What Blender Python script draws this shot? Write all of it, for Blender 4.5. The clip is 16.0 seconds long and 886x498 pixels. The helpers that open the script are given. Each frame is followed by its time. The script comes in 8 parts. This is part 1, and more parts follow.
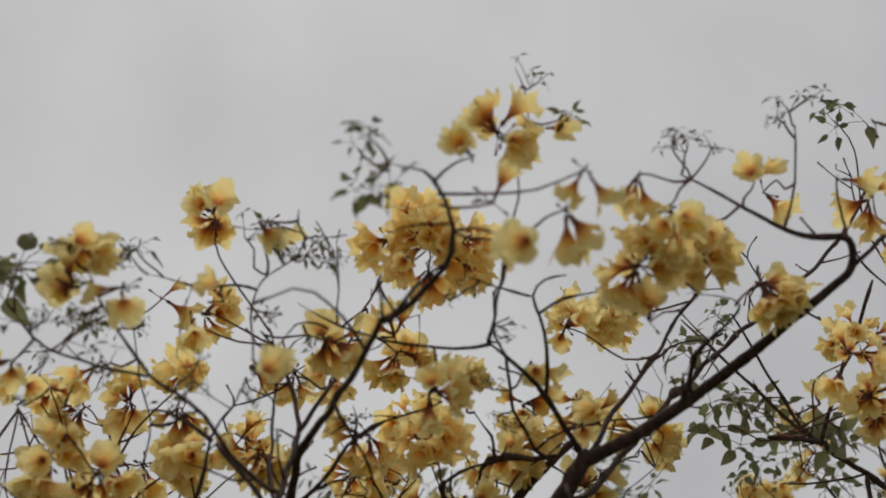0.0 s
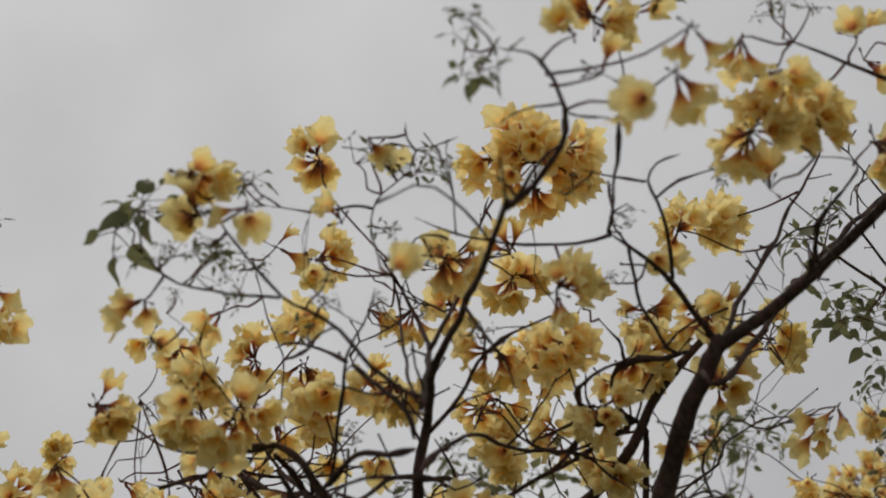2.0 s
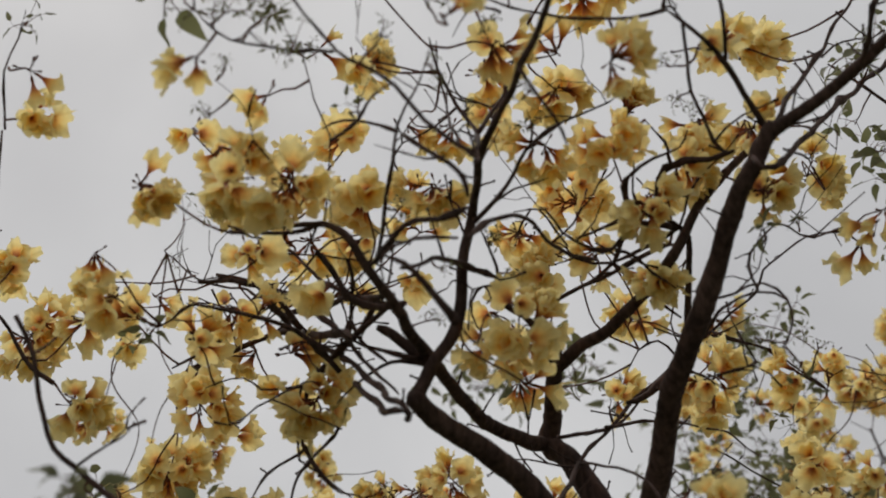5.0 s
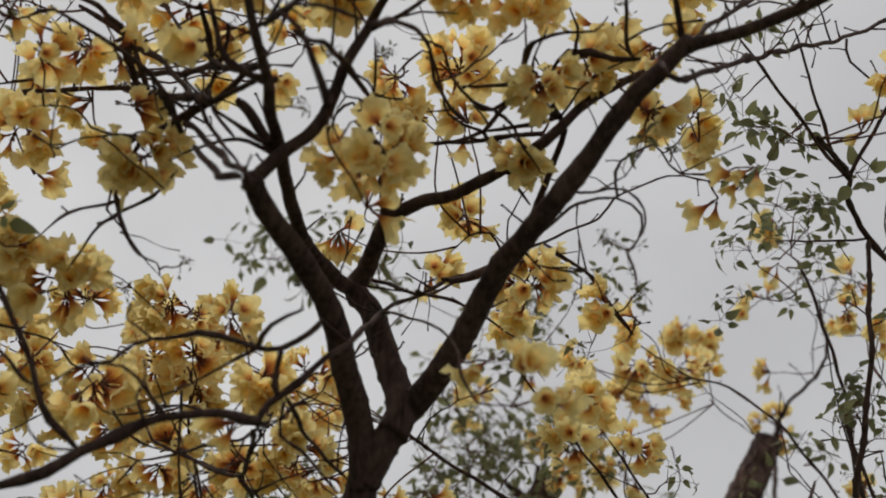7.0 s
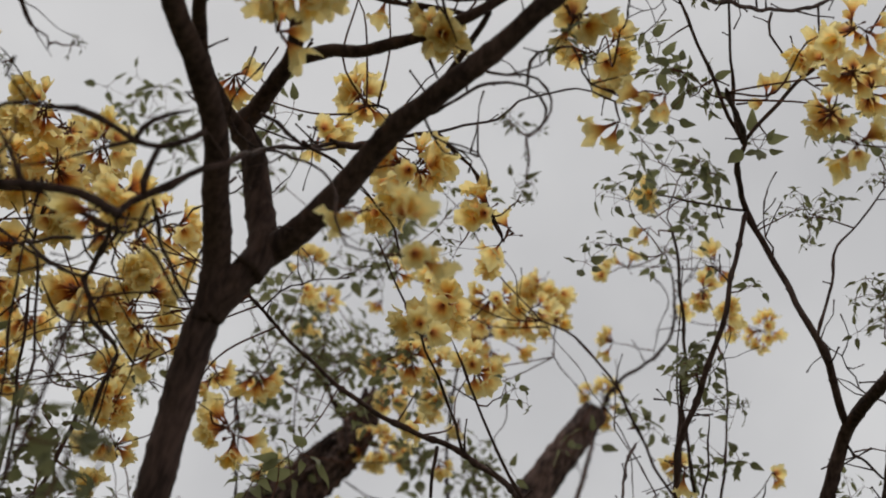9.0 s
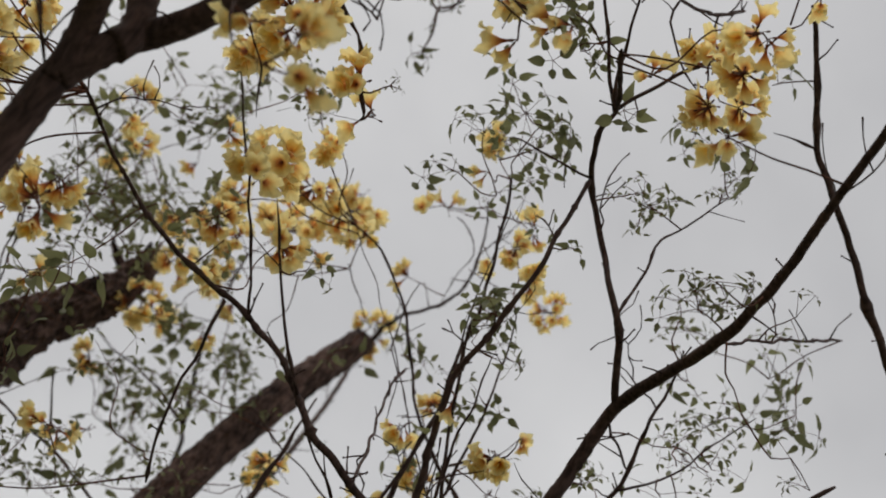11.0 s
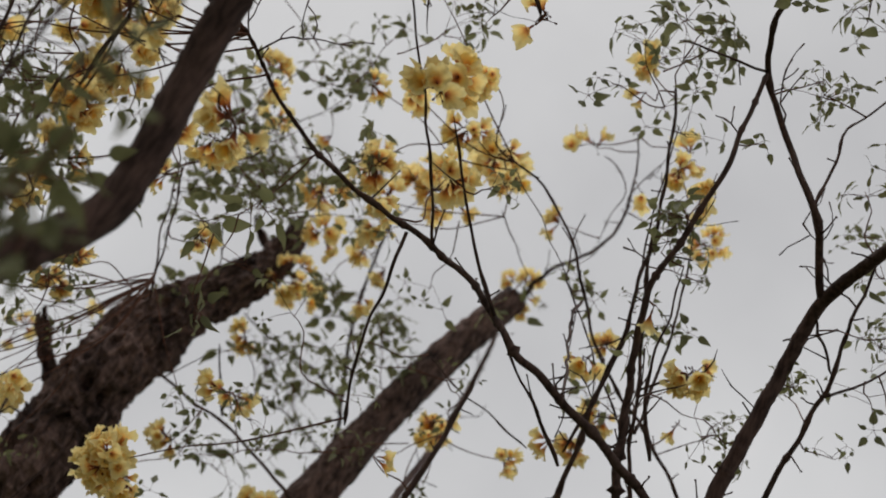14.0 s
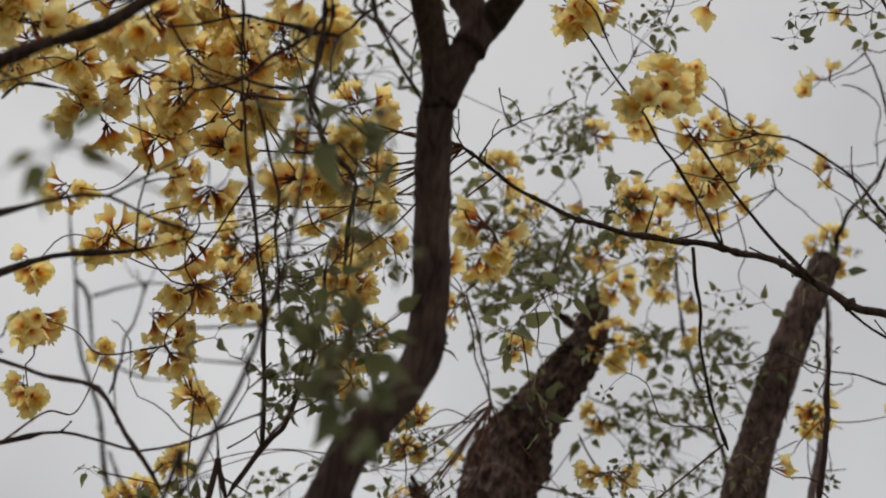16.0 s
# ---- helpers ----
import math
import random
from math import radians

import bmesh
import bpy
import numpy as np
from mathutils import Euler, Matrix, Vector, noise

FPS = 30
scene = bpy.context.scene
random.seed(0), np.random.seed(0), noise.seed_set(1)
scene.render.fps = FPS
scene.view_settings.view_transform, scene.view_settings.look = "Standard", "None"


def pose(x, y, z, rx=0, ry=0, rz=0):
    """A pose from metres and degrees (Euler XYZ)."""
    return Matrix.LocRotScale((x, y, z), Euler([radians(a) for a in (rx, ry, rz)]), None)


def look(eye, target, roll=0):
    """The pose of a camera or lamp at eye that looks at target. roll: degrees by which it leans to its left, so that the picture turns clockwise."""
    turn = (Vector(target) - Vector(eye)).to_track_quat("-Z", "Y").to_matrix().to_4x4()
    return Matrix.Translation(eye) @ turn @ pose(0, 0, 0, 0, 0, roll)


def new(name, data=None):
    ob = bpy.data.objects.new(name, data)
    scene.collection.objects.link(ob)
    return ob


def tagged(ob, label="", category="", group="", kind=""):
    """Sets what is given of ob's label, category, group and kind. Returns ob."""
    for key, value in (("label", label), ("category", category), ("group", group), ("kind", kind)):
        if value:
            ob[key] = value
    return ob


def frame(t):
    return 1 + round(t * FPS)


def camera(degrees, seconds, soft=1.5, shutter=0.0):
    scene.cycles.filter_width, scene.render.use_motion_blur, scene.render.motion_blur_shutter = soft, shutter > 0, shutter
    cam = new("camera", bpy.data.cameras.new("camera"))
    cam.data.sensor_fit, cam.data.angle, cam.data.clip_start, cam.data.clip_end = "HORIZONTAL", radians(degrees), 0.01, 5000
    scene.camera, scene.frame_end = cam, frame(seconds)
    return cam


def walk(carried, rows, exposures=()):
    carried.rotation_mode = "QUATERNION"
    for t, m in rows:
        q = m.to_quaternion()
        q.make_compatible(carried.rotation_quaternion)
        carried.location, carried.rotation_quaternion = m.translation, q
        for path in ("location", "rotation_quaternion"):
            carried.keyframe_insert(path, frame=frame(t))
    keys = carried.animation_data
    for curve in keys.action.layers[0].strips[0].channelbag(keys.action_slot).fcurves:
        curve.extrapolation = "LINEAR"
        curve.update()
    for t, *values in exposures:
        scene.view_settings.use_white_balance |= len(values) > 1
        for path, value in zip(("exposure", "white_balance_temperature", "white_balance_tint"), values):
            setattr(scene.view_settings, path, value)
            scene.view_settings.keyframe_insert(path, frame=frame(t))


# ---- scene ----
cam = camera(36.0, 16.0, soft=1.9)
PATH = [
    (0, (0.420, 0.341, 2.475), (0.540, 2.041, 3.522), -2.54),
    (0.5, (0.388, 0.367, 2.447), (0.483, 2.067, 3.496), -4.21),
    (1, (0.360, 0.408, 2.396), (0.435, 2.103, 3.455), -6.05),
    (1.5, (0.349, 0.431, 2.335), (0.387, 2.115, 3.413), -7.08),
    (2, (0.318, 0.463, 2.278), (0.339, 2.139, 3.369), -7.69),
    (2.5, (0.278, 0.500, 2.231), (0.304, 2.170, 3.332), -7.79),
    (3, (0.262, 0.524, 2.200), (0.286, 2.199, 3.292), -7.74),
    (3.5, (0.231, 0.548, 2.171), (0.254, 2.223, 3.263), -7.58),
    (3.7, (0.221, 0.569, 2.143), (0.241, 2.242, 3.238), -7.69),
    (5.8, (0.117, 0.815, 1.869), (0.184, 2.501, 2.942), -4.51),
    (6, (0.105, 0.846, 1.858), (0.220, 2.538, 2.917), -2.31),
    (6.5, (0.075, 0.911, 1.821), (0.292, 2.604, 2.863), 1.90),
    (7, (0.062, 0.948, 1.773), (0.394, 2.625, 2.811), 7.30),
    (7.5, (0.077, 0.979, 1.733), (0.501, 2.633, 2.775), 11.13),
    (8, (0.093, 1.013, 1.694), (0.572, 2.654, 2.734), 13.62),
    (8.5, (0.104, 1.051, 1.654), (0.614, 2.683, 2.691), 15.37),
    (9, (0.096, 1.096, 1.617), (0.634, 2.724, 2.648), 16.77),
    (9.5, (0.092, 1.130, 1.581), (0.696, 2.727, 2.621), 20.07),
    (10, (0.091, 1.165, 1.539), (0.798, 2.710, 2.595), 25.13),
    (10.2, (0.091, 1.178, 1.520), (0.825, 2.702, 2.587), 26.59),
    (12.3, (0.138, 1.404, 1.358), (0.965, 2.863, 2.447), 33.01),
    (12.5, (0.136, 1.441, 1.336), (0.954, 2.903, 2.430), 33.20),
    (13, (0.138, 1.466, 1.302), (0.935, 2.942, 2.391), 32.44),
    (13.5, (0.142, 1.488, 1.274), (0.903, 3.002, 2.337), 30.13),
    (14, (0.136, 1.505, 1.244), (0.848, 3.062, 2.278), 26.93),
    (14.5, (0.147, 1.510, 1.243), (0.773, 3.122, 2.247), 22.33),
    (15, (0.138, 1.487, 1.229), (0.662, 3.128, 2.245), 17.81),
    (15.5, (0.136, 1.483, 1.223), (0.553, 3.146, 2.255), 12.47),
    (16, (0.138, 1.494, 1.219), (0.449, 3.187, 2.237), 6.69),
]
walk(cam, [(t, look(eye, target, roll)) for t, eye, target, roll in PATH],
     exposures=[(0, -0.13), (3.7, -0.07), (7, 0.03), (12.5, 0.11), (16, 0.08)])
cam.data.dof.use_dof = True
cam.data.dof.focus_distance = 3.5
cam.data.dof.aperture_fstop = 2.5

CLOUD_DARK, CLOUD_LIGHT = (0.458, 0.456, 0.464), (0.675, 0.673, 0.672)
SUN_POWER = 1.5
SIDE_TWIGS = 1.5

# ------------------------------------------------------------ world and light
world = bpy.data.worlds.new("overcast_sky")
world.use_nodes = True
scene.world = world
wn, wl = world.node_tree.nodes, world.node_tree.links
wn.clear()
w_out = wn.new("ShaderNodeOutputWorld")
w_bg = wn.new("ShaderNodeBackground")
w_sky = wn.new("ShaderNodeTexSky")
w_sky.sky_type, w_sky.sun_disc = "NISHITA", False
w_sky.sun_elevation, w_sky.sun_rotation = radians(66), radians(-27)
w_sky.dust_density, w_sky.air_density = 6.0, 1.0
w_co = wn.new("ShaderNodeTexCoord")
w_noise = wn.new("ShaderNodeTexNoise")
w_noise.inputs["Scale"].default_value, w_noise.inputs["Detail"].default_value = 3.2, 5.0
w_noise.inputs["Roughness"].default_value = 0.45
w_ramp = wn.new("ShaderNodeValToRGB")
w_ramp.color_ramp.elements[0].position, w_ramp.color_ramp.elements[1].position = 0.3, 0.72
w_ramp.color_ramp.elements[0].color = (CLOUD_DARK[0], CLOUD_DARK[1], CLOUD_DARK[2], 1)
w_ramp.color_ramp.elements[1].color = (CLOUD_LIGHT[0], CLOUD_LIGHT[1], CLOUD_LIGHT[2], 1)
w_mix = wn.new("ShaderNodeMix")
w_mix.data_type = "RGBA"
w_mix.inputs["Factor"].default_value = 0.94
w_scale = wn.new("ShaderNodeMix")
w_scale.data_type, w_scale.blend_type = "RGBA", "MULTIPLY"
w_scale.inputs["Factor"].default_value = 1.0
w_scale.inputs["B"].default_value = (0.1, 0.1, 0.1, 1)
wl.new(w_co.outputs["Generated"], w_noise.inputs["Vector"])
wl.new(w_noise.outputs["Fac"], w_ramp.inputs["Fac"])
wl.new(w_sky.outputs["Color"], w_scale.inputs["A"])
wl.new(w_scale.outputs["Result"], w_mix.inputs["A"])
wl.new(w_ramp.outputs["Color"], w_mix.inputs["B"])
wl.new(w_mix.outputs["Result"], w_bg.inputs["Color"])
wl.new(w_bg.outputs["Background"], w_out.inputs["Surface"])
w_bg.inputs["Strength"].default_value = 1.0

sun_data = bpy.data.lights.new("sun", "SUN")
sun_data.energy, sun_data.angle, sun_data.color = SUN_POWER, radians(25), (1.0, 0.97, 0.92)
sun = new("sun", sun_data)
sun.matrix_world = look((-6, 16, 30), (0, 4, 0))


# ------------------------------------------------------------ materials
def material(name):
    m = bpy.data.materials.new(name)
    m.use_nodes = True
    n = m.node_tree.nodes
    return m, n, m.node_tree.links, n["Principled BSDF"]


def ramp_node(n, stops):
    r = n.new("ShaderNodeValToRGB")
    e = r.color_ramp.elements
    while len(e) < len(stops):
        e.new(0.5)
    for el, (p, c) in zip(e, stops):
        el.position, el.color = p, (*c, 1)
    return r


def bark(name, dark, light, scale, bump, stretch=0.35, cracks=0.2):
    """Bark: fine grain along the stem, larger patches, cracks."""
    m, n, l, p = material(name)
    co = n.new("ShaderNodeTexCoord")
    mp = n.new("ShaderNodeMapping")
    mp.inputs["Scale"].default_value = (1, 1, stretch)
    l.new(co.outputs["Object"], mp.inputs["Vector"])
    fine = n.new("ShaderNodeTexNoise")
    fine.inputs["Scale"].default_value, fine.inputs["Detail"].default_value = scale, 6
    big = n.new("ShaderNodeTexNoise")
    big.inputs["Scale"].default_value, big.inputs["Detail"].default_value = scale * 0.12, 3
    add = n.new("ShaderNodeMix")
    add.inputs["Factor"].default_value = 0.45
    l.new(mp.outputs["Vector"], fine.inputs["Vector"])
    l.new(co.outputs["Object"], big.inputs["Vector"])
    l.new(fine.outputs["Fac"], add.inputs["A"])
    l.new(big.outputs["Fac"], add.inputs["B"])
    r = ramp_node(n, [(0.38, dark), (0.62, light)])
    l.new(add.outputs["Result"], r.inputs["Fac"])
    crack = n.new("ShaderNodeTexVoronoi")
    crack.feature = "DISTANCE_TO_EDGE"
    crack.inputs["Scale"].default_value = scale * 0.7
    l.new(mp.outputs["Vector"], crack.inputs["Vector"])
    edge = ramp_node(n, [(0.0, (0.35, 0.33, 0.32)), (0.16, (1.0, 1.0, 1.0))])
    l.new(crack.outputs["Distance"], edge.inputs["Fac"])
    dim = n.new("ShaderNodeMix")
    dim.data_type, dim.blend_type = "RGBA", "MULTIPLY"
    dim.inputs["Factor"].default_value = cracks
    l.new(r.outputs["Color"], dim.inputs["A"])
    l.new(edge.outputs["Color"], dim.inputs["B"])
    l.new(dim.outputs["Result"], p.inputs["Base Color"])
    b = n.new("ShaderNodeBump")
    b.inputs["Strength"].default_value, b.inputs["Distance"].default_value = bump, 0.004
    l.new(fine.outputs["Fac"], b.inputs["Height"])
    l.new(b.outputs["Normal"], p.inputs["Normal"])
    p.inputs["Roughness"].default_value = 0.9
    p.inputs["Specular IOR Level"].default_value = 0.2
    return m


def thin_sheet(name, stops, rough, through_share, vary):
    """Petal or leaf: colour along the length, darker veins and a soft light through it."""
    m, n, l, p = material(name)
    uv = n.new("ShaderNodeUVMap")
    sep = n.new("ShaderNodeSeparateXYZ")
    l.new(uv.outputs["UV"], sep.inputs["Vector"])
    r = ramp_node(n, stops)
    l.new(sep.outputs["Y"], r.inputs["Fac"])
    co = n.new("ShaderNodeTexCoord")
    nz = n.new("ShaderNodeTexNoise")
    nz.inputs["Scale"].default_value, nz.inputs["Detail"].default_value = 70, 4
    l.new(co.outputs["Object"], nz.inputs["Vector"])
    info = n.new("ShaderNodeObjectInfo")
    mul = n.new("ShaderNodeMath")
    mul.operation = "MULTIPLY_ADD"
    mul.inputs[1].default_value, mul.inputs[2].default_value = vary, 1 - vary * 0.55
    l.new(info.outputs["Random"], mul.inputs[0])
    mul2 = n.new("ShaderNodeMath")
    mul2.operation = "MULTIPLY_ADD"
    mul2.inputs[1].default_value, mul2.inputs[2].default_value = 0.35, 0.0
    l.new(nz.outputs["Fac"], mul2.inputs[0])
    val = n.new("ShaderNodeMath")
    val.operation = "ADD"
    l.new(mul.outputs[0], val.inputs[0])
    l.new(mul2.outputs[0], val.inputs[1])
    val2 = n.new("ShaderNodeMath")
    val2.operation = "SUBTRACT"
    val2.inputs[1].default_value = 0.17
    l.new(val.outputs[0], val2.inputs[0])
    hsv = n.new("ShaderNodeHueSaturation")
    l.new(r.outputs["Color"], hsv.inputs["Color"])
    l.new(val2.outputs[0], hsv.inputs["Value"])
    l.new(hsv.outputs["Color"], p.inputs["Base Color"])
    p.inputs["Roughness"].default_value = rough
    p.inputs["Specular IOR Level"].default_value = 0.25
    bp = n.new("ShaderNodeBump")
    bp.inputs["Strength"].default_value, bp.inputs["Distance"].default_value = 0.25, 0.002
    l.new(nz.outputs["Fac"], bp.inputs["Height"])
    l.new(bp.outputs["Normal"], p.inputs["Normal"])
    tr = n.new("ShaderNodeBsdfTranslucent")
    l.new(hsv.outputs["Color"], tr.inputs["Color"])
    mx = n.new("ShaderNodeMixShader")
    mx.inputs["Fac"].default_value = through_share
    out = n["Material Output"]
    l.new(p.outputs["BSDF"], mx.inputs[1])
    l.new(tr.outputs["BSDF"], mx.inputs[2])
    l.new(mx.outputs["Shader"], out.inputs["Surface"])
    return m


BARK = bark("dark_bark", (0.032, 0.019, 0.016), (0.098, 0.059, 0.050), 80, 1.0, 0.2)
BARK_OLD = bark("old_trunk_bark", (0.022, 0.0135, 0.012), (0.185, 0.118, 0.102), 40, 1.0, 0.45, 0.6)
# Much darker than the bark; colours the recessed ends of trunks and stubs.
HEART = bark("dark_heartwood", (0.010, 0.007, 0.006), (0.035, 0.024, 0.020), 40, 1.0)
TWIG = bark("twig_bark", (0.05, 0.020, 0.014), (0.16, 0.070, 0.046), 160, 0.3)
PETAL = thin_sheet("yellow_petal", [(0.0, (0.26, 0.070, 0.035)), (0.34, (0.36, 0.11, 0.045)), (0.48, (0.62, 0.27, 0.085)),
                                    (0.60, (0.85, 0.55, 0.17)), (0.76, (0.91, 0.74, 0.31)), (1.0, (0.93, 0.82, 0.42))], 0.6, 0.56, 0.2)
CALYX = thin_sheet("brown_calyx", [(0.0, (0.13, 0.05, 0.03)), (1.0, (0.22, 0.085, 0.045))], 0.7, 0.1, 0.3)
LEAF = thin_sheet("green_leaf", [(0.0, (0.13, 0.135, 0.06)), (1.0, (0.20, 0.20, 0.10))], 0.55, 0.5, 0.5)
SPROUT = thin_sheet("young_leaf", [(0.0, (0.12, 0.115, 0.05)), (1.0, (0.16, 0.16, 0.08))], 0.55, 0.45, 0.4)


# ------------------------------------------------------------ builders
def mesh_object(name, verts, faces, mats, parent=None, uvs=None, slots=None, smooth=True):
    me = bpy.data.meshes.new(name)
    me.from_pydata([tuple(v) for v in verts], [], faces)
    for m in mats:
        me.materials.append(m)
    if slots is not None:
        me.polygons.foreach_set("material_index", slots)
    if uvs is not None:
        layer = me.uv_layers.new(name="UVMap")
        idx = np.empty(len(me.loops), dtype=np.int32)
        me.loops.foreach_get("vertex_index", idx)
        layer.data.foreach_set("uv", np.asarray(uvs, dtype=np.float32)[idx].ravel())
    if smooth:
        me.polygons.foreach_set("use_smooth", [True] * len(me.polygons))
    me.update()
    return me if name.startswith("_") else place(new(name, me), parent)


def place(ob, parent):
    if parent is not None:
        ob.parent = parent
        ob.matrix_parent_inverse = world_of(parent).inverted()
    return ob


def world_of(ob):
    return world_of(ob.parent) @ ob.matrix_parent_inverse @ ob.matrix_basis if ob.parent else ob.matrix_basis.copy()


def spline(points, step):
    """Catmull-Rom through the points, one point about every step metres."""
    p = [Vector(q) for q in points]
    p = [p[0] * 2 - p[1]] + p + [p[-1] * 2 - p[-2]]
    out, par = [], []
    for i in range(1, len(p) - 2):
        k = max(2, min(26, int((p[i + 1] - p[i]).length / step)))
        for j in range(k):
            t = j / k
            a, b, c, d = p[i - 1], p[i], p[i + 1], p[i + 2]
            out.append(0.5 * ((2 * b) + (c - a) * t + (2 * a - 5 * b + 4 * c - d) * t * t + (3 * b - a - 3 * c + d) * t ** 3))
            par.append(i - 1 + t)
    out.append(p[-2])
    par.append(len(p) - 3)
    return out, [q / (len(p) - 3) for q in par]


def tube(verts, faces, path, radii, sides=7, rough=0.0, seed=0.0):
    """A closed tapered tube along the path, added to the lists."""
    up = Vector((0.31, 0.52, 0.79))
    base = len(verts)
    n = len(path)
    for i, q in enumerate(path):
        d = (path[min(i + 1, n - 1)] - path[max(i - 1, 0)]).normalized()
        s = d.cross(up)
        if s.length < 1e-3:
            s = d.cross(Vector((1, 0, 0)))
        s.normalize()
        u = s.cross(d)
        for k in range(sides):
            a = 2 * math.pi * k / sides
            r = radii[i]
            if rough:
                v = q * 9 + Vector((math.cos(a), math.sin(a), seed)) * 0.8
                r *= 1 + rough * noise.noise(v) + 0.5 * rough * noise.noise(v * 3.1)
                if sides > 10:
                    w = Vector((math.cos(a) * 5, math.sin(a) * 5, 0)) + q * 16
                    r *= 1 + 0.10 * (0.25 - abs(noise.noise(w))) + 0.05 * noise.noise(q * 70 + w * 2)
            verts.append(q + (s * math.cos(a) + u * math.sin(a)) * r)
    for i in range(n - 1):
        for k in range(sides):
            a, b = base + i * sides + k, base + i * sides + (k + 1) % sides
            faces.append((a, b, b + sides, a + sides))
    faces.append(tuple(base + k for k in reversed(range(sides))))
    faces.append(tuple(base + (n - 1) * sides + k for k in range(sides)))


def grow(verts, faces, rnd, foot, along, length, r, levels):
    """A crooked side twig that forks, with small buds at its tips."""
    d = (along * 0.7 + Vector((rnd.gauss(0, 1), rnd.gauss(0, 1), rnd.gauss(0.25, 0.8))).normalized()).normalized()
    steps, q = max(3, int(length / 0.035)), foot.copy()
    path = [q]
    for k in range(steps):
        d = (d + Vector((rnd.gauss(0, 0.28), rnd.gauss(0, 0.28), rnd.gauss(0.06, 0.26)))).normalized()
        q = q + d * length / steps
        path.append(q)
        if levels > 1 and k and rnd.random() < 0.45:
            grow(verts, faces, rnd, q, d, length * rnd.uniform(0.3, 0.65), r * 0.75, levels - 1)
    radii = [r * (1 - 0.5 * k / steps) for k in range(steps + 1)]
    radii[-1] = r * 1.1
    tube(verts, faces, path, radii, 5)


def branch(tree, points, r0, r1, name="branch", mat=None, spurs=True, rough=0.16, label="", side_twigs=SIDE_TWIGS):
    """One limb: a tapered, knotted tube with short spurs and buds on it."""
    rnd = random.Random(round(points[0][0] * 1000) + round(points[-1][2] * 777))
    path, par = spline(points, 0.012 if r0 > 0.013 else 0.03)
    wob = min(0.004, r0 * 0.35)
    if r0 < 0.014 and len(path) > 4:
        kink = 0.011
        path = [q + Vector((noise.noise(q * 10 + Vector((3, 0, 0))), noise.noise(q * 10 + Vector((0, 3, 8))), noise.noise(q * 10 + Vector((6, 1, 0))))) * kink * math.sin(math.pi * t) ** 0.5
                for q, t in zip(path, par)]
    path = [q + Vector((noise.noise(q * 14), noise.noise(q * 14 + Vector((7, 0, 0))), noise.noise(q * 14 + Vector((0, 9, 0))))) * wob for q in path]
    radii = [r0 + (r1 - r0) * t for t in par]
    radii[-1] *= 0.6
    for _ in range(max(1, len(path) // 5)):
        i = rnd.randrange(1, max(2, len(path) - 1))
        radii[i] *= rnd.uniform(1.15, 1.5) if r0 < 0.014 else rnd.uniform(1.02, 1.1)
    verts, faces = [], []
    sides = 22 if r0 > 0.02 else 14 if r0 > 0.013 else 8 if r0 > 0.006 else 6
    tube(verts, faces, path, radii, sides, rough if r0 < 0.013 else rough * 0.6, r0 * 50)
    if spurs:
        length = sum((b - a).length for a, b in zip(path, path[1:]))
        for _ in range(int(length * 5)):
            i = rnd.randrange(1, len(path) - 1) if len(path) > 2 else 0
            d = Vector((rnd.uniform(-1, 1), rnd.uniform(-1, 1), rnd.uniform(-0.4, 1))).normalized()
            h = rnd.uniform(0.012, 0.05) if rnd.random() < 0.75 else rnd.uniform(0.06, 0.13)
            q0 = path[i]
            bend = Vector((rnd.uniform(-1, 1), rnd.uniform(-1, 1), rnd.uniform(-0.3, 1))) * h * 0.35
            r = min(radii[i] * 0.6, 0.0028)
            tube(verts, faces, [q0, q0 + d * (radii[i] + h * 0.5) + bend * 0.3, q0 + d * (radii[i] + h) + bend, q0 + d * (radii[i] + h + 0.005) + bend],
                 [r * 1.2, r * 0.8, r * 0.7, r * 1.3], 5)
        for _ in range(round(length * side_twigs * rnd.uniform(0.7, 1.3))):
            i = rnd.randrange(max(1, len(path) // 4), len(path))
            grow(verts, faces, rnd, path[i], (path[min(i + 1, len(path) - 1)] - path[i - 1]).normalized(), rnd.uniform(0.1, 0.3), min(radii[i] * 0.7, 0.0032), 2)
    ob = mesh_object(name, verts, faces, [mat or BARK], tree)
    return tagged(ob, label) if label else ob


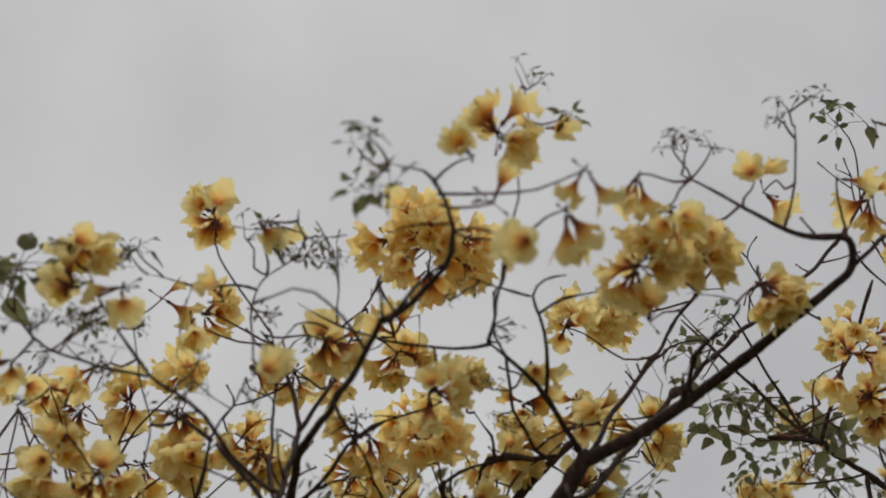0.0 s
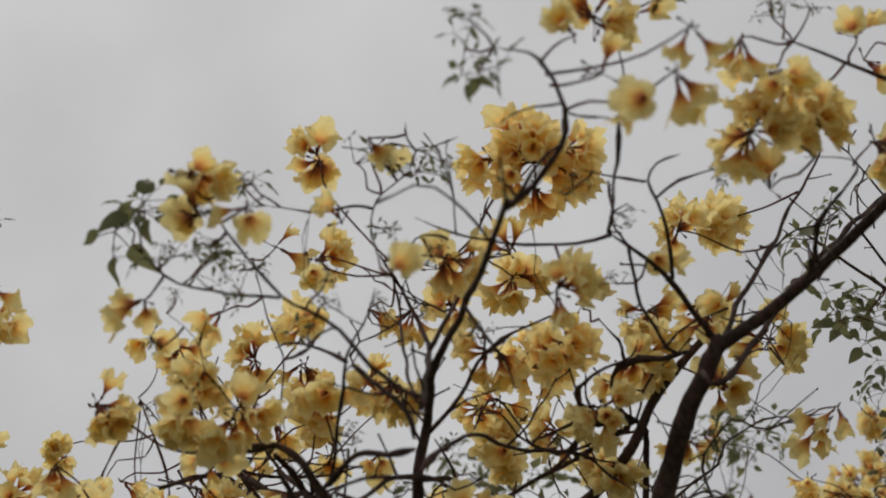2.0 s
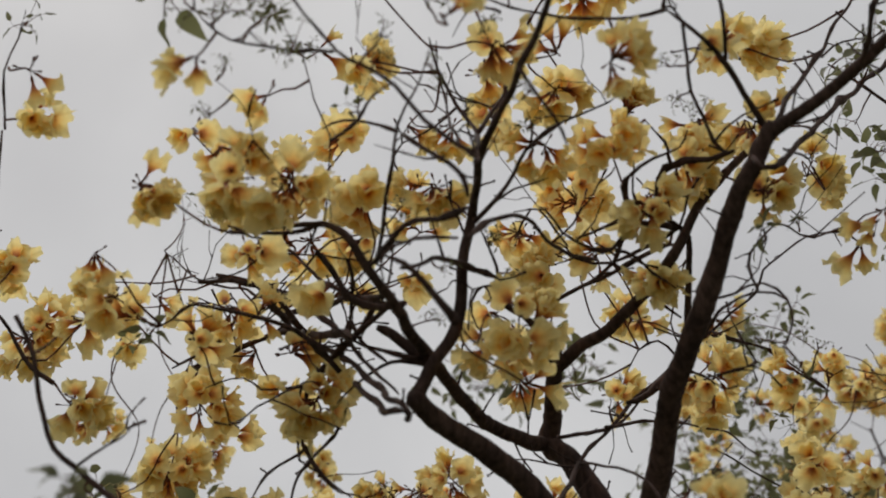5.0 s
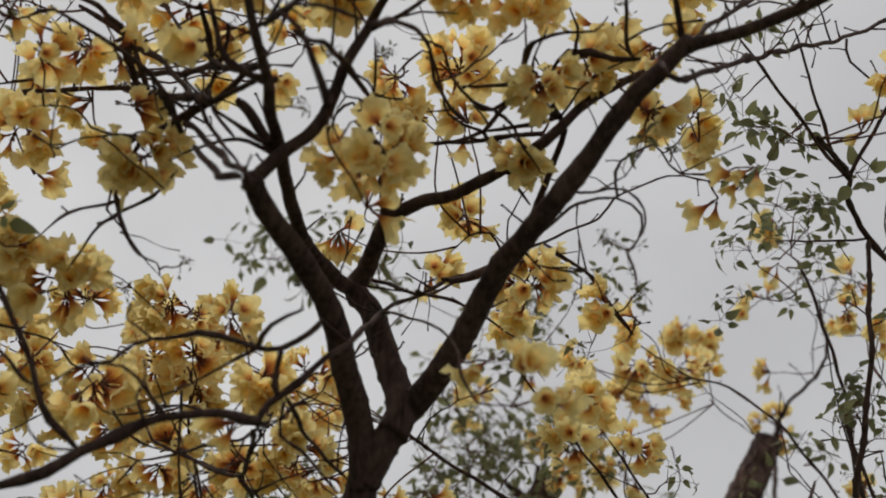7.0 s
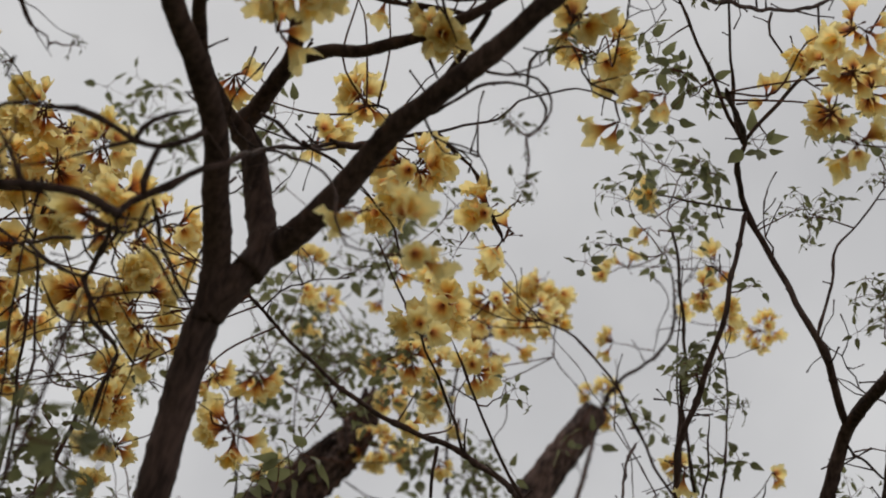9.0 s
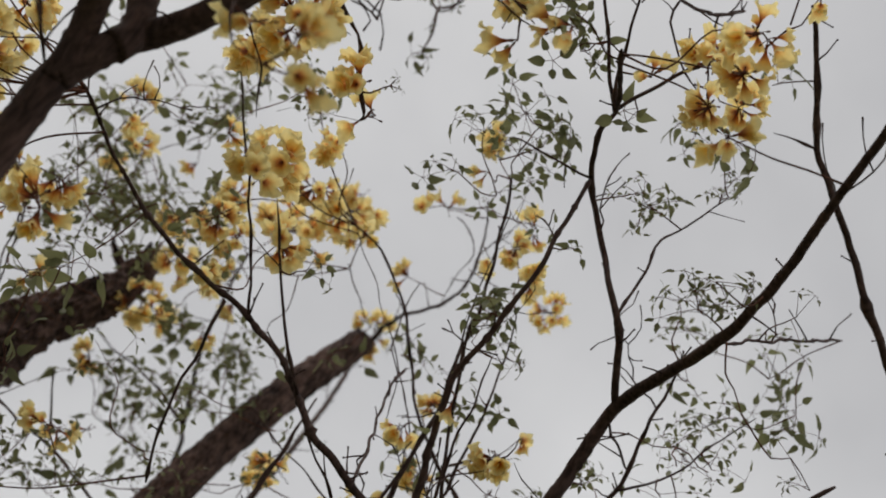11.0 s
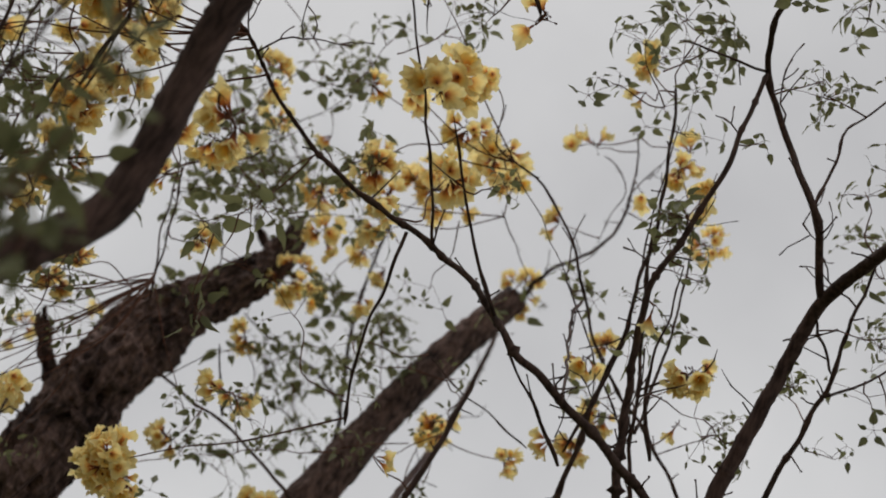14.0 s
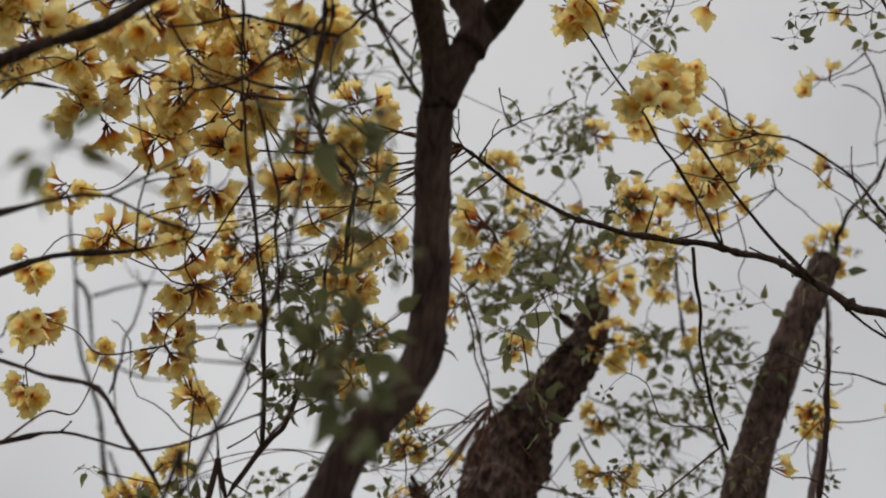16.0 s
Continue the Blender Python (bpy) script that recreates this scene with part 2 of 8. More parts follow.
def old_trunk(tree, points, r0, r1, torn=0.02, name="trunk", label="", widths=()):
    """A thick old stem: plated bark, dents and rotten holes, a torn or sawn top."""
    path, par = spline(points, 0.03)
    fine, girth = [], []
    known = widths or [r0 + (r1 - r0) * k / (len(points) - 1) for k in range(len(points))]
    for a, b, t, u in zip(path, path[1:], par, par[1:]):
        k = max(1, int((b - a).length / 0.014))
        for j in range(k):
            fine.append(a.lerp(b, j / k))
            q = (t + (u - t) * j / k) * (len(points) - 1)
            i = min(int(q), len(points) - 2)
            girth.append(known[i] + (known[i + 1] - known[i]) * (q - i))
    fine.append(path[-1])
    girth.append(known[-1])
    n, sides = len(fine), 64
    up = Vector((0.31, 0.52, 0.79))
    verts, faces = [], []
    wild = 1.0 if torn > 0.05 else 0.42
    for i, q in enumerate(fine):
        d = (fine[min(i + 1, n - 1)] - fine[max(i - 1, 0)]).normalized()
        s = d.cross(up).normalized()
        u = s.cross(d)
        r = girth[i]
        for k in range(sides):
            a = 2 * math.pi * k / sides
            out = s * math.cos(a) + u * math.sin(a)
            p = q + out * r
            along = i * 0.014
            ring = Vector((math.cos(a), math.sin(a), 0))
            big = noise.noise(ring * 1.1 + Vector((0, 0, along * 4)))
            ridge = abs(noise.noise(ring * 4.2 + Vector((3, 1, along * 5))))
            strand = abs(noise.noise(ring * 9 + Vector((7, 2, along * 9))))
            plate = noise.noise(p * 30 + Vector((9, 5, 2)))
            chip = noise.noise(p * 70)
            pit = max(0.0, noise.noise(ring * 2.4 + Vector((2, 8, along * 13))) - 0.3) * 2.0
            rr = r + wild * (0.22 * r * big + 0.16 * r * (0.25 - ridge) + 0.035 * (0.2 - strand) + 0.012 * (1 if plate > 0.1 else -0.7) * abs(plate) ** 0.5 + 0.007 * chip
                             - 0.5 * r * pit * (1 if wild > 0.6 else 0.2))
            end = torn * (0.5 + 1.1 * noise.noise(Vector((math.cos(a), math.sin(a), 0)) * 2.3 + Vector((4, 7, 0))) + 0.6 * chip)
            verts.append(q + out * rr + d * end * max(0.0, 1 - (n - 1 - i) * 0.2))
    for i in range(n - 1):
        for k in range(sides):
            a, b = i * sides + k, i * sides + (k + 1) % sides
            faces.append((a, b, b + sides, a + sides))
    last = (n - 1) * sides
    outside = len(faces)
    d = (fine[-1] - fine[-2]).normalized()
    for f, depth in ((0.78, 0.025 + torn * 0.25), (0.3, 0.07 + torn * 0.6)):
        base = len(verts)
        for k in range(sides):
            verts.append(fine[-1].lerp(verts[last + k], f) - d * depth)
        prev = last if f > 0.5 else base - sides
        for k in range(sides):
            faces.append((prev + k, prev + (k + 1) % sides, base + (k + 1) % sides, base + k))
    faces.append(tuple(base + k for k in range(sides)))
    ob = mesh_object(name, verts, faces, [BARK_OLD, HEART], tree, slots=[0] * outside + [1] * (len(faces) - outside), smooth=torn < 0.05)
    return tagged(ob, label) if label else ob


def flower_data(seed):
    """A trumpet flower on the z axis, mouth up: calyx, slender tube, wide bell, five broad ruffled lobes."""
    rnd = random.Random(seed)
    seg = 30
    L = rnd.uniform(0.078, 0.092)
    spread = (1.0, 0.92, 1.08, 0.72, 1.0, 0.86, 1.05, 0.95, 0.6)[seed % 9]
    profile = [(0.0, 0.018), (0.03, 0.042), (0.12, 0.050), (0.15, 0.040), (0.28, 0.050), (0.38, 0.080), (0.47, 0.125), (0.56, 0.165),
               (0.65, 0.215), (0.75, 0.285), (0.84, 0.355), (0.92, 0.425), (0.97, 0.475)]
    bend = rnd.uniform(0.003, 0.014)
    ph = [rnd.uniform(0, 6.28) for _ in range(6)]
    back = [rnd.uniform(-0.10, 0.34) for _ in range(5)]
    wide = [rnd.uniform(0.85, 1.15) for _ in range(5)]
    verts, uvs, faces, slots = [], [], [], []
    for i, (zf, rf) in enumerate(profile):
        g = max(0.0, (i - 7) / 5)
        open_up = 1.0 if i < 6 else 1 + (spread - 1) * (i - 5) / 7
        for k in range(seg):
            a = 2 * math.pi * k / seg
            wave = a * 5 / (2 * math.pi) % 5
            lobe, inside = int(wave), wave % 1
            bulge = math.sin(math.pi * inside) ** 0.45
            frill = math.sin(8 * a + ph[3]) + 0.6 * math.sin(11 * a + ph[4])
            r = rf * L * open_up * (1 + g * (0.24 * bulge * wide[lobe] - 0.18) + g * g * 0.018 * frill)
            z = (zf * L - L * 0.07 * g * (1 - bulge) + L * g * (0.10 * math.sin(3 * a + ph[1]) + 0.07 * math.sin(7 * a + ph[2])) * (0.3 + 0.7 * g)
                 + L * g * g * (0.045 * frill - back[lobe] * bulge))
            flute = 0.10 * math.sin(5 * a + ph[5]) * min(1.0, max(0.0, (i - 4) / 4)) * (1 - g)
            verts.append((r * (1 + flute) * math.cos(a), r * (1 + flute) * math.sin(a) + bend * zf ** 2, z))
            uvs.append((k / seg, i / (len(profile) - 1)))
    for i in range(len(profile) - 1):
        for k in range(seg):
            a, b = i * seg + k, i * seg + (k + 1) % seg
            faces.append((a, b, b + seg, a + seg))
            slots.append(1 if i < 3 else 0)
    return np.array(verts), faces, uvs, slots


FLOWER_SHAPES = [flower_data(s) for s in range(9)]
FLOWER_MESHES = [mesh_object("_flower", v, f, [PETAL, CALYX], None, u, s) for v, f, u, s in FLOWER_SHAPES]


def leaf_data(seed, slim):
    """A palmate leaf hung at its stalk's end (the origin, stalk coming from -z): pointed, folded leaflets."""
    rnd = random.Random(seed)
    verts, faces, uvs, slots = [], [], [], []
    count = rnd.choice((3, 4, 5, 5))
    turn = rnd.uniform(0, 6.28)
    for j in range(count):
        az = turn + j * 2 * math.pi / count + rnd.uniform(-0.3, 0.3)
        size = rnd.uniform(0.7, 1.15)
        out = Vector((math.sin(az), math.cos(az), rnd.uniform(-0.5, 0.35))).normalized()
        side = out.cross(Vector((0, 0, 1))).normalized()
        nrm = side.cross(out)
        tw = rnd.uniform(-0.7, 0.7)
        side, nrm = side * math.cos(tw) + nrm * math.sin(tw), nrm * math.cos(tw) - side * math.sin(tw)
        curl = rnd.uniform(0.1, 0.55)
        hang = rnd.uniform(0.3, 0.75)
        thin, n0 = [], len(faces)
        tube(thin, faces, [Vector((0, 0, -0.02)), Vector((0, 0, 0.02)) + out * hang * 0.5, out * hang * 1.01], [0.02, 0.016, 0.016], 4)
        faces[n0:] = [tuple(q + len(verts) for q in fc) for fc in faces[n0:]]
        verts += [tuple(v) for v in thin]
        uvs += [(0.5, 0.2)] * len(thin)
        slots += [1] * (len(faces) - n0)
        base = len(verts)
        width = rnd.uniform(0.26, 0.34) * (0.72 if slim else 1.0)
        rows = 8
        for i in range(rows):
            t = i / (rows - 1)
            w = width * size * (math.sin(math.pi * t ** 0.7) ** 0.85 * (1 - 0.4 * t) + 0.015)
            mid = out * (hang + size * t) - Vector((0, 0, 1)) * curl * t * t
            for s in (-1, 0, 1):
                wave = 0.04 * math.sin(9 * t + j) * abs(s)
                verts.append(tuple(mid + side * s * w + nrm * (abs(s) * w * 0.3 + wave)))
                uvs.append((0.5 + 0.5 * s, t))
        for i in range(rows - 1):
            for s in range(2):
                a = base + i * 3 + s
                faces.append((a, a + 1, a + 4, a + 3))
                slots.append(0)
    return verts, faces, uvs, slots


LEAF_MESHES = [mesh_object("_leaf", v, f, [LEAF, TWIG], None, u, s) for v, f, u, s in (leaf_data(40 + k, False) for k in range(8))]
SPROUT_MESHES = [mesh_object("_leaf", v, f, [SPROUT, TWIG], None, u, s) for v, f, u, s in (leaf_data(80 + k, True) for k in range(8))]


def turn_to(direction, spin):
    return Vector(direction).to_track_quat("Z", "Y").to_matrix().to_4x4() @ Matrix.Rotation(spin, 4, "Z")


def stem(verts, faces, foot, top, rnd, r0=0.003, r1=0.0017):
    """A crooked twig from the limb to its tip; returns nothing."""
    a, b = Vector(foot), Vector(top)
    d = (b - a).length
    jog = lambda s: Vector((rnd.uniform(-s, s), rnd.uniform(-s, s), rnd.uniform(-s, s)))
    path, par = spline([a, a.lerp(b, 0.35) + jog(0.1 * d) - Vector((0, 0, 0.06 * d)), a.lerp(b, 0.7) + jog(0.08 * d), b], 0.03)
    tube(verts, faces, path, [r0 + (r1 - r0) * t for t in par], 6, 0.2, d)


def flowering_twig(tree, foot, at, spread, count, scale, single=True):
    """A twig from foot to the cluster's heart and the flowers that hang from it."""
    rnd = random.Random(round(at[0] * 991) + round(at[1] * 577) + round(at[2] * 331))
    at = Vector(at)
    verts, faces = [], []
    stem(verts, faces, foot, at, rnd)
    poses = []
    left = max(1, count)
    while left > 0:
        # one node at a twig's end, its flowers radiating from it
        way = Vector((rnd.gauss(0, 1), rnd.gauss(0, 1), rnd.gauss(-0.1, 0.8))).normalized()
        node = at + way * spread * (rnd.uniform(0.15, 0.8) if count > 6 else 0.15)
        tube(verts, faces, [at, at.lerp(node, 0.5) + Vector((rnd.uniform(-1, 1), rnd.uniform(-1, 1), 1)) * 0.008, node], [0.002, 0.0019, 0.0026], 5)
        here = min(left, rnd.choice((3, 4, 5, 6)))
        left -= here
        for _ in range(here):
            d = (Vector((rnd.gauss(0, 1), rnd.gauss(0, 1), rnd.gauss(0, 1))).normalized() * 0.9 + way).normalized()
            droop = (d + Vector((0, 0, rnd.uniform(-0.6, -0.05)))).normalized()
            base = node + d * rnd.uniform(0.004, 0.014)
            tube(verts, faces, [node, node.lerp(base, 0.6) + Vector((0, 0, 0.003)), base + droop * 0.002], [0.0013, 0.0012, 0.0017], 4)
            poses.append((base, droop, rnd.uniform(0, 6.28), rnd.uniform(0.8, 1.12), rnd.randrange(len(FLOWER_MESHES))))
        for _ in range(rnd.choice((0, 1, 2, 4))):
            d = Vector((rnd.gauss(0, 1), rnd.gauss(0, 1), rnd.gauss(0.3, 0.7))).normalized()
            h = rnd.uniform(0.014, 0.03)
            tube(verts, faces, [node, node + d * h, node + d * (h + 0.004), node + d * (h + 0.010), node + d * (h + 0.012)], [0.001, 0.001, 0.0026, 0.0024, 0.0008], 5)
    ob = mesh_object("flowering_twig", verts, faces, [TWIG], tree)
    if single:
        for base, d, spin, size, k in poses:
            f = new("flower", FLOWER_MESHES[k])
            f.matrix_basis = Matrix.Translation(base) @ turn_to(d, spin) @ Matrix.Scale(size * scale, 4)
            place(f, ob)
    elif poses:
        vs, fs, us, ss = [], [], [], []
        for base, d, spin, size, k in poses:
            v, f, u, s = FLOWER_SHAPES[k]
            m = np.array(Matrix.Translation(base) @ turn_to(d, spin) @ Matrix.Scale(size * scale, 4))
            off = sum(len(q) for q in vs)
            vs.append(v @ m[:3, :3].T + m[:3, 3])
            fs += [tuple(x + off for x in q) for q in f]
            us += u
            ss += s
        tagged(mesh_object("blossom", np.concatenate(vs), fs, [PETAL, CALYX], ob, us, ss), kind="stuff")
    return ob


def leafy_twig(tree, foot, at, spread, count, size):
    """A twig from foot to the tuft's heart and the palmate leaves on it."""
    rnd = random.Random(round(at[0] * 613) + round(at[1] * 829) + round(at[2] * 211))
    at = Vector(at)
    verts, faces = [], []
    stem(verts, faces, foot, at, rnd, 0.0026, 0.0014)
    young = size < 0.034
    poses = []
    grow_way = (at - Vector(foot)).normalized()
    for i in range(max(2, round(count / 2.1))):
        d = (Vector((rnd.gauss(0, 1), rnd.gauss(0, 1), rnd.gauss(0.25, 0.6))).normalized() + grow_way * 0.45).normalized()
        root = at - grow_way * rnd.uniform(0, 0.3) * spread
        base = root + d * spread * rnd.uniform(0.5, 1.15)
        tube(verts, faces, [root, root.lerp(base, 0.55) + Vector((0, 0, 0.05 * spread)), base], [0.0011, 0.0008, 0.0007], 4)
        way = (d * 0.5 + Vector((rnd.gauss(0, 0.4), rnd.gauss(0, 0.4), 0.3))).normalized()
        poses.append((base, way, rnd.uniform(0, 6.28), size * rnd.uniform(0.6, 1.2)))
    ob = mesh_object("leafy_twig", verts, faces, [TWIG], tree)
    for base, d, spin, s in poses:
        f = new("leaf", rnd.choice(SPROUT_MESHES if young else LEAF_MESHES))
        f.matrix_basis = Matrix.Translation(base) @ turn_to(d, spin) @ Matrix.Scale(s, 4)
        place(f, ob)
    return ob


def tree(name, base, label, category="tree"):
    e = new(name)
    e.location = base
    e.empty_display_size = 0.2
    return tagged(e, label, category)


# ------------------------------------------------------------ ground
def ground_sheet():
    m, n, l, p = material("grassy_soil")
    co = n.new("ShaderNodeTexCoord")
    a, b = n.new("ShaderNodeTexNoise"), n.new("ShaderNodeTexNoise")
    a.inputs["Scale"].default_value, b.inputs["Scale"].default_value = 0.5, 14
    a.inputs["Detail"].default_value = b.inputs["Detail"].default_value = 6
    mx = n.new("ShaderNodeMix")
    mx.inputs["Factor"].default_value = 0.5
    for q, s in ((a, "A"), (b, "B")):
        l.new(co.outputs["Object"], q.inputs["Vector"])
        l.new(q.outputs["Fac"], mx.inputs[s])
    r = ramp_node(n, [(0.38, (0.075, 0.055, 0.035)), (0.6, (0.06, 0.085, 0.03))])
    l.new(mx.outputs["Result"], r.inputs["Fac"])
    l.new(r.outputs["Color"], p.inputs["Base Color"])
    p.inputs["Roughness"].default_value = 0.95
    verts, faces = [], []
    rings = [0, 1.5, 3, 5, 8, 12, 18, 28, 45, 80, 160, 400, 1000, 3000]
    seg = 40
    for i, r in enumerate(rings):
        for k in range(seg):
            t = 2 * math.pi * k / seg
            x, y = r * math.cos(t), 4 + r * math.sin(t)
            verts.append((x, y, 0.05 * noise.noise(Vector((x * 0.4, y * 0.4, 0))) if r < 100 else 0))
    for i in range(len(rings) - 1):
        for k in range(seg):
            q, w = i * seg + k, i * seg + (k + 1) % seg
            faces.append((q, w, w + seg, q + seg))
    tagged(mesh_object("ground", verts, faces, [m]), "bare soil and short grass under the trees", "ground", kind="structure")


ground_sheet()


# ------------------------------------------------------------ trees
MAIN = tree("trumpet_tree", (0.159, 3.897, 0.000), "slender dark-barked trumpet tree in full yellow bloom, nearly leafless")
SAPLING = tree("young_tree", (2.221, 4.113, 0.000), "young slender trumpet tree with sparse new leaves and few flowers")
SHOOT = tree("slender_tree", (2.734, 3.847, 0.000), "thin arching sapling with small leaves and yellow flowers")
STUMP_A = tree("broken_tree", (0.931, 7.039, 0.000), "old tree with thick rough broken trunk and green leaves")
STUMP_B = tree("pruned_tree", (2.161, 6.546, 0.000), "tree with straight cut-off trunk sprouting flowers at its top")
BUSH = tree("leafy_tree", (2.051, 5.302, 0.000), "farther leafy tree with green leaves and scattered yellow flowers")

branch(MAIN, [(0.159, 3.897, 0.000), (0.264, 3.866, 0.858), (0.315, 3.791, 1.718), (0.405, 3.730, 2.051), (0.439, 3.707, 2.138), (0.491, 3.694, 2.222), (0.526, 3.685, 2.306), (0.527, 3.677, 2.419), (0.509, 3.661, 2.580), (0.486, 3.631, 2.749), (0.484, 3.605, 2.850), (0.495, 3.585, 2.900)], 0.0375, 0.0335, name="trunk", spurs=False, rough=0.1)
branch(MAIN, [(0.482, 3.612, 2.800), (0.458, 3.567, 2.908), (0.381, 3.439, 2.997), (0.313, 3.334, 3.066), (0.219, 3.243, 3.119), (0.149, 3.180, 3.152), (0.107, 3.122, 3.184)], 0.0300, 0.0195)
branch(MAIN, [(0.484, 3.610, 2.815), (0.510, 3.565, 2.898), (0.541, 3.556, 2.968), (0.587, 3.464, 3.029), (0.612, 3.364, 3.100), (0.638, 3.251, 3.180), (0.681, 3.144, 3.247), (0.735, 3.047, 3.331), (0.779, 2.946, 3.421), (0.816, 2.891, 3.466), (0.850, 2.852, 3.512), (0.868, 2.842, 3.545)], 0.0335, 0.0140)
branch(MAIN, [(0.518, 3.548, 2.909), (0.530, 3.554, 2.980), (0.492, 3.586, 3.099), (0.447, 3.618, 3.221), (0.406, 3.646, 3.283), (0.418, 3.621, 3.318), (0.426, 3.517, 3.362), (0.427, 3.461, 3.386), (0.395, 3.400, 3.440)], 0.0345, 0.0150)
branch(MAIN, [(0.422, 3.468, 3.377), (0.484, 3.407, 3.398), (0.546, 3.358, 3.405), (0.626, 3.270, 3.438), (0.699, 3.177, 3.480), (0.766, 3.161, 3.577), (0.850, 3.150, 3.660), (0.940, 3.170, 3.740)], 0.0165, 0.0077)
branch(MAIN, [(0.409, 3.646, 3.282), (0.338, 3.574, 3.269), (0.264, 3.467, 3.268), (0.206, 3.338, 3.275), (0.167, 3.200, 3.283), (0.121, 3.076, 3.289), (0.102, 3.006, 3.311), (0.054, 2.907, 3.352), (0.021, 2.868, 3.402), (-0.027, 2.883, 3.446), (-0.067, 2.909, 3.457), (-0.150, 2.922, 3.468), (-0.214, 2.910, 3.486)], 0.0185, 0.0022)

branch(MAIN, [(0.107, 3.136, 3.165), (0.131, 3.133, 3.206), (0.156, 3.129, 3.247), (0.214, 3.103, 3.319), (0.243, 3.054, 3.441), (0.269, 3.024, 3.516), (0.280, 2.948, 3.533), (0.296, 2.847, 3.549), (0.339, 2.726, 3.556), (0.407, 2.510, 3.559), (0.457, 2.299, 3.549)], 0.0150, 0.0050)
branch(MAIN, [(0.102, 3.006, 3.311), (0.046, 3.101, 3.398), (-0.028, 3.214, 3.499), (-0.138, 3.367, 3.704), (-0.217, 3.479, 3.916)], 0.0071, 0.0024)
branch(MAIN, [(0.101, 2.974, 3.058), (0.093, 2.960, 3.080), (-0.038, 3.308, 3.388), (-0.160, 3.540, 3.606), (-0.274, 3.721, 3.830), (-0.460, 3.944, 4.028), (-0.607, 4.097, 4.252)], 0.0072, 0.0021)
branch(MAIN, [(0.718, 3.325, 3.328), (0.708, 3.318, 3.341), (0.728, 3.256, 3.445), (0.732, 3.196, 3.522), (0.694, 3.160, 3.543), (0.668, 3.108, 3.581), (0.691, 3.058, 3.615), (0.762, 3.030, 3.604), (0.817, 3.004, 3.601)], 0.0091, 0.0017)
branch(MAIN, [(0.718, 3.325, 3.328), (0.719, 3.331, 3.320), (0.769, 3.158, 3.322), (0.824, 3.092, 3.310), (0.878, 3.095, 3.287), (0.879, 3.097, 3.236), (0.835, 3.045, 3.156)], 0.0043, 0.0016)
branch(MAIN, [(0.825, 3.090, 3.313), (0.833, 3.101, 3.405), (0.912, 3.124, 3.487), (1.000, 3.194, 3.487), (1.124, 3.244, 3.543)], 0.0034, 0.0019)
branch(MAIN, [(0.411, 3.461, 3.212), (0.440, 3.459, 3.214), (0.566, 3.615, 3.300), (0.697, 3.750, 3.455), (0.835, 3.866, 3.593), (1.064, 4.030, 3.780)], 0.0049, 0.0016)
branch(MAIN, [(0.533, 3.577, 3.276), (0.654, 3.668, 3.321), (0.749, 3.745, 3.339), (0.863, 3.843, 3.350), (0.967, 3.969, 3.326)], 0.0045, 0.0014)
branch(MAIN, [(-0.053, 3.337, 3.415), (-0.064, 3.341, 3.409), (-0.139, 3.352, 3.336), (-0.155, 3.381, 3.216), (-0.143, 3.386, 3.191), (-0.074, 3.391, 3.122), (-0.005, 3.390, 3.066)], 0.0043, 0.0012)
branch(MAIN, [(-0.609, 2.878, 3.315), (-0.579, 2.906, 3.245), (-0.570, 2.952, 3.139), (-0.556, 2.976, 3.082), (-0.490, 2.996, 3.019), (-0.410, 3.018, 2.946), (-0.341, 3.041, 2.875), (-0.282, 3.061, 2.815)], 0.0047, 0.0065)
branch(MAIN, [(0.273, 2.602, 3.370), (0.242, 2.595, 3.388), (0.193, 2.576, 3.430), (0.141, 2.549, 3.486), (0.087, 2.528, 3.529), (0.045, 2.514, 3.555), (-0.001, 2.476, 3.616), (-0.034, 2.445, 3.661), (-0.048, 2.422, 3.695), (-0.063, 2.398, 3.730)], 0.0054, 0.0010, side_twigs=0)
branch(MAIN, [(0.457, 2.299, 3.549), (0.462, 2.321, 3.560), (0.505, 2.298, 3.601), (0.557, 2.306, 3.655), (0.571, 2.302, 3.707)], 0.0050, 0.0022)
branch(MAIN, [(0.050, 2.902, 3.358), (0.071, 2.899, 3.363), (0.106, 2.811, 3.446), (0.140, 2.700, 3.524), (0.180, 2.626, 3.544), (0.215, 2.531, 3.560)], 0.0049, 0.0013)
branch(MAIN, [(0.045, 2.514, 3.555), (-0.030, 2.520, 3.578), (-0.110, 2.523, 3.605), (-0.160, 2.518, 3.635), (-0.197, 2.503, 3.680)], 0.0035, 0.0015, side_twigs=0)
branch(MAIN, [(-0.035, 2.756, 3.804), (-0.019, 2.798, 3.692), (0.006, 2.826, 3.612), (-0.010, 2.858, 3.516), (-0.022, 2.879, 3.453), (-0.027, 2.883, 3.446)], 0.0014, 0.0022)
branch(MAIN, [(0.857, 2.853, 3.534), (0.860, 2.850, 3.538), (0.843, 2.826, 3.552), (0.778, 2.732, 3.604), (0.725, 2.674, 3.637), (0.663, 2.624, 3.669)], 0.0094, 0.0032)
branch(MAIN, [(0.663, 2.624, 3.669), (0.598, 2.632, 3.663), (0.472, 2.629, 3.680), (0.369, 2.616, 3.710), (0.299, 2.597, 3.747)], 0.0042, 0.0011)
branch(MAIN, [(0.765, 2.718, 3.612), (0.773, 2.717, 3.614), (0.770, 2.651, 3.666), (0.755, 2.597, 3.708), (0.741, 2.558, 3.739), (0.764, 2.532, 3.756), (0.804, 2.516, 3.755)], 0.0049, 0.0016)
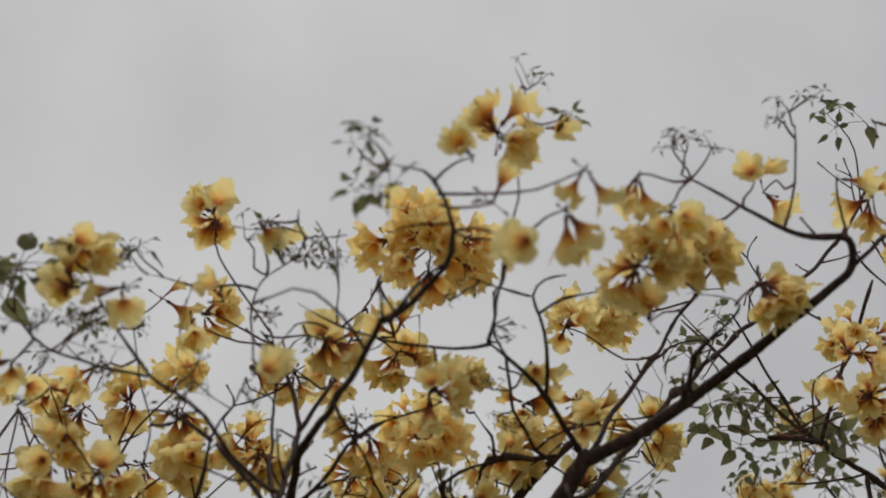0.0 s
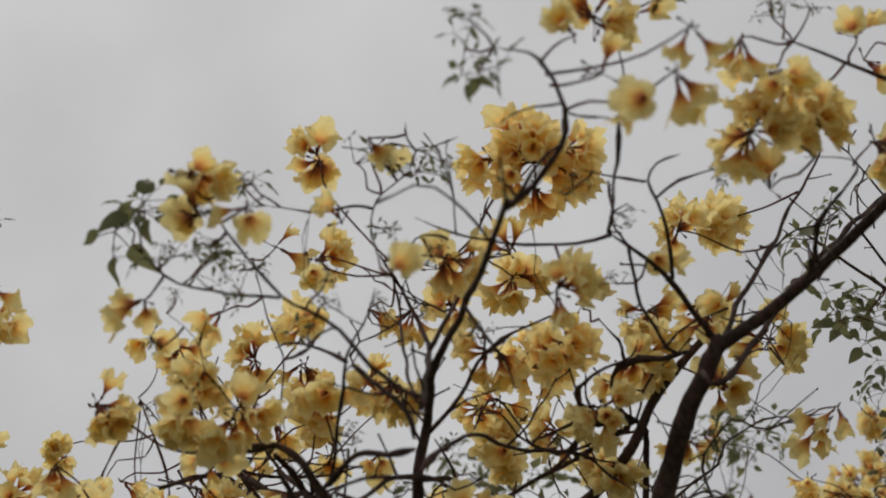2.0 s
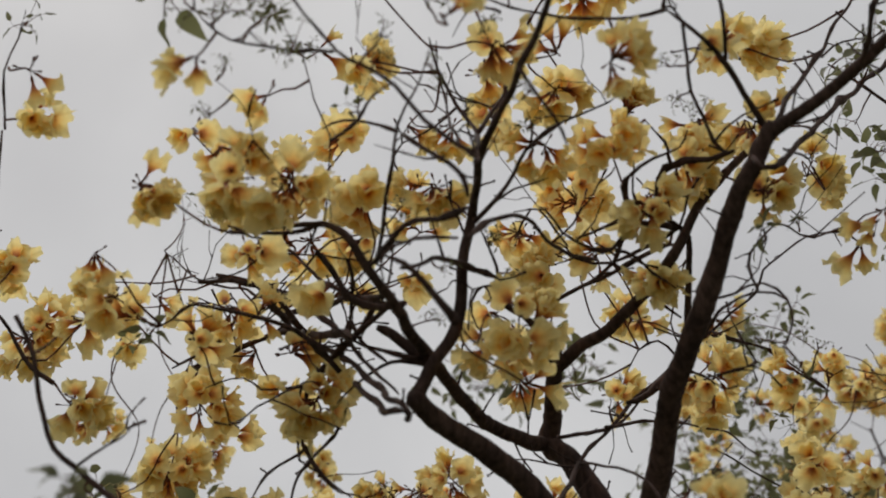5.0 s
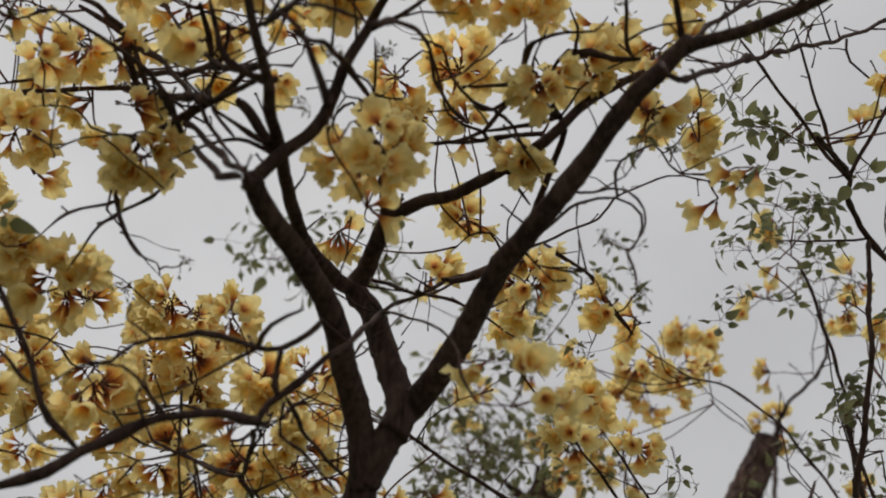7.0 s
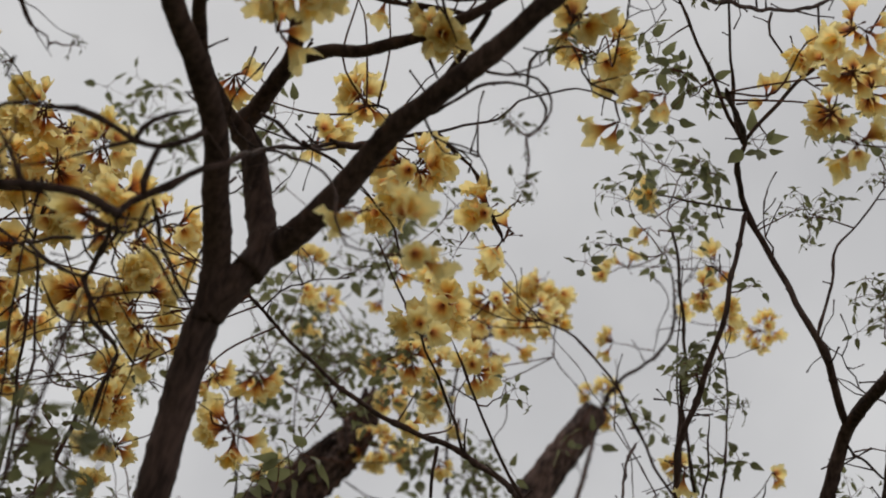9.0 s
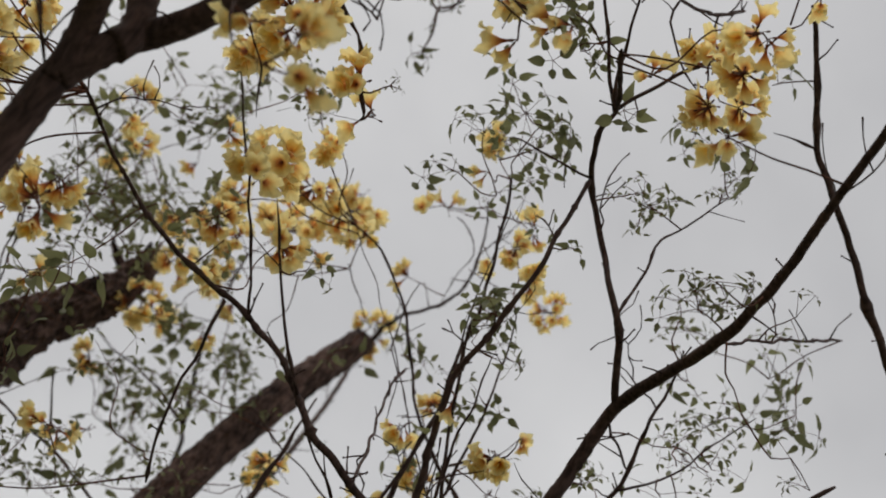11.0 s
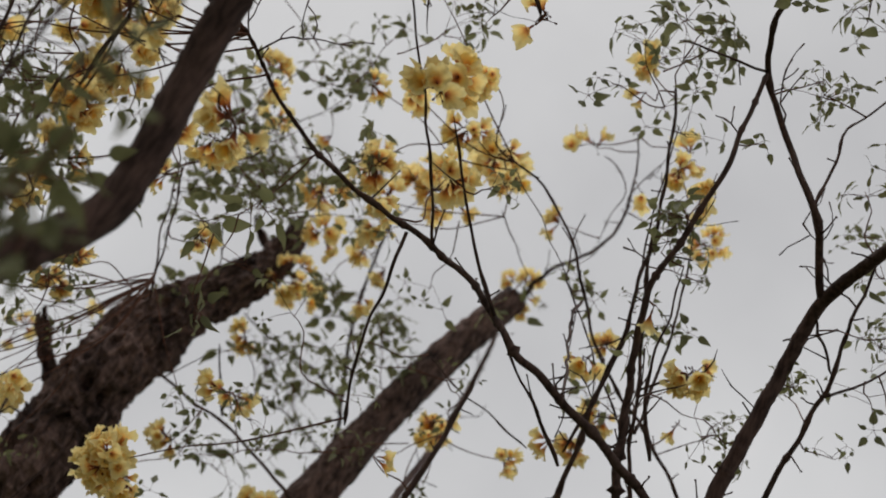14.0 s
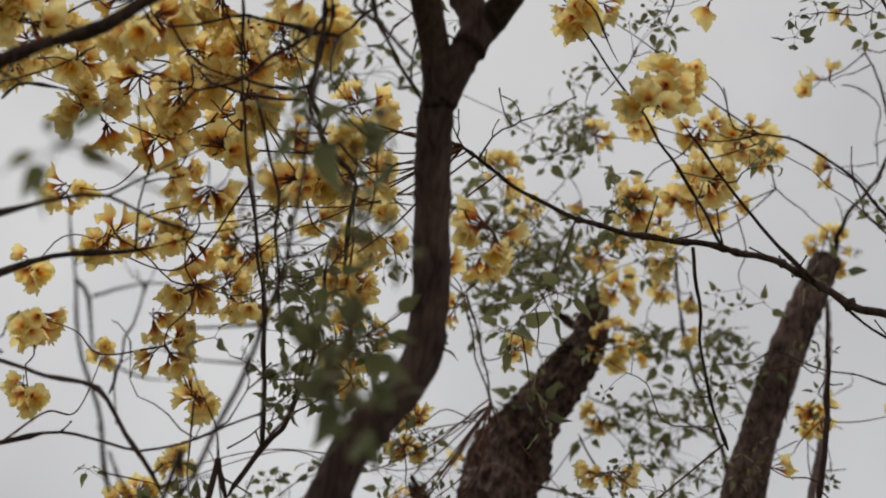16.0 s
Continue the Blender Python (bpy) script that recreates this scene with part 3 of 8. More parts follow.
branch(MAIN, [(0.755, 2.588, 3.714), (0.802, 2.577, 3.739), (0.858, 2.572, 3.753), (0.891, 2.575, 3.753)], 0.0032, 0.0011)
branch(MAIN, [(0.857, 2.853, 3.534), (0.878, 2.845, 3.546), (0.980, 2.936, 3.719), (1.071, 3.001, 3.842), (1.176, 3.065, 4.004), (1.280, 3.118, 4.152)], 0.0072, 0.0027)
branch(MAIN, [(0.408, 3.381, 3.375), (0.402, 3.386, 3.368), (0.384, 3.304, 3.415), (0.326, 3.225, 3.426), (0.308, 3.113, 3.453), (0.280, 2.991, 3.471)], 0.0101, 0.0020)
branch(MAIN, [(0.699, 3.170, 3.537), (0.615, 3.055, 3.518), (0.598, 2.900, 3.529)], 0.0049, 0.0014)
branch(MAIN, [(0.454, 2.344, 3.567), (0.502, 2.333, 3.598), (0.560, 2.306, 3.648), (0.569, 2.261, 3.703), (0.540, 2.203, 3.750), (0.507, 2.177, 3.760), (0.465, 2.158, 3.759)], 0.0071, 0.0009, side_twigs=0.3)
branch(MAIN, [(0.569, 2.259, 3.706), (0.522, 2.263, 3.705), (0.465, 2.272, 3.695)], 0.0024, 0.0014, side_twigs=0.3)
branch(MAIN, [(0.572, 2.267, 3.696), (0.619, 2.301, 3.700), (0.676, 2.335, 3.712)], 0.0024, 0.0015, side_twigs=0.3)
branch(MAIN, [(0.663, 2.624, 3.669), (0.659, 2.621, 3.674), (0.667, 2.417, 3.690), (0.677, 2.345, 3.716), (0.696, 2.327, 3.798), (0.714, 2.355, 3.954), (0.729, 2.362, 3.998)], 0.0037, 0.0010, side_twigs=0.3)
branch(MAIN, [(0.729, 2.362, 3.998), (0.729, 2.359, 4.003), (0.719, 2.330, 4.052), (0.708, 2.311, 4.084)], 0.0016, 0.0010, side_twigs=0.3)
branch(MAIN, [(0.820, 2.884, 3.474), (0.848, 2.856, 3.515), (0.960, 2.801, 3.558), (1.054, 2.742, 3.596), (1.147, 2.673, 3.646), (1.227, 2.611, 3.692), (1.306, 2.550, 3.737), (1.345, 2.515, 3.766), (1.336, 2.479, 3.806), (1.263, 2.468, 3.806), (1.218, 2.458, 3.813), (1.141, 2.431, 3.839), (1.065, 2.401, 3.870), (1.010, 2.382, 3.889)], 0.0150, 0.0016, side_twigs=0.3)
branch(MAIN, [(1.209, 2.455, 3.816), (1.213, 2.449, 3.825), (1.230, 2.410, 3.888), (1.231, 2.356, 3.979)], 0.0032, 0.0016, side_twigs=0.3)
branch(MAIN, [(1.340, 2.520, 3.762), (1.383, 2.498, 3.792), (1.408, 2.480, 3.819)], 0.0053, 0.0037, side_twigs=0.3)
branch(MAIN, [(1.066, 2.733, 3.602), (1.059, 2.727, 3.613), (1.058, 2.666, 3.656), (1.095, 2.618, 3.678), (1.131, 2.570, 3.701), (1.117, 2.546, 3.718), (1.024, 2.515, 3.714)], 0.0044, 0.0010, side_twigs=0.3)
branch(MAIN, [(0.224, 3.296, 2.774), (0.148, 3.235, 2.745), (0.053, 3.255, 2.722), (-0.026, 3.285, 2.679), (-0.078, 3.312, 2.651), (-0.128, 3.345, 2.615), (-0.200, 3.377, 2.585)], 0.0073, 0.0125)
branch(MAIN, [(0.214, 3.289, 2.770), (0.217, 3.291, 2.766), (0.237, 3.307, 2.815), (0.278, 3.262, 2.848), (0.332, 3.262, 2.914), (0.387, 3.314, 3.004), (0.448, 3.484, 3.152), (0.438, 3.493, 3.146)], 0.0070, 0.0053)
branch(MAIN, [(0.219, 3.293, 2.763), (0.241, 3.427, 2.789), (0.241, 3.707, 2.822), (0.316, 3.865, 2.812), (0.384, 3.936, 2.771), (0.468, 3.905, 2.756), (0.564, 3.819, 2.716), (0.610, 3.769, 2.686)], 0.0030, 0.0012)
branch(MAIN, [(0.040, 3.842, 2.909), (0.137, 3.783, 2.859), (0.241, 3.707, 2.822)], 0.0036, 0.0029)
branch(MAIN, [(0.384, 3.936, 2.771), (0.405, 3.985, 2.684), (0.405, 4.037, 2.602)], 0.0025, 0.0019)
branch(MAIN, [(0.137, 3.783, 2.859), (0.205, 3.802, 2.693), (0.237, 3.825, 2.557), (0.268, 3.849, 2.413)], 0.0029, 0.0039)
branch(MAIN, [(0.438, 3.493, 3.146), (0.448, 3.486, 3.153), (0.668, 3.738, 3.441), (0.841, 3.714, 3.553), (0.946, 3.567, 3.582), (0.961, 3.488, 3.595), (1.026, 3.328, 3.570), (1.095, 3.258, 3.534), (1.135, 3.223, 3.520)], 0.0053, 0.0012)
branch(MAIN, [(0.728, 3.230, 3.334), (0.718, 3.235, 3.332), (0.722, 3.176, 3.350), (0.781, 3.102, 3.324), (0.823, 3.051, 3.302), (0.853, 3.027, 3.255), (0.852, 3.023, 3.195), (0.826, 3.024, 3.146)], 0.0041, 0.0016)
branch(MAIN, [(0.854, 3.695, 3.557), (0.852, 3.701, 3.547), (0.944, 3.642, 3.476), (1.022, 3.695, 3.444), (1.087, 3.696, 3.378), (1.090, 3.702, 3.349)], 0.0034, 0.0020)
branch(MAIN, [(0.438, 3.493, 3.146), (0.448, 3.485, 3.153), (0.513, 3.311, 3.060), (0.552, 3.216, 2.969), (0.568, 3.164, 2.887), (0.595, 3.123, 2.819), (0.628, 3.090, 2.809), (0.656, 3.073, 2.804)], 0.0035, 0.0015)
branch(MAIN, [(0.819, 2.863, 3.478), (0.859, 2.867, 3.454), (1.138, 3.146, 3.811), (1.368, 3.326, 4.055), (1.579, 3.461, 4.271), (1.794, 3.574, 4.506), (1.934, 3.642, 4.720)], 0.0065, 0.0052)
branch(MAIN, [(1.581, 3.464, 4.265), (1.604, 3.490, 4.214), (1.703, 3.496, 4.159), (1.792, 3.489, 4.129)], 0.0038, 0.0023)
branch(MAIN, [(1.794, 3.574, 4.506), (1.803, 3.572, 4.505), (1.840, 3.604, 4.438), (1.926, 3.633, 4.352), (1.959, 3.647, 4.315)], 0.0041, 0.0025)
branch(SHOOT, [(2.734, 3.847, 0.000), (2.462, 3.903, 1.262), (2.130, 3.918, 2.524), (1.896, 3.946, 2.715), (1.720, 3.966, 2.764), (1.596, 4.021, 2.822), (1.500, 4.142, 2.953), (1.377, 4.291, 3.082), (1.192, 4.376, 3.119), (1.009, 4.501, 3.219), (0.891, 4.530, 3.279), (0.685, 4.444, 3.327)], 0.0137, 0.0044, side_twigs=0.5)
branch(SHOOT, [(1.542, 4.096, 2.900), (1.365, 4.085, 3.049), (1.218, 4.057, 3.196), (1.160, 4.046, 3.255)], 0.0056, 0.0014, side_twigs=0.5)
branch(SHOOT, [(1.377, 4.291, 3.082), (1.219, 4.155, 3.159), (1.061, 4.032, 3.223), (0.834, 3.857, 3.309)], 0.0044, 0.0026, side_twigs=0.5)
branch(SAPLING, [(2.221, 4.113, 0.000), (2.246, 4.042, 1.308), (2.211, 3.931, 2.616), (2.207, 3.864, 2.957), (2.203, 3.801, 3.176), (2.160, 3.692, 3.326), (2.091, 3.457, 3.375), (2.013, 3.255, 3.388), (1.930, 3.080, 3.443), (1.863, 2.968, 3.497), (1.650, 2.610, 3.699), (1.413, 2.213, 3.959)], 0.0245, 0.0084, side_twigs=0.5)
branch(SAPLING, [(2.160, 3.692, 3.326), (2.150, 3.690, 3.336), (1.993, 3.648, 3.497), (1.916, 3.738, 3.706), (1.779, 3.743, 3.847), (1.631, 3.589, 3.849), (1.577, 3.480, 3.826), (1.380, 3.283, 3.758)], 0.0118, 0.0053, side_twigs=0.5)
branch(SAPLING, [(1.993, 3.648, 3.497), (1.989, 3.645, 3.504), (2.023, 3.655, 3.687), (2.037, 3.662, 3.815), (2.112, 3.641, 3.981), (2.164, 3.623, 4.104)], 0.0051, 0.0024, side_twigs=0.5)
branch(SAPLING, [(1.577, 3.480, 3.826), (1.630, 3.406, 3.967), (1.683, 3.333, 4.097), (1.721, 3.283, 4.184)], 0.0057, 0.0044, side_twigs=0.5)
branch(SAPLING, [(2.308, 4.148, 0.000), (2.222, 4.125, 1.226), (2.076, 4.061, 2.452), (1.983, 4.027, 2.783), (1.927, 4.005, 2.919), (1.870, 3.984, 3.057), (1.823, 3.935, 3.206), (1.797, 3.835, 3.349), (1.775, 3.755, 3.521), (1.779, 3.743, 3.846)], 0.0133, 0.0062, side_twigs=0.5)
branch(SAPLING, [(1.779, 3.743, 3.846), (1.711, 3.795, 3.844), (1.628, 3.874, 3.871), (1.603, 3.934, 3.898)], 0.0039, 0.0024, side_twigs=0.5)
branch(SAPLING, [(1.870, 4.182, 3.907), (1.949, 4.254, 3.683), (2.026, 4.315, 3.485), (2.104, 4.376, 3.292), (2.153, 4.524, 2.976)], 0.0018, 0.0045, side_twigs=0.5)
branch(SAPLING, [(2.726, 4.532, 0.000), (2.686, 4.365, 1.451), (2.586, 4.158, 2.902), (2.538, 4.031, 3.216), (2.503, 3.936, 3.369), (2.437, 3.861, 3.520), (2.391, 3.777, 3.666)], 0.0111, 0.0040, side_twigs=0.5)
branch(SAPLING, [(2.511, 3.960, 3.331), (2.526, 3.947, 3.337), (2.595, 3.861, 3.432), (2.625, 3.774, 3.559), (2.661, 3.687, 3.680)], 0.0057, 0.0016, side_twigs=0.5)
branch(SAPLING, [(2.023, 3.280, 3.387), (2.040, 3.270, 3.388), (2.452, 3.497, 3.774), (2.921, 3.710, 4.203)], 0.0040, 0.0045, side_twigs=0.5)
branch(SAPLING, [(2.649, 3.492, 3.303), (2.695, 3.363, 3.441)], 0.0082, 0.0067, side_twigs=0.5)
old_trunk(STUMP_B, [(2.161, 6.546, 0.000), (2.280, 6.533, 1.452), (2.338, 6.481, 2.904), (2.398, 6.458, 3.247), (2.488, 6.424, 3.625), (2.603, 6.369, 4.030), (2.765, 6.287, 4.466)], 0.1050, 0.0690, torn=0.008, label="straight trunk cut off at its top")
branch(STUMP_B, [(2.780, 6.287, 4.476), (2.793, 6.269, 4.495), (2.720, 6.024, 4.523), (2.663, 5.572, 4.522), (2.426, 5.195, 4.546), (2.239, 4.986, 4.538)], 0.0131, 0.0021)
branch(BUSH, [(3.250, 7.854, 0.000), (3.017, 7.577, 1.824), (2.724, 7.261, 3.647), (2.583, 7.102, 3.888), (2.334, 6.822, 4.101), (2.176, 6.572, 4.272), (2.067, 6.357, 4.411)], 0.0152, 0.0050, side_twigs=0.5)
branch(BUSH, [(2.583, 7.102, 3.888), (2.387, 7.150, 3.971), (2.144, 7.252, 4.018), (1.986, 7.307, 4.063)], 0.0095, 0.0027, side_twigs=0.5)
branch(BUSH, [(2.961, 5.816, 0.000), (2.688, 5.910, 1.354), (2.354, 5.964, 2.708), (2.135, 6.018, 2.925), (1.984, 6.054, 2.989), (1.807, 6.102, 3.058), (1.620, 6.181, 3.094), (1.445, 6.245, 3.139)], 0.0091, 0.0042, side_twigs=0.5)
branch(BUSH, [(2.051, 5.302, 0.000), (2.229, 5.553, 1.434), (2.346, 5.763, 2.869), (2.447, 5.920, 3.142), (2.848, 6.546, 3.772), (3.209, 7.121, 4.549), (3.343, 7.367, 4.940)], 0.0175, 0.0126, side_twigs=0.5)
branch(BUSH, [(1.519, 4.046, 2.865), (1.718, 4.089, 2.786), (1.890, 4.128, 2.710)], 0.0017, 0.0064, side_twigs=0.5)
branch(MAIN, [(0.076, 3.568, 2.919), (0.121, 3.670, 2.734), (0.166, 3.733, 2.616), (0.208, 3.790, 2.507), (0.247, 3.866, 2.369), (0.284, 3.964, 2.194)], 0.0032, 0.0024)
branch(MAIN, [(-0.092, 3.301, 2.234), (-0.053, 3.370, 2.107), (0.013, 3.441, 1.968), (0.050, 3.484, 1.885)], 0.0015, 0.0050)
branch(MAIN, [(-0.546, 4.385, 2.138), (-0.222, 4.278, 2.218), (-0.113, 4.242, 2.245), (0.061, 4.215, 2.238), (0.190, 4.168, 2.277), (0.292, 4.118, 2.328), (0.338, 4.082, 2.374)], 0.0046, 0.0017)
branch(MAIN, [(-0.570, 4.029, 2.353), (-0.228, 4.006, 2.281), (-0.138, 4.000, 2.262), (-0.045, 3.989, 2.253), (0.030, 4.016, 2.186), (0.115, 4.051, 2.100)], 0.0043, 0.0048)
branch(MAIN, [(-0.565, 3.810, 2.316), (-0.254, 3.690, 2.422), (-0.163, 3.655, 2.453), (-0.082, 3.633, 2.465), (0.009, 3.633, 2.437), (0.100, 3.624, 2.424), (0.220, 3.605, 2.420), (0.319, 3.564, 2.456)], 0.0050, 0.0012)
branch(MAIN, [(-0.082, 3.633, 2.465), (-0.001, 3.586, 2.518), (0.120, 3.522, 2.588)], 0.0030, 0.0010)
branch(MAIN, [(0.273, 3.637, 2.941), (0.274, 3.681, 2.867), (0.350, 3.703, 2.806), (0.418, 3.722, 2.755)], 0.0020, 0.0014)
branch(MAIN, [(0.093, 3.580, 2.894), (0.191, 3.568, 2.884), (0.268, 3.558, 2.877), (0.301, 3.530, 2.914), (0.347, 3.502, 2.947)], 0.0017, 0.0032)
branch(MAIN, [(0.094, 3.135, 3.475), (0.050, 3.117, 3.503), (-0.009, 3.112, 3.511), (-0.149, 3.096, 3.537), (-0.213, 3.112, 3.514), (-0.262, 3.116, 3.509), (-0.317, 3.120, 3.503)], 0.0024, 0.0019)
branch(MAIN, [(-0.031, 3.099, 3.338), (0.022, 3.122, 3.303), (0.088, 3.135, 3.282), (0.144, 3.142, 3.271)], 0.0021, 0.0067)
branch(MAIN, [(-0.037, 3.227, 3.307), (-0.120, 3.172, 3.391), (-0.233, 3.145, 3.433), (-0.326, 3.134, 3.452), (-0.378, 3.149, 3.429), (-0.415, 3.157, 3.419)], 0.0062, 0.0015)
branch(MAIN, [(-0.185, 3.570, 3.622), (-0.241, 3.574, 3.616), (-0.342, 3.594, 3.587), (-0.429, 3.608, 3.567), (-0.490, 3.634, 3.528)], 0.0054, 0.0045)
branch(MAIN, [(0.055, 3.090, 3.386), (0.021, 3.180, 3.381), (-0.037, 3.265, 3.382), (-0.082, 3.319, 3.365), (-0.125, 3.349, 3.355)], 0.0060, 0.0056)
branch(MAIN, [(0.003, 3.113, 3.510), (0.005, 3.173, 3.473), (-0.015, 3.256, 3.422), (-0.035, 3.305, 3.393)], 0.0047, 0.0040)
branch(MAIN, [(0.139, 2.711, 3.518), (0.108, 2.731, 3.555), (0.041, 2.775, 3.613), (-0.008, 2.820, 3.630)], 0.0041, 0.0022)
branch(MAIN, [(0.270, 2.984, 3.482), (0.321, 2.962, 3.515), (0.363, 2.934, 3.558), (0.391, 2.910, 3.594), (0.441, 2.894, 3.617), (0.502, 2.879, 3.639), (0.562, 2.867, 3.657), (0.580, 2.862, 3.664)], 0.0052, 0.0015)
branch(MAIN, [(0.397, 2.911, 3.593), (0.408, 2.886, 3.630), (0.401, 2.867, 3.660)], 0.0030, 0.0011)
branch(MAIN, [(0.283, 2.979, 3.490), (0.358, 2.952, 3.530), (0.429, 2.944, 3.541)], 0.0037, 0.0011)
branch(MAIN, [(0.613, 3.055, 3.518), (0.600, 3.070, 3.495), (0.558, 3.099, 3.452), (0.511, 3.094, 3.460), (0.457, 3.074, 3.491), (0.422, 3.046, 3.535), (0.357, 3.045, 3.537)], 0.0054, 0.0019)
branch(MAIN, [(0.558, 3.099, 3.452), (0.603, 3.109, 3.435), (0.633, 3.131, 3.402), (0.676, 3.150, 3.372)], 0.0046, 0.0019)
branch(MAIN, [(0.715, 3.291, 3.573), (0.645, 3.293, 3.541), (0.550, 3.289, 3.510), (0.469, 3.291, 3.473), (0.414, 3.293, 3.447), (0.391, 3.304, 3.414)], 0.0058, 0.0048)
branch(MAIN, [(0.601, 3.064, 3.505), (0.540, 3.073, 3.492), (0.479, 3.082, 3.479)], 0.0038, 0.0031)
branch(MAIN, [(0.694, 2.650, 3.651), (0.709, 2.770, 3.628), (0.736, 2.852, 3.613), (0.777, 2.959, 3.594), (0.818, 3.007, 3.598)], 0.0035, 0.0038)
branch(MAIN, [(0.367, 2.584, 3.536), (0.400, 2.619, 3.481), (0.428, 2.655, 3.427), (0.439, 2.672, 3.400)], 0.0040, 0.0017)
branch(MAIN, [(0.321, 3.209, 3.433), (0.281, 3.195, 3.455), (0.253, 3.212, 3.430), (0.259, 3.239, 3.389), (0.279, 3.260, 3.356)], 0.0039, 0.0012)
branch(MAIN, [(0.778, 3.722, 3.512), (0.672, 3.702, 3.411), (0.608, 3.670, 3.377)], 0.0101, 0.0071)
branch(MAIN, [(0.756, 3.713, 3.510), (0.718, 3.691, 3.544), (0.667, 3.699, 3.532), (0.632, 3.728, 3.489)], 0.0036, 0.0014)
branch(MAIN, [(0.230, 2.482, 3.571), (0.216, 2.558, 3.696), (0.222, 2.579, 3.766), (0.241, 2.578, 3.797), (0.293, 2.552, 3.815), (0.319, 2.503, 3.828), (0.355, 2.469, 3.810), (0.395, 2.420, 3.787)], 0.0020, 0.0013, side_twigs=0)
branch(MAIN, [(0.319, 2.503, 3.828), (0.306, 2.489, 3.849), (0.305, 2.471, 3.876)], 0.0027, 0.0010, side_twigs=0)
branch(MAIN, [(0.222, 2.579, 3.766), (0.185, 2.574, 3.775), (0.131, 2.577, 3.772), (0.079, 2.570, 3.782), (0.021, 2.564, 3.793)], 0.0035, 0.0010, side_twigs=0)
branch(MAIN, [(0.357, 2.621, 3.703), (0.326, 2.617, 3.711), (0.294, 2.617, 3.710), (0.261, 2.642, 3.673)], 0.0028, 0.0010)
branch(MAIN, [(0.738, 2.562, 3.737), (0.706, 2.554, 3.749), (0.665, 2.549, 3.758), (0.619, 2.542, 3.769)], 0.0034, 0.0010)
branch(MAIN, [(1.029, 2.758, 3.584), (1.051, 2.713, 3.614), (1.062, 2.659, 3.653), (1.101, 2.605, 3.685)], 0.0057, 0.0034)
branch(MAIN, [(1.026, 2.998, 3.718), (1.002, 2.973, 3.757), (0.988, 2.952, 3.789)], 0.0014, 0.0012)
branch(MAIN, [(0.115, 2.998, 3.320), (0.067, 3.079, 3.356), (-0.009, 3.235, 3.379), (-0.070, 3.318, 3.376), (-0.120, 3.351, 3.348), (-0.142, 3.379, 3.226)], 0.0055, 0.0052)
branch(MAIN, [(-0.120, 3.351, 3.348), (-0.178, 3.360, 3.352), (-0.227, 3.363, 3.362), (-0.257, 3.353, 3.389), (-0.348, 3.373, 3.384)], 0.0038, 0.0015)
branch(MAIN, [(-0.143, 3.505, 3.587), (-0.224, 3.528, 3.587), (-0.308, 3.562, 3.571), (-0.394, 3.590, 3.565), (-0.462, 3.629, 3.533)], 0.0049, 0.0041)
branch(MAIN, [(-0.147, 3.506, 3.587), (-0.182, 3.481, 3.638), (-0.211, 3.461, 3.679), (-0.255, 3.456, 3.702), (-0.337, 3.454, 3.731)], 0.0066, 0.0066)
branch(MAIN, [(-0.212, 3.458, 3.685), (-0.279, 3.493, 3.650), (-0.340, 3.536, 3.598), (-0.469, 3.584, 3.562)], 0.0049, 0.0033)
branch(MAIN, [(-0.219, 3.460, 3.684), (-0.127, 3.467, 3.644), (-0.036, 3.456, 3.632)], 0.0049, 0.0021)
branch(MAIN, [(0.115, 2.998, 3.320), (0.063, 3.006, 3.323), (0.010, 3.003, 3.345), (-0.009, 2.985, 3.379), (-0.038, 2.959, 3.431)], 0.0068, 0.0055)
branch(MAIN, [(0.086, 2.773, 3.233), (0.095, 2.747, 3.272), (0.148, 2.728, 3.286), (0.226, 2.720, 3.274)], 0.0017, 0.0049)
branch(MAIN, [(0.709, 3.174, 3.534), (0.651, 3.128, 3.522), (0.602, 3.085, 3.512), (0.586, 2.981, 3.523), (0.591, 2.943, 3.523)], 0.0070, 0.0058)
branch(MAIN, [(0.591, 2.943, 3.523), (0.640, 2.921, 3.543), (0.692, 2.904, 3.554), (0.713, 2.884, 3.580)], 0.0043, 0.0014)
branch(MAIN, [(0.602, 3.085, 3.512), (0.590, 3.213, 3.527), (0.579, 3.284, 3.535)], 0.0053, 0.0048)
branch(MAIN, [(0.579, 3.284, 3.535), (0.507, 3.286, 3.554), (0.479, 3.270, 3.588)], 0.0040, 0.0016)
branch(MAIN, [(0.579, 3.284, 3.535), (0.648, 3.294, 3.441), (0.703, 3.295, 3.383)], 0.0048, 0.0039)
branch(MAIN, [(0.579, 3.284, 3.535), (0.496, 3.292, 3.486), (0.396, 3.294, 3.444)], 0.0048, 0.0031)
branch(MAIN, [(0.715, 3.172, 3.535), (0.647, 3.234, 3.528), (0.579, 3.284, 3.535)], 0.0047, 0.0048)
branch(MAIN, [(0.896, 2.894, 3.510), (1.018, 3.132, 3.651), (1.075, 3.278, 3.725)], 0.0029, 0.0013)
branch(MAIN, [(0.063, 3.253, 2.723), (0.018, 3.238, 2.762), (-0.030, 3.229, 2.792), (-0.104, 3.246, 2.788), (-0.137, 3.268, 2.763), (-0.181, 3.290, 2.740)], 0.0046, 0.0013)
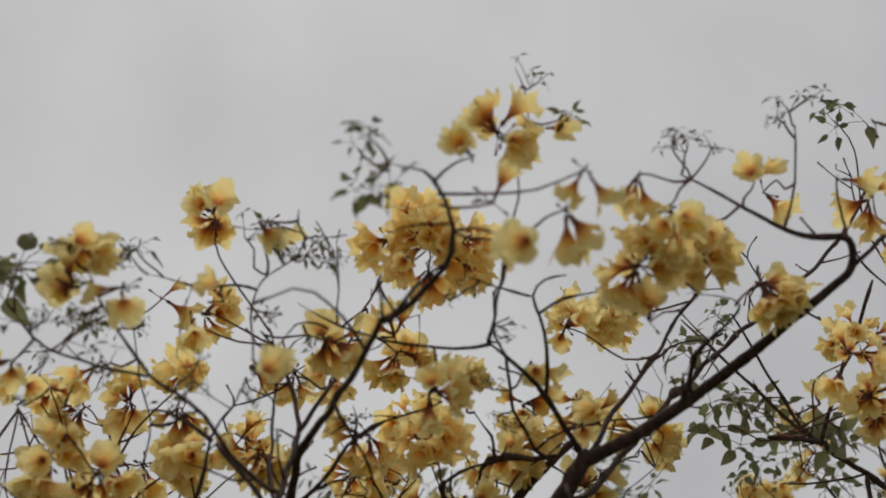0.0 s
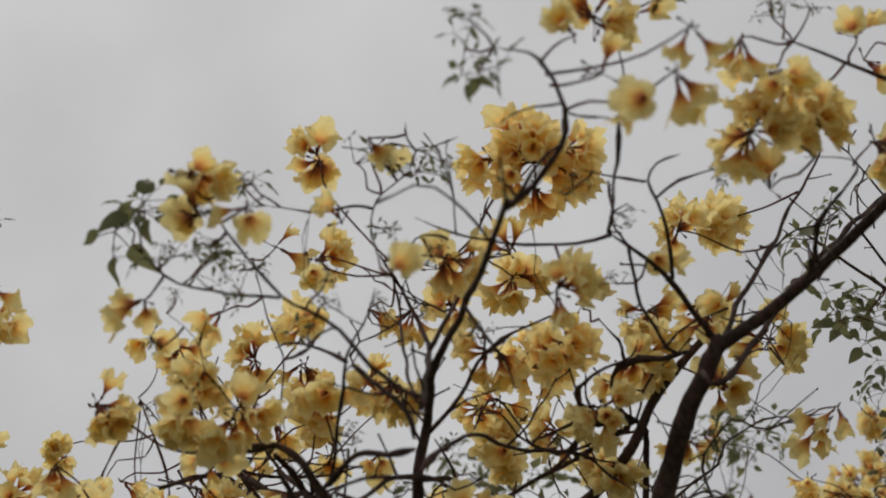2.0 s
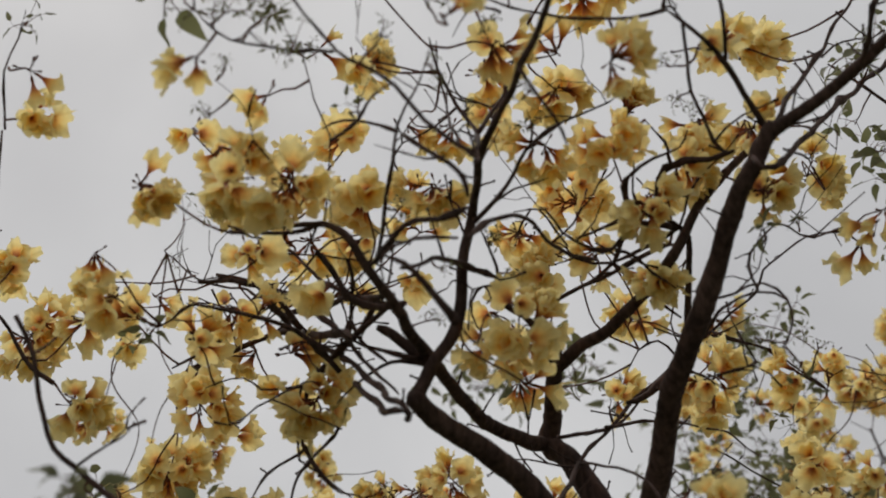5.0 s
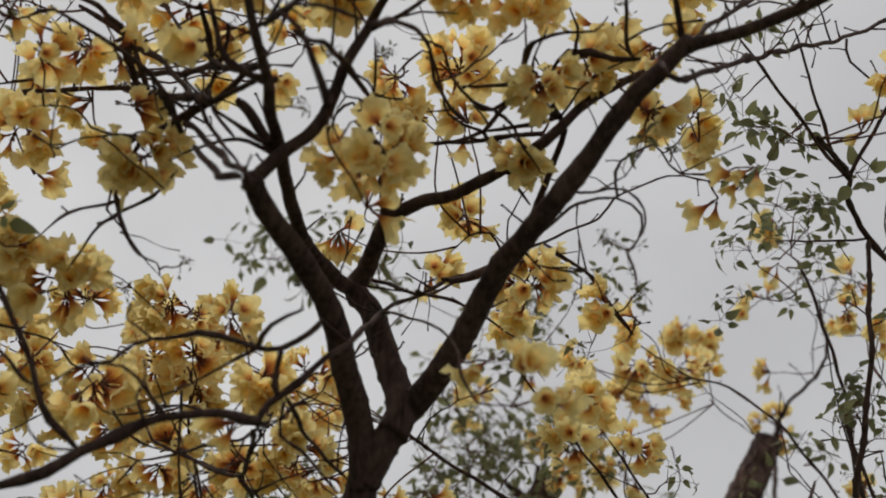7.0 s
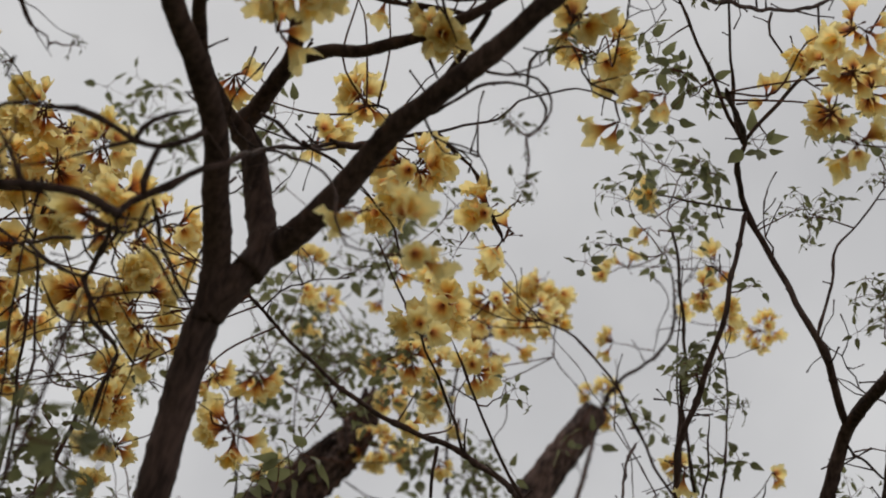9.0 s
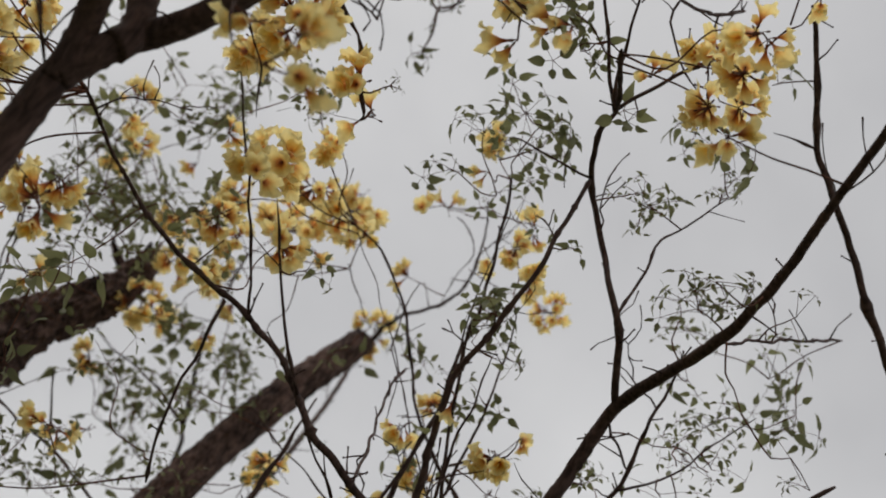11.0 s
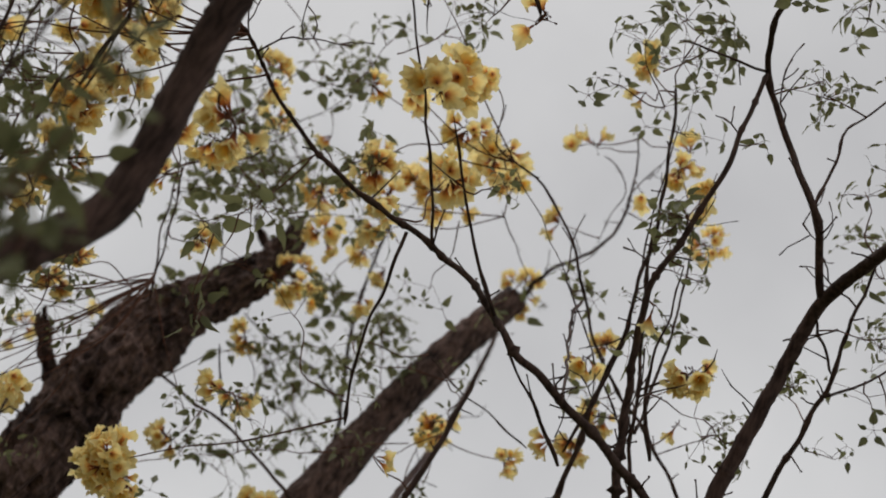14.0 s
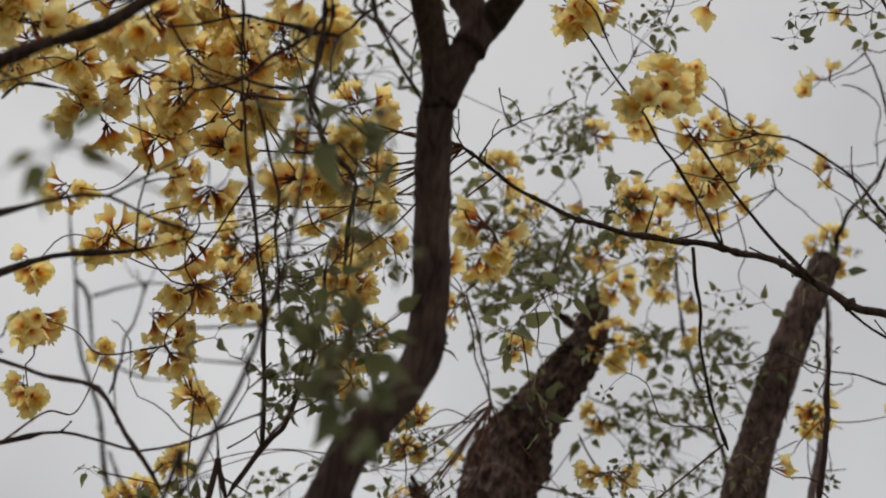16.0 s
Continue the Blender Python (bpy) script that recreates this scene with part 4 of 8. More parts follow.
branch(MAIN, [(0.297, 3.203, 2.950), (0.280, 3.212, 2.927), (0.236, 3.227, 2.888), (0.194, 3.225, 2.883), (0.150, 3.218, 2.887), (0.077, 3.213, 2.884), (0.031, 3.221, 2.860), (-0.024, 3.229, 2.833), (-0.057, 3.240, 2.802), (-0.095, 3.241, 2.794)], 0.0062, 0.0033)
branch(MAIN, [(0.236, 3.227, 2.888), (0.241, 3.275, 2.841), (0.257, 3.292, 2.822)], 0.0054, 0.0055)
branch(MAIN, [(0.193, 3.223, 2.887), (0.204, 3.188, 2.915), (0.255, 3.138, 2.937)], 0.0047, 0.0033)
branch(MAIN, [(0.194, 3.225, 2.883), (0.141, 3.256, 2.850), (0.088, 3.287, 2.817), (0.033, 3.315, 2.788), (-0.040, 3.351, 2.753)], 0.0034, 0.0014)
branch(MAIN, [(0.267, 3.289, 2.824), (0.321, 3.409, 2.820), (0.388, 3.528, 2.820), (0.456, 3.630, 2.822)], 0.0041, 0.0039)
branch(MAIN, [(0.264, 3.293, 2.818), (0.272, 3.325, 2.764), (0.320, 3.330, 2.742), (0.397, 3.349, 2.686)], 0.0034, 0.0034)
branch(MAIN, [(-0.329, 3.695, 3.037), (-0.267, 3.688, 3.028), (-0.218, 3.682, 3.023), (-0.164, 3.687, 2.998)], 0.0039, 0.0016)
branch(MAIN, [(-0.255, 3.272, 2.794), (-0.217, 3.283, 2.763), (-0.183, 3.286, 2.749)], 0.0039, 0.0033)
branch(MAIN, [(-0.190, 3.293, 2.717), (-0.164, 3.313, 2.676), (-0.129, 3.320, 2.654), (-0.089, 3.313, 2.654)], 0.0011, 0.0033)
branch(MAIN, [(-0.166, 3.584, 3.165), (-0.097, 3.579, 3.152), (-0.040, 3.589, 3.116), (0.017, 3.600, 3.080)], 0.0014, 0.0016)
branch(MAIN, [(-0.188, 3.872, 2.788), (-0.204, 3.864, 2.807), (-0.230, 3.861, 2.819), (-0.288, 3.867, 2.828), (-0.332, 3.877, 2.823), (-0.359, 3.899, 2.795)], 0.0008, 0.0040)
branch(MAIN, [(-0.735, 3.835, 3.021), (-0.395, 3.818, 2.942), (-0.335, 3.815, 2.928), (-0.279, 3.804, 2.929)], 0.0034, 0.0014)
branch(MAIN, [(-0.185, 3.796, 2.914), (-0.214, 3.812, 2.896), (-0.304, 3.859, 2.846), (-0.366, 3.883, 2.825)], 0.0010, 0.0023)
branch(MAIN, [(0.268, 3.558, 2.877), (0.209, 3.569, 2.876), (0.159, 3.573, 2.885), (0.088, 3.582, 2.892), (0.034, 3.604, 2.872), (-0.049, 3.625, 2.863), (-0.090, 3.623, 2.878)], 0.0048, 0.0016)
branch(MAIN, [(-0.050, 3.622, 2.868), (0.003, 3.677, 2.842), (0.050, 3.702, 2.840), (0.106, 3.722, 2.850)], 0.0032, 0.0014)
branch(MAIN, [(0.106, 3.722, 2.850), (0.152, 3.616, 2.833), (0.208, 3.487, 2.805), (0.230, 3.390, 2.793), (0.245, 3.354, 2.781)], 0.0039, 0.0030)
branch(MAIN, [(0.106, 3.722, 2.850), (0.076, 3.735, 2.837), (0.019, 3.755, 2.821), (-0.022, 3.757, 2.831), (-0.065, 3.768, 2.826)], 0.0034, 0.0011)
branch(MAIN, [(0.019, 3.755, 2.821), (-0.009, 3.786, 2.778)], 0.0022, 0.0017)
branch(MAIN, [(0.106, 3.722, 2.850), (0.185, 3.652, 2.794), (0.230, 3.596, 2.772), (0.230, 3.537, 2.776), (0.229, 3.431, 2.774), (0.218, 3.330, 2.766)], 0.0034, 0.0053)
branch(MAIN, [(0.231, 3.598, 2.768), (0.261, 3.688, 2.772), (0.297, 3.772, 2.776), (0.362, 3.882, 2.787), (0.382, 3.920, 2.787)], 0.0053, 0.0042)
branch(MAIN, [(0.382, 3.920, 2.787), (0.390, 3.972, 2.706), (0.396, 4.017, 2.635)], 0.0048, 0.0042)
branch(MAIN, [(0.320, 3.778, 2.786), (0.257, 3.802, 2.764), (0.209, 3.801, 2.779), (0.166, 3.788, 2.814)], 0.0028, 0.0023)
branch(MAIN, [(0.302, 3.703, 2.821), (0.354, 3.714, 2.787), (0.394, 3.722, 2.762)], 0.0012, 0.0028)
branch(MAIN, [(0.320, 3.778, 2.786), (0.392, 3.829, 2.761), (0.450, 3.867, 2.744), (0.492, 3.891, 2.734)], 0.0028, 0.0024)
branch(MAIN, [(0.394, 3.722, 2.762), (0.402, 3.755, 2.704), (0.404, 3.801, 2.626)], 0.0022, 0.0011)
branch(MAIN, [(0.004, 3.912, 2.538), (0.085, 3.880, 2.566), (0.176, 3.843, 2.600), (0.233, 3.809, 2.640)], 0.0012, 0.0022)
branch(MAIN, [(-0.574, 4.136, 2.335), (-0.276, 4.007, 2.464), (-0.216, 3.981, 2.490), (-0.154, 3.960, 2.506), (-0.070, 3.935, 2.522), (0.004, 3.912, 2.538)], 0.0078, 0.0039)
branch(MAIN, [(-0.064, 3.346, 2.150), (-0.042, 3.354, 2.130), (-0.015, 3.387, 2.067), (-0.004, 3.393, 2.054)], 0.0037, 0.0019)
branch(MAIN, [(-0.034, 3.352, 2.131), (-0.006, 3.337, 2.148), (0.037, 3.324, 2.157), (0.083, 3.317, 2.154), (0.123, 3.307, 2.158)], 0.0029, 0.0008)
branch(MAIN, [(-0.004, 3.393, 2.054), (0.036, 3.392, 2.044), (0.079, 3.388, 2.037), (0.143, 3.372, 2.044)], 0.0025, 0.0008)
branch(MAIN, [(0.037, 3.324, 2.157), (0.018, 3.572, 2.201), (-0.008, 3.850, 2.236), (-0.017, 3.987, 2.247)], 0.0021, 0.0027)
branch(MAIN, [(-0.002, 3.316, 2.182), (0.019, 3.322, 2.165), (0.033, 3.325, 2.156)], 0.0006, 0.0017)
branch(MAIN, [(0.289, 3.963, 2.194), (0.317, 3.933, 2.235), (0.326, 3.903, 2.283), (0.334, 3.867, 2.341)], 0.0038, 0.0019)
branch(MAIN, [(0.109, 4.050, 2.400), (0.145, 4.077, 2.344), (0.188, 4.105, 2.283), (0.222, 4.154, 2.192), (0.239, 4.179, 2.143)], 0.0010, 0.0028)
branch(MAIN, [(0.037, 3.454, 1.938), (0.061, 3.468, 1.908), (0.083, 3.480, 1.881)], 0.0025, 0.0025)
branch(BUSH, [(1.023, 5.797, 3.636), (1.139, 5.910, 3.412), (1.242, 5.993, 3.241)], 0.0029, 0.0047, side_twigs=0.5)
branch(BUSH, [(1.277, 6.013, 3.985), (1.350, 6.124, 3.777), (1.452, 6.193, 3.630)], 0.0020, 0.0034, side_twigs=0.5)
branch(SHOOT, [(1.312, 4.328, 3.086), (1.363, 4.408, 2.937), (1.419, 4.486, 2.789), (1.508, 4.556, 2.645)], 0.0051, 0.0036, side_twigs=0.5)
branch(SHOOT, [(1.973, 4.858, 3.336), (1.986, 4.907, 3.053), (1.982, 4.979, 2.737)], 0.0030, 0.0108, side_twigs=0.5)
branch(BUSH, [(2.374, 6.579, 3.415), (2.186, 6.637, 3.478), (2.049, 6.705, 3.490)], 0.0025, 0.0030, side_twigs=0.5)
branch(BUSH, [(1.745, 6.115, 3.088), (1.649, 6.089, 3.195), (1.574, 6.058, 3.292)], 0.0062, 0.0026, side_twigs=0.5)
branch(SHOOT, [(1.885, 5.058, 3.251), (2.022, 5.019, 3.199), (2.129, 4.883, 3.118), (2.185, 4.768, 3.048)], 0.0022, 0.0035, side_twigs=0.5)
branch(SAPLING, [(1.922, 3.979, 3.344), (1.976, 4.031, 3.234), (2.028, 4.100, 3.103), (2.074, 4.133, 3.025), (2.176, 4.158, 2.914)], 0.0016, 0.0069, side_twigs=0.5)
branch(SHOOT, [(1.960, 4.716, 3.652), (2.071, 4.708, 3.578), (2.150, 4.643, 3.423), (2.286, 4.570, 3.236), (2.392, 4.562, 3.166)], 0.0019, 0.0035, side_twigs=0.5)
branch(SHOOT, [(1.960, 4.716, 3.651), (1.897, 4.775, 3.756), (1.835, 4.836, 3.840), (1.780, 4.882, 3.931)], 0.0016, 0.0019, side_twigs=0.5)
branch(SHOOT, [(2.364, 5.535, 4.083), (2.152, 5.395, 4.069), (2.062, 5.392, 4.133)], 0.0020, 0.0027, side_twigs=0.5)
branch(SHOOT, [(2.515, 5.400, 4.333), (2.475, 5.339, 4.445), (2.467, 5.285, 4.524), (2.381, 5.277, 4.599), (2.322, 5.302, 4.610)], 0.0016, 0.0034, side_twigs=0.5)
branch(SHOOT, [(1.719, 3.961, 2.772), (1.875, 4.259, 3.063), (2.023, 4.566, 3.397), (2.107, 4.677, 3.546)], 0.0041, 0.0045, side_twigs=0.5)
branch(SAPLING, [(2.049, 4.140, 3.034), (2.071, 4.108, 3.060), (2.119, 4.046, 3.107)], 0.0038, 0.0015, side_twigs=0.5)
branch(SAPLING, [(2.073, 3.877, 3.090), (2.116, 3.868, 3.069), (2.197, 3.843, 3.041)], 0.0010, 0.0022, side_twigs=0.5)
branch(BUSH, [(1.161, 5.771, 3.210), (1.107, 5.708, 3.334), (0.996, 5.613, 3.545)], 0.0030, 0.0038, side_twigs=0.5)
branch(BUSH, [(1.365, 6.445, 4.352), (1.469, 6.413, 4.499), (1.573, 6.358, 4.678), (1.583, 6.343, 4.744), (1.672, 6.285, 4.908)], 0.0021, 0.0025, side_twigs=0.5)
branch(SAPLING, [(2.180, 3.715, 3.287), (2.491, 3.934, 3.381)], 0.0037, 0.0040, side_twigs=0.5)
branch(MAIN, [(-0.202, 3.376, 2.587), (-0.277, 3.413, 2.548), (-0.349, 3.450, 2.508), (-0.440, 3.492, 2.467)], 0.0101, 0.0138)
branch(MAIN, [(-0.698, 3.416, 3.462), (-0.744, 3.391, 3.501), (-0.785, 3.346, 3.571), (-0.822, 3.279, 3.672), (-0.693, 2.943, 3.820)], 0.0058, 0.0030)
branch(MAIN, [(-0.687, 2.943, 3.820), (-0.682, 2.897, 3.890), (-0.655, 2.859, 3.948), (-0.622, 2.822, 4.003)], 0.0030, 0.0018)
branch(MAIN, [(0.270, 2.618, 3.357), (0.291, 2.835, 3.588), (0.268, 2.942, 3.745), (0.240, 2.913, 3.818), (0.220, 2.734, 3.761)], 0.0064, 0.0017)
branch(MAIN, [(0.294, 2.834, 3.590), (0.337, 2.887, 3.691), (0.383, 2.943, 3.816), (0.431, 2.997, 3.957), (0.471, 3.039, 4.081)], 0.0056, 0.0016)
branch(MAIN, [(0.273, 2.604, 3.366), (0.263, 2.602, 3.371), (0.249, 2.758, 3.532), (0.242, 2.897, 3.719), (0.238, 2.903, 3.818), (0.235, 2.784, 3.796)], 0.0044, 0.0014)
branch(MAIN, [(0.070, 2.902, 3.359), (0.114, 2.821, 3.365), (0.149, 2.778, 3.358), (0.192, 2.738, 3.334), (0.249, 2.677, 3.308)], 0.0056, 0.0058)
branch(MAIN, [(0.148, 2.715, 3.513), (0.183, 2.699, 3.470), (0.229, 2.678, 3.410), (0.246, 2.668, 3.367), (0.251, 2.661, 3.321)], 0.0041, 0.0058)
branch(MAIN, [(-0.199, 3.571, 3.621), (-0.119, 3.410, 3.511), (-0.030, 3.214, 3.391), (0.007, 3.113, 3.317)], 0.0107, 0.0075)
branch(MAIN, [(-0.311, 3.122, 3.500), (-0.270, 3.223, 3.558), (-0.220, 3.339, 3.613), (-0.200, 3.454, 3.621), (-0.177, 3.567, 3.627)], 0.0047, 0.0089)
branch(MAIN, [(-0.202, 3.608, 3.689), (-0.095, 3.411, 3.577), (-0.013, 3.236, 3.493), (0.044, 3.106, 3.408), (0.096, 2.976, 3.329)], 0.0073, 0.0065)
branch(MAIN, [(-0.060, 3.099, 3.532), (-0.039, 3.162, 3.515), (-0.013, 3.236, 3.493)], 0.0054, 0.0072)
branch(MAIN, [(0.203, 2.831, 3.178), (0.209, 2.836, 3.170), (0.165, 2.801, 3.224), (0.130, 2.774, 3.265), (0.092, 2.764, 3.282)], 0.0099, 0.0040)
branch(MAIN, [(0.120, 2.777, 3.261), (0.159, 2.857, 3.311), (0.193, 2.922, 3.367), (0.248, 3.030, 3.408), (0.306, 3.142, 3.445)], 0.0040, 0.0062)
branch(MAIN, [(-0.211, 2.917, 3.476), (-0.154, 2.907, 3.466), (-0.096, 2.892, 3.461), (-0.017, 2.878, 3.445)], 0.0044, 0.0064)
branch(MAIN, [(-0.187, 2.651, 3.638), (-0.159, 2.668, 3.612), (-0.135, 2.691, 3.576), (-0.133, 2.711, 3.546), (-0.128, 2.720, 3.533)], 0.0007, 0.0014)
branch(MAIN, [(-0.115, 2.664, 3.618), (-0.125, 2.676, 3.599), (-0.135, 2.691, 3.576)], 0.0012, 0.0028)
branch(MAIN, [(0.006, 2.829, 3.607), (0.066, 2.719, 3.560), (0.108, 2.614, 3.529), (0.142, 2.544, 3.495)], 0.0036, 0.0019)
branch(MAIN, [(0.096, 2.663, 3.457), (0.146, 2.673, 3.442), (0.185, 2.683, 3.426), (0.221, 2.681, 3.428)], 0.0009, 0.0033)
branch(MAIN, [(0.368, 3.258, 3.606), (0.407, 3.226, 3.655), (0.443, 3.235, 3.640), (0.486, 3.273, 3.582)], 0.0017, 0.0033)
branch(MAIN, [(0.658, 2.994, 3.699), (0.694, 3.023, 3.655), (0.698, 3.040, 3.629), (0.705, 3.053, 3.609)], 0.0014, 0.0054)
branch(MAIN, [(0.688, 3.064, 3.611), (0.729, 3.044, 3.613), (0.774, 3.029, 3.604), (0.830, 3.004, 3.601)], 0.0078, 0.0061)
branch(MAIN, [(0.167, 3.158, 3.273), (0.157, 3.160, 3.271), (0.113, 3.148, 3.305), (0.078, 3.136, 3.335), (0.052, 3.131, 3.351)], 0.0121, 0.0100)
branch(MAIN, [(-0.203, 3.465, 3.671), (-0.127, 3.374, 3.581), (-0.068, 3.297, 3.472), (-0.014, 3.219, 3.366), (0.038, 3.136, 3.255), (0.085, 3.054, 3.152)], 0.0074, 0.0030)
branch(MAIN, [(-0.048, 3.218, 3.231), (-0.006, 3.193, 3.260), (0.048, 3.170, 3.280), (0.091, 3.160, 3.282), (0.151, 3.156, 3.270), (0.163, 3.151, 3.275)], 0.0015, 0.0071)
branch(MAIN, [(-0.006, 3.193, 3.260), (0.041, 3.084, 3.155), (0.088, 2.966, 3.072)], 0.0057, 0.0077)
branch(MAIN, [(-0.010, 3.227, 3.438), (0.007, 3.210, 3.373), (0.030, 3.191, 3.331), (0.063, 3.164, 3.285)], 0.0037, 0.0043)
branch(MAIN, [(0.241, 2.719, 3.271), (0.291, 2.788, 3.353), (0.338, 2.858, 3.402), (0.372, 2.923, 3.431), (0.409, 3.029, 3.462), (0.461, 3.161, 3.496), (0.545, 3.283, 3.547)], 0.0049, 0.0040)
branch(MAIN, [(-0.142, 3.379, 3.226), (-0.139, 3.381, 3.221), (-0.177, 3.397, 3.207), (-0.222, 3.421, 3.182), (-0.255, 3.443, 3.158), (-0.286, 3.469, 3.125)], 0.0045, 0.0015)
branch(MAIN, [(-0.142, 3.379, 3.226), (-0.125, 3.390, 3.203), (-0.154, 3.407, 3.185), (-0.170, 3.426, 3.158), (-0.187, 3.456, 3.116), (-0.202, 3.478, 3.084)], 0.0045, 0.0019)
branch(MAIN, [(-0.142, 3.379, 3.226), (-0.137, 3.384, 3.216), (-0.100, 3.390, 3.142), (-0.064, 3.386, 3.108), (-0.027, 3.373, 3.091), (-0.016, 3.376, 3.063)], 0.0045, 0.0015)
branch(MAIN, [(-0.123, 3.384, 3.193), (-0.069, 3.354, 3.224), (-0.044, 3.329, 3.256), (-0.032, 3.314, 3.277)], 0.0037, 0.0015)
branch(MAIN, [(-0.279, 3.206, 2.887), (-0.240, 3.231, 2.834), (-0.189, 3.260, 2.770), (-0.135, 3.295, 2.697), (-0.079, 3.310, 2.655)], 0.0052, 0.0072)
branch(MAIN, [(0.855, 3.695, 3.556), (0.889, 3.663, 3.517), (0.943, 3.639, 3.474), (1.015, 3.698, 3.442), (1.100, 3.696, 3.360)], 0.0041, 0.0027)
old_trunk(STUMP_A, [(0.970, 7.000, 0.000), (1.060, 6.950, 1.200), (1.388, 6.740, 2.743), (1.400, 6.720, 2.923), (1.422, 6.700, 3.179), (1.482, 6.680, 3.423), (1.570, 6.660, 3.622), (1.670, 6.620, 3.796), (1.765, 6.620, 3.984), (1.795, 6.620, 4.119), (1.806, 6.620, 4.205)], 0.230, 0.043, torn=0.06, label="rough broken trunk with a torn narrow top", widths=(0.230, 0.200, 0.165, 0.160, 0.156, 0.150, 0.125, 0.098, 0.074, 0.060, 0.045))
old_trunk(STUMP_A, [(1.381, 6.896, 3.018), (1.229, 6.855, 3.140), (1.144, 6.850, 3.239)], 0.0387, 0.0204, torn=0.07, name="stub", label="torn side stub of rotten wood")
old_trunk(STUMP_A, [(1.523, 6.863, 3.063), (1.580, 6.765, 3.224), (1.615, 6.702, 3.381)], 0.0328, 0.0201, torn=0.07, name="stub", label="torn side stub of rotten wood")
old_trunk(STUMP_A, [(1.814, 6.770, 4.103), (1.748, 6.773, 4.140), (1.693, 6.772, 4.175)], 0.0153, 0.0077, torn=0.07, name="stub", label="torn side stub of rotten wood")
branch(SAPLING, [(2.081, 3.461, 4.247), (2.141, 3.427, 4.267), (2.201, 3.397, 4.280)], 0.0014, 0.0048, side_twigs=0.5)
branch(SAPLING, [(1.896, 3.313, 4.552), (2.020, 3.349, 4.454), (2.099, 3.369, 4.373), (2.206, 3.396, 4.280), (2.276, 3.391, 4.222), (2.405, 3.373, 4.124), (2.822, 3.329, 3.785), (3.340, 3.284, 3.295), (3.778, 3.251, 2.566)], 0.0072, 0.0125, side_twigs=0)
branch(MAIN, [(1.307, 4.413, 0.000), (1.133, 4.389, 0.874), (0.899, 4.326, 1.748), (0.672, 4.278, 1.947), (0.579, 4.258, 1.978), (0.494, 4.240, 2.018), (0.413, 4.218, 2.064)], 0.0370, 0.0222)
branch(SAPLING, [(1.584, 3.495, 3.826), (1.495, 3.480, 3.900), (1.406, 3.469, 4.003), (1.335, 3.466, 4.084), (1.259, 3.460, 4.172)], 0.0058, 0.0030, side_twigs=0.5)
branch(SAPLING, [(1.577, 3.480, 3.826), (1.568, 3.484, 3.825), (1.487, 3.432, 3.922), (1.420, 3.380, 4.020), (1.354, 3.328, 4.116)], 0.0051, 0.0029, side_twigs=0.5)
branch(SAPLING, [(2.580, 5.048, 0.000), (2.505, 4.931, 1.312), (2.370, 4.774, 2.625), (2.292, 4.672, 2.942), (2.236, 4.600, 3.089), (2.192, 4.526, 3.232), (2.149, 4.451, 3.375), (2.101, 4.404, 3.479), (2.016, 4.314, 3.674), (1.878, 4.218, 3.914), (1.802, 4.182, 4.021)], 0.0096, 0.0042, side_twigs=0.5)
branch(SAPLING, [(2.858, 4.634, 0.000), (2.701, 4.571, 1.309), (2.485, 4.468, 2.618), (2.345, 4.405, 2.920), (2.243, 4.360, 3.059), (2.168, 4.328, 3.198), (2.023, 4.268, 3.448), (1.958, 4.226, 3.555)], 0.0081, 0.0041, side_twigs=0.5)
branch(SAPLING, [(3.657, 4.696, 0.000), (3.366, 4.737, 1.499), (3.014, 4.739, 2.997), (2.804, 4.752, 3.241), (2.625, 4.764, 3.347), (2.433, 4.787, 3.446), (2.278, 4.792, 3.545), (2.034, 4.763, 3.758), (1.855, 4.775, 3.865), (1.719, 4.819, 3.892)], 0.0082, 0.0037, side_twigs=0.5)
branch(SAPLING, [(2.163, 4.715, 3.355), (2.074, 4.657, 3.500), (2.016, 4.658, 3.548), (2.033, 4.763, 3.758)], 0.0016, 0.0028, side_twigs=0.5)
branch(SAPLING, [(2.177, 4.332, 3.181), (2.182, 4.325, 3.188), (2.200, 4.215, 3.210), (2.227, 4.120, 3.240), (2.209, 4.088, 3.298)], 0.0049, 0.0016, side_twigs=0.5)
branch(SAPLING, [(2.241, 4.354, 3.076), (2.267, 4.386, 3.197), (2.252, 4.367, 3.431), (2.214, 4.358, 3.664), (2.142, 4.316, 3.777)], 0.0057, 0.0022, side_twigs=0.5)
branch(SHOOT, [(0.102, 3.561, 0.000), (0.122, 3.461, 1.822), (0.153, 3.436, 1.883), (0.180, 3.392, 1.976), (0.216, 3.327, 2.098), (0.229, 3.235, 2.274), (0.218, 3.155, 2.440), (0.213, 3.109, 2.548)], 0.0048, 0.0030, side_twigs=0.4)
branch(SHOOT, [(0.273, 4.888, 0.000), (0.223, 4.688, 2.229), (0.268, 4.689, 2.326), (0.329, 4.664, 2.457), (0.386, 4.658, 2.560), (0.416, 4.601, 2.756), (0.401, 4.557, 2.949)], 0.0085, 0.0045, side_twigs=0.4)
branch(SHOOT, [(0.326, 4.604, 2.439), (0.294, 4.565, 2.631), (0.226, 4.491, 2.895), (0.123, 4.407, 3.187), (0.096, 4.387, 3.347)], 0.0055, 0.0035, side_twigs=0.4)

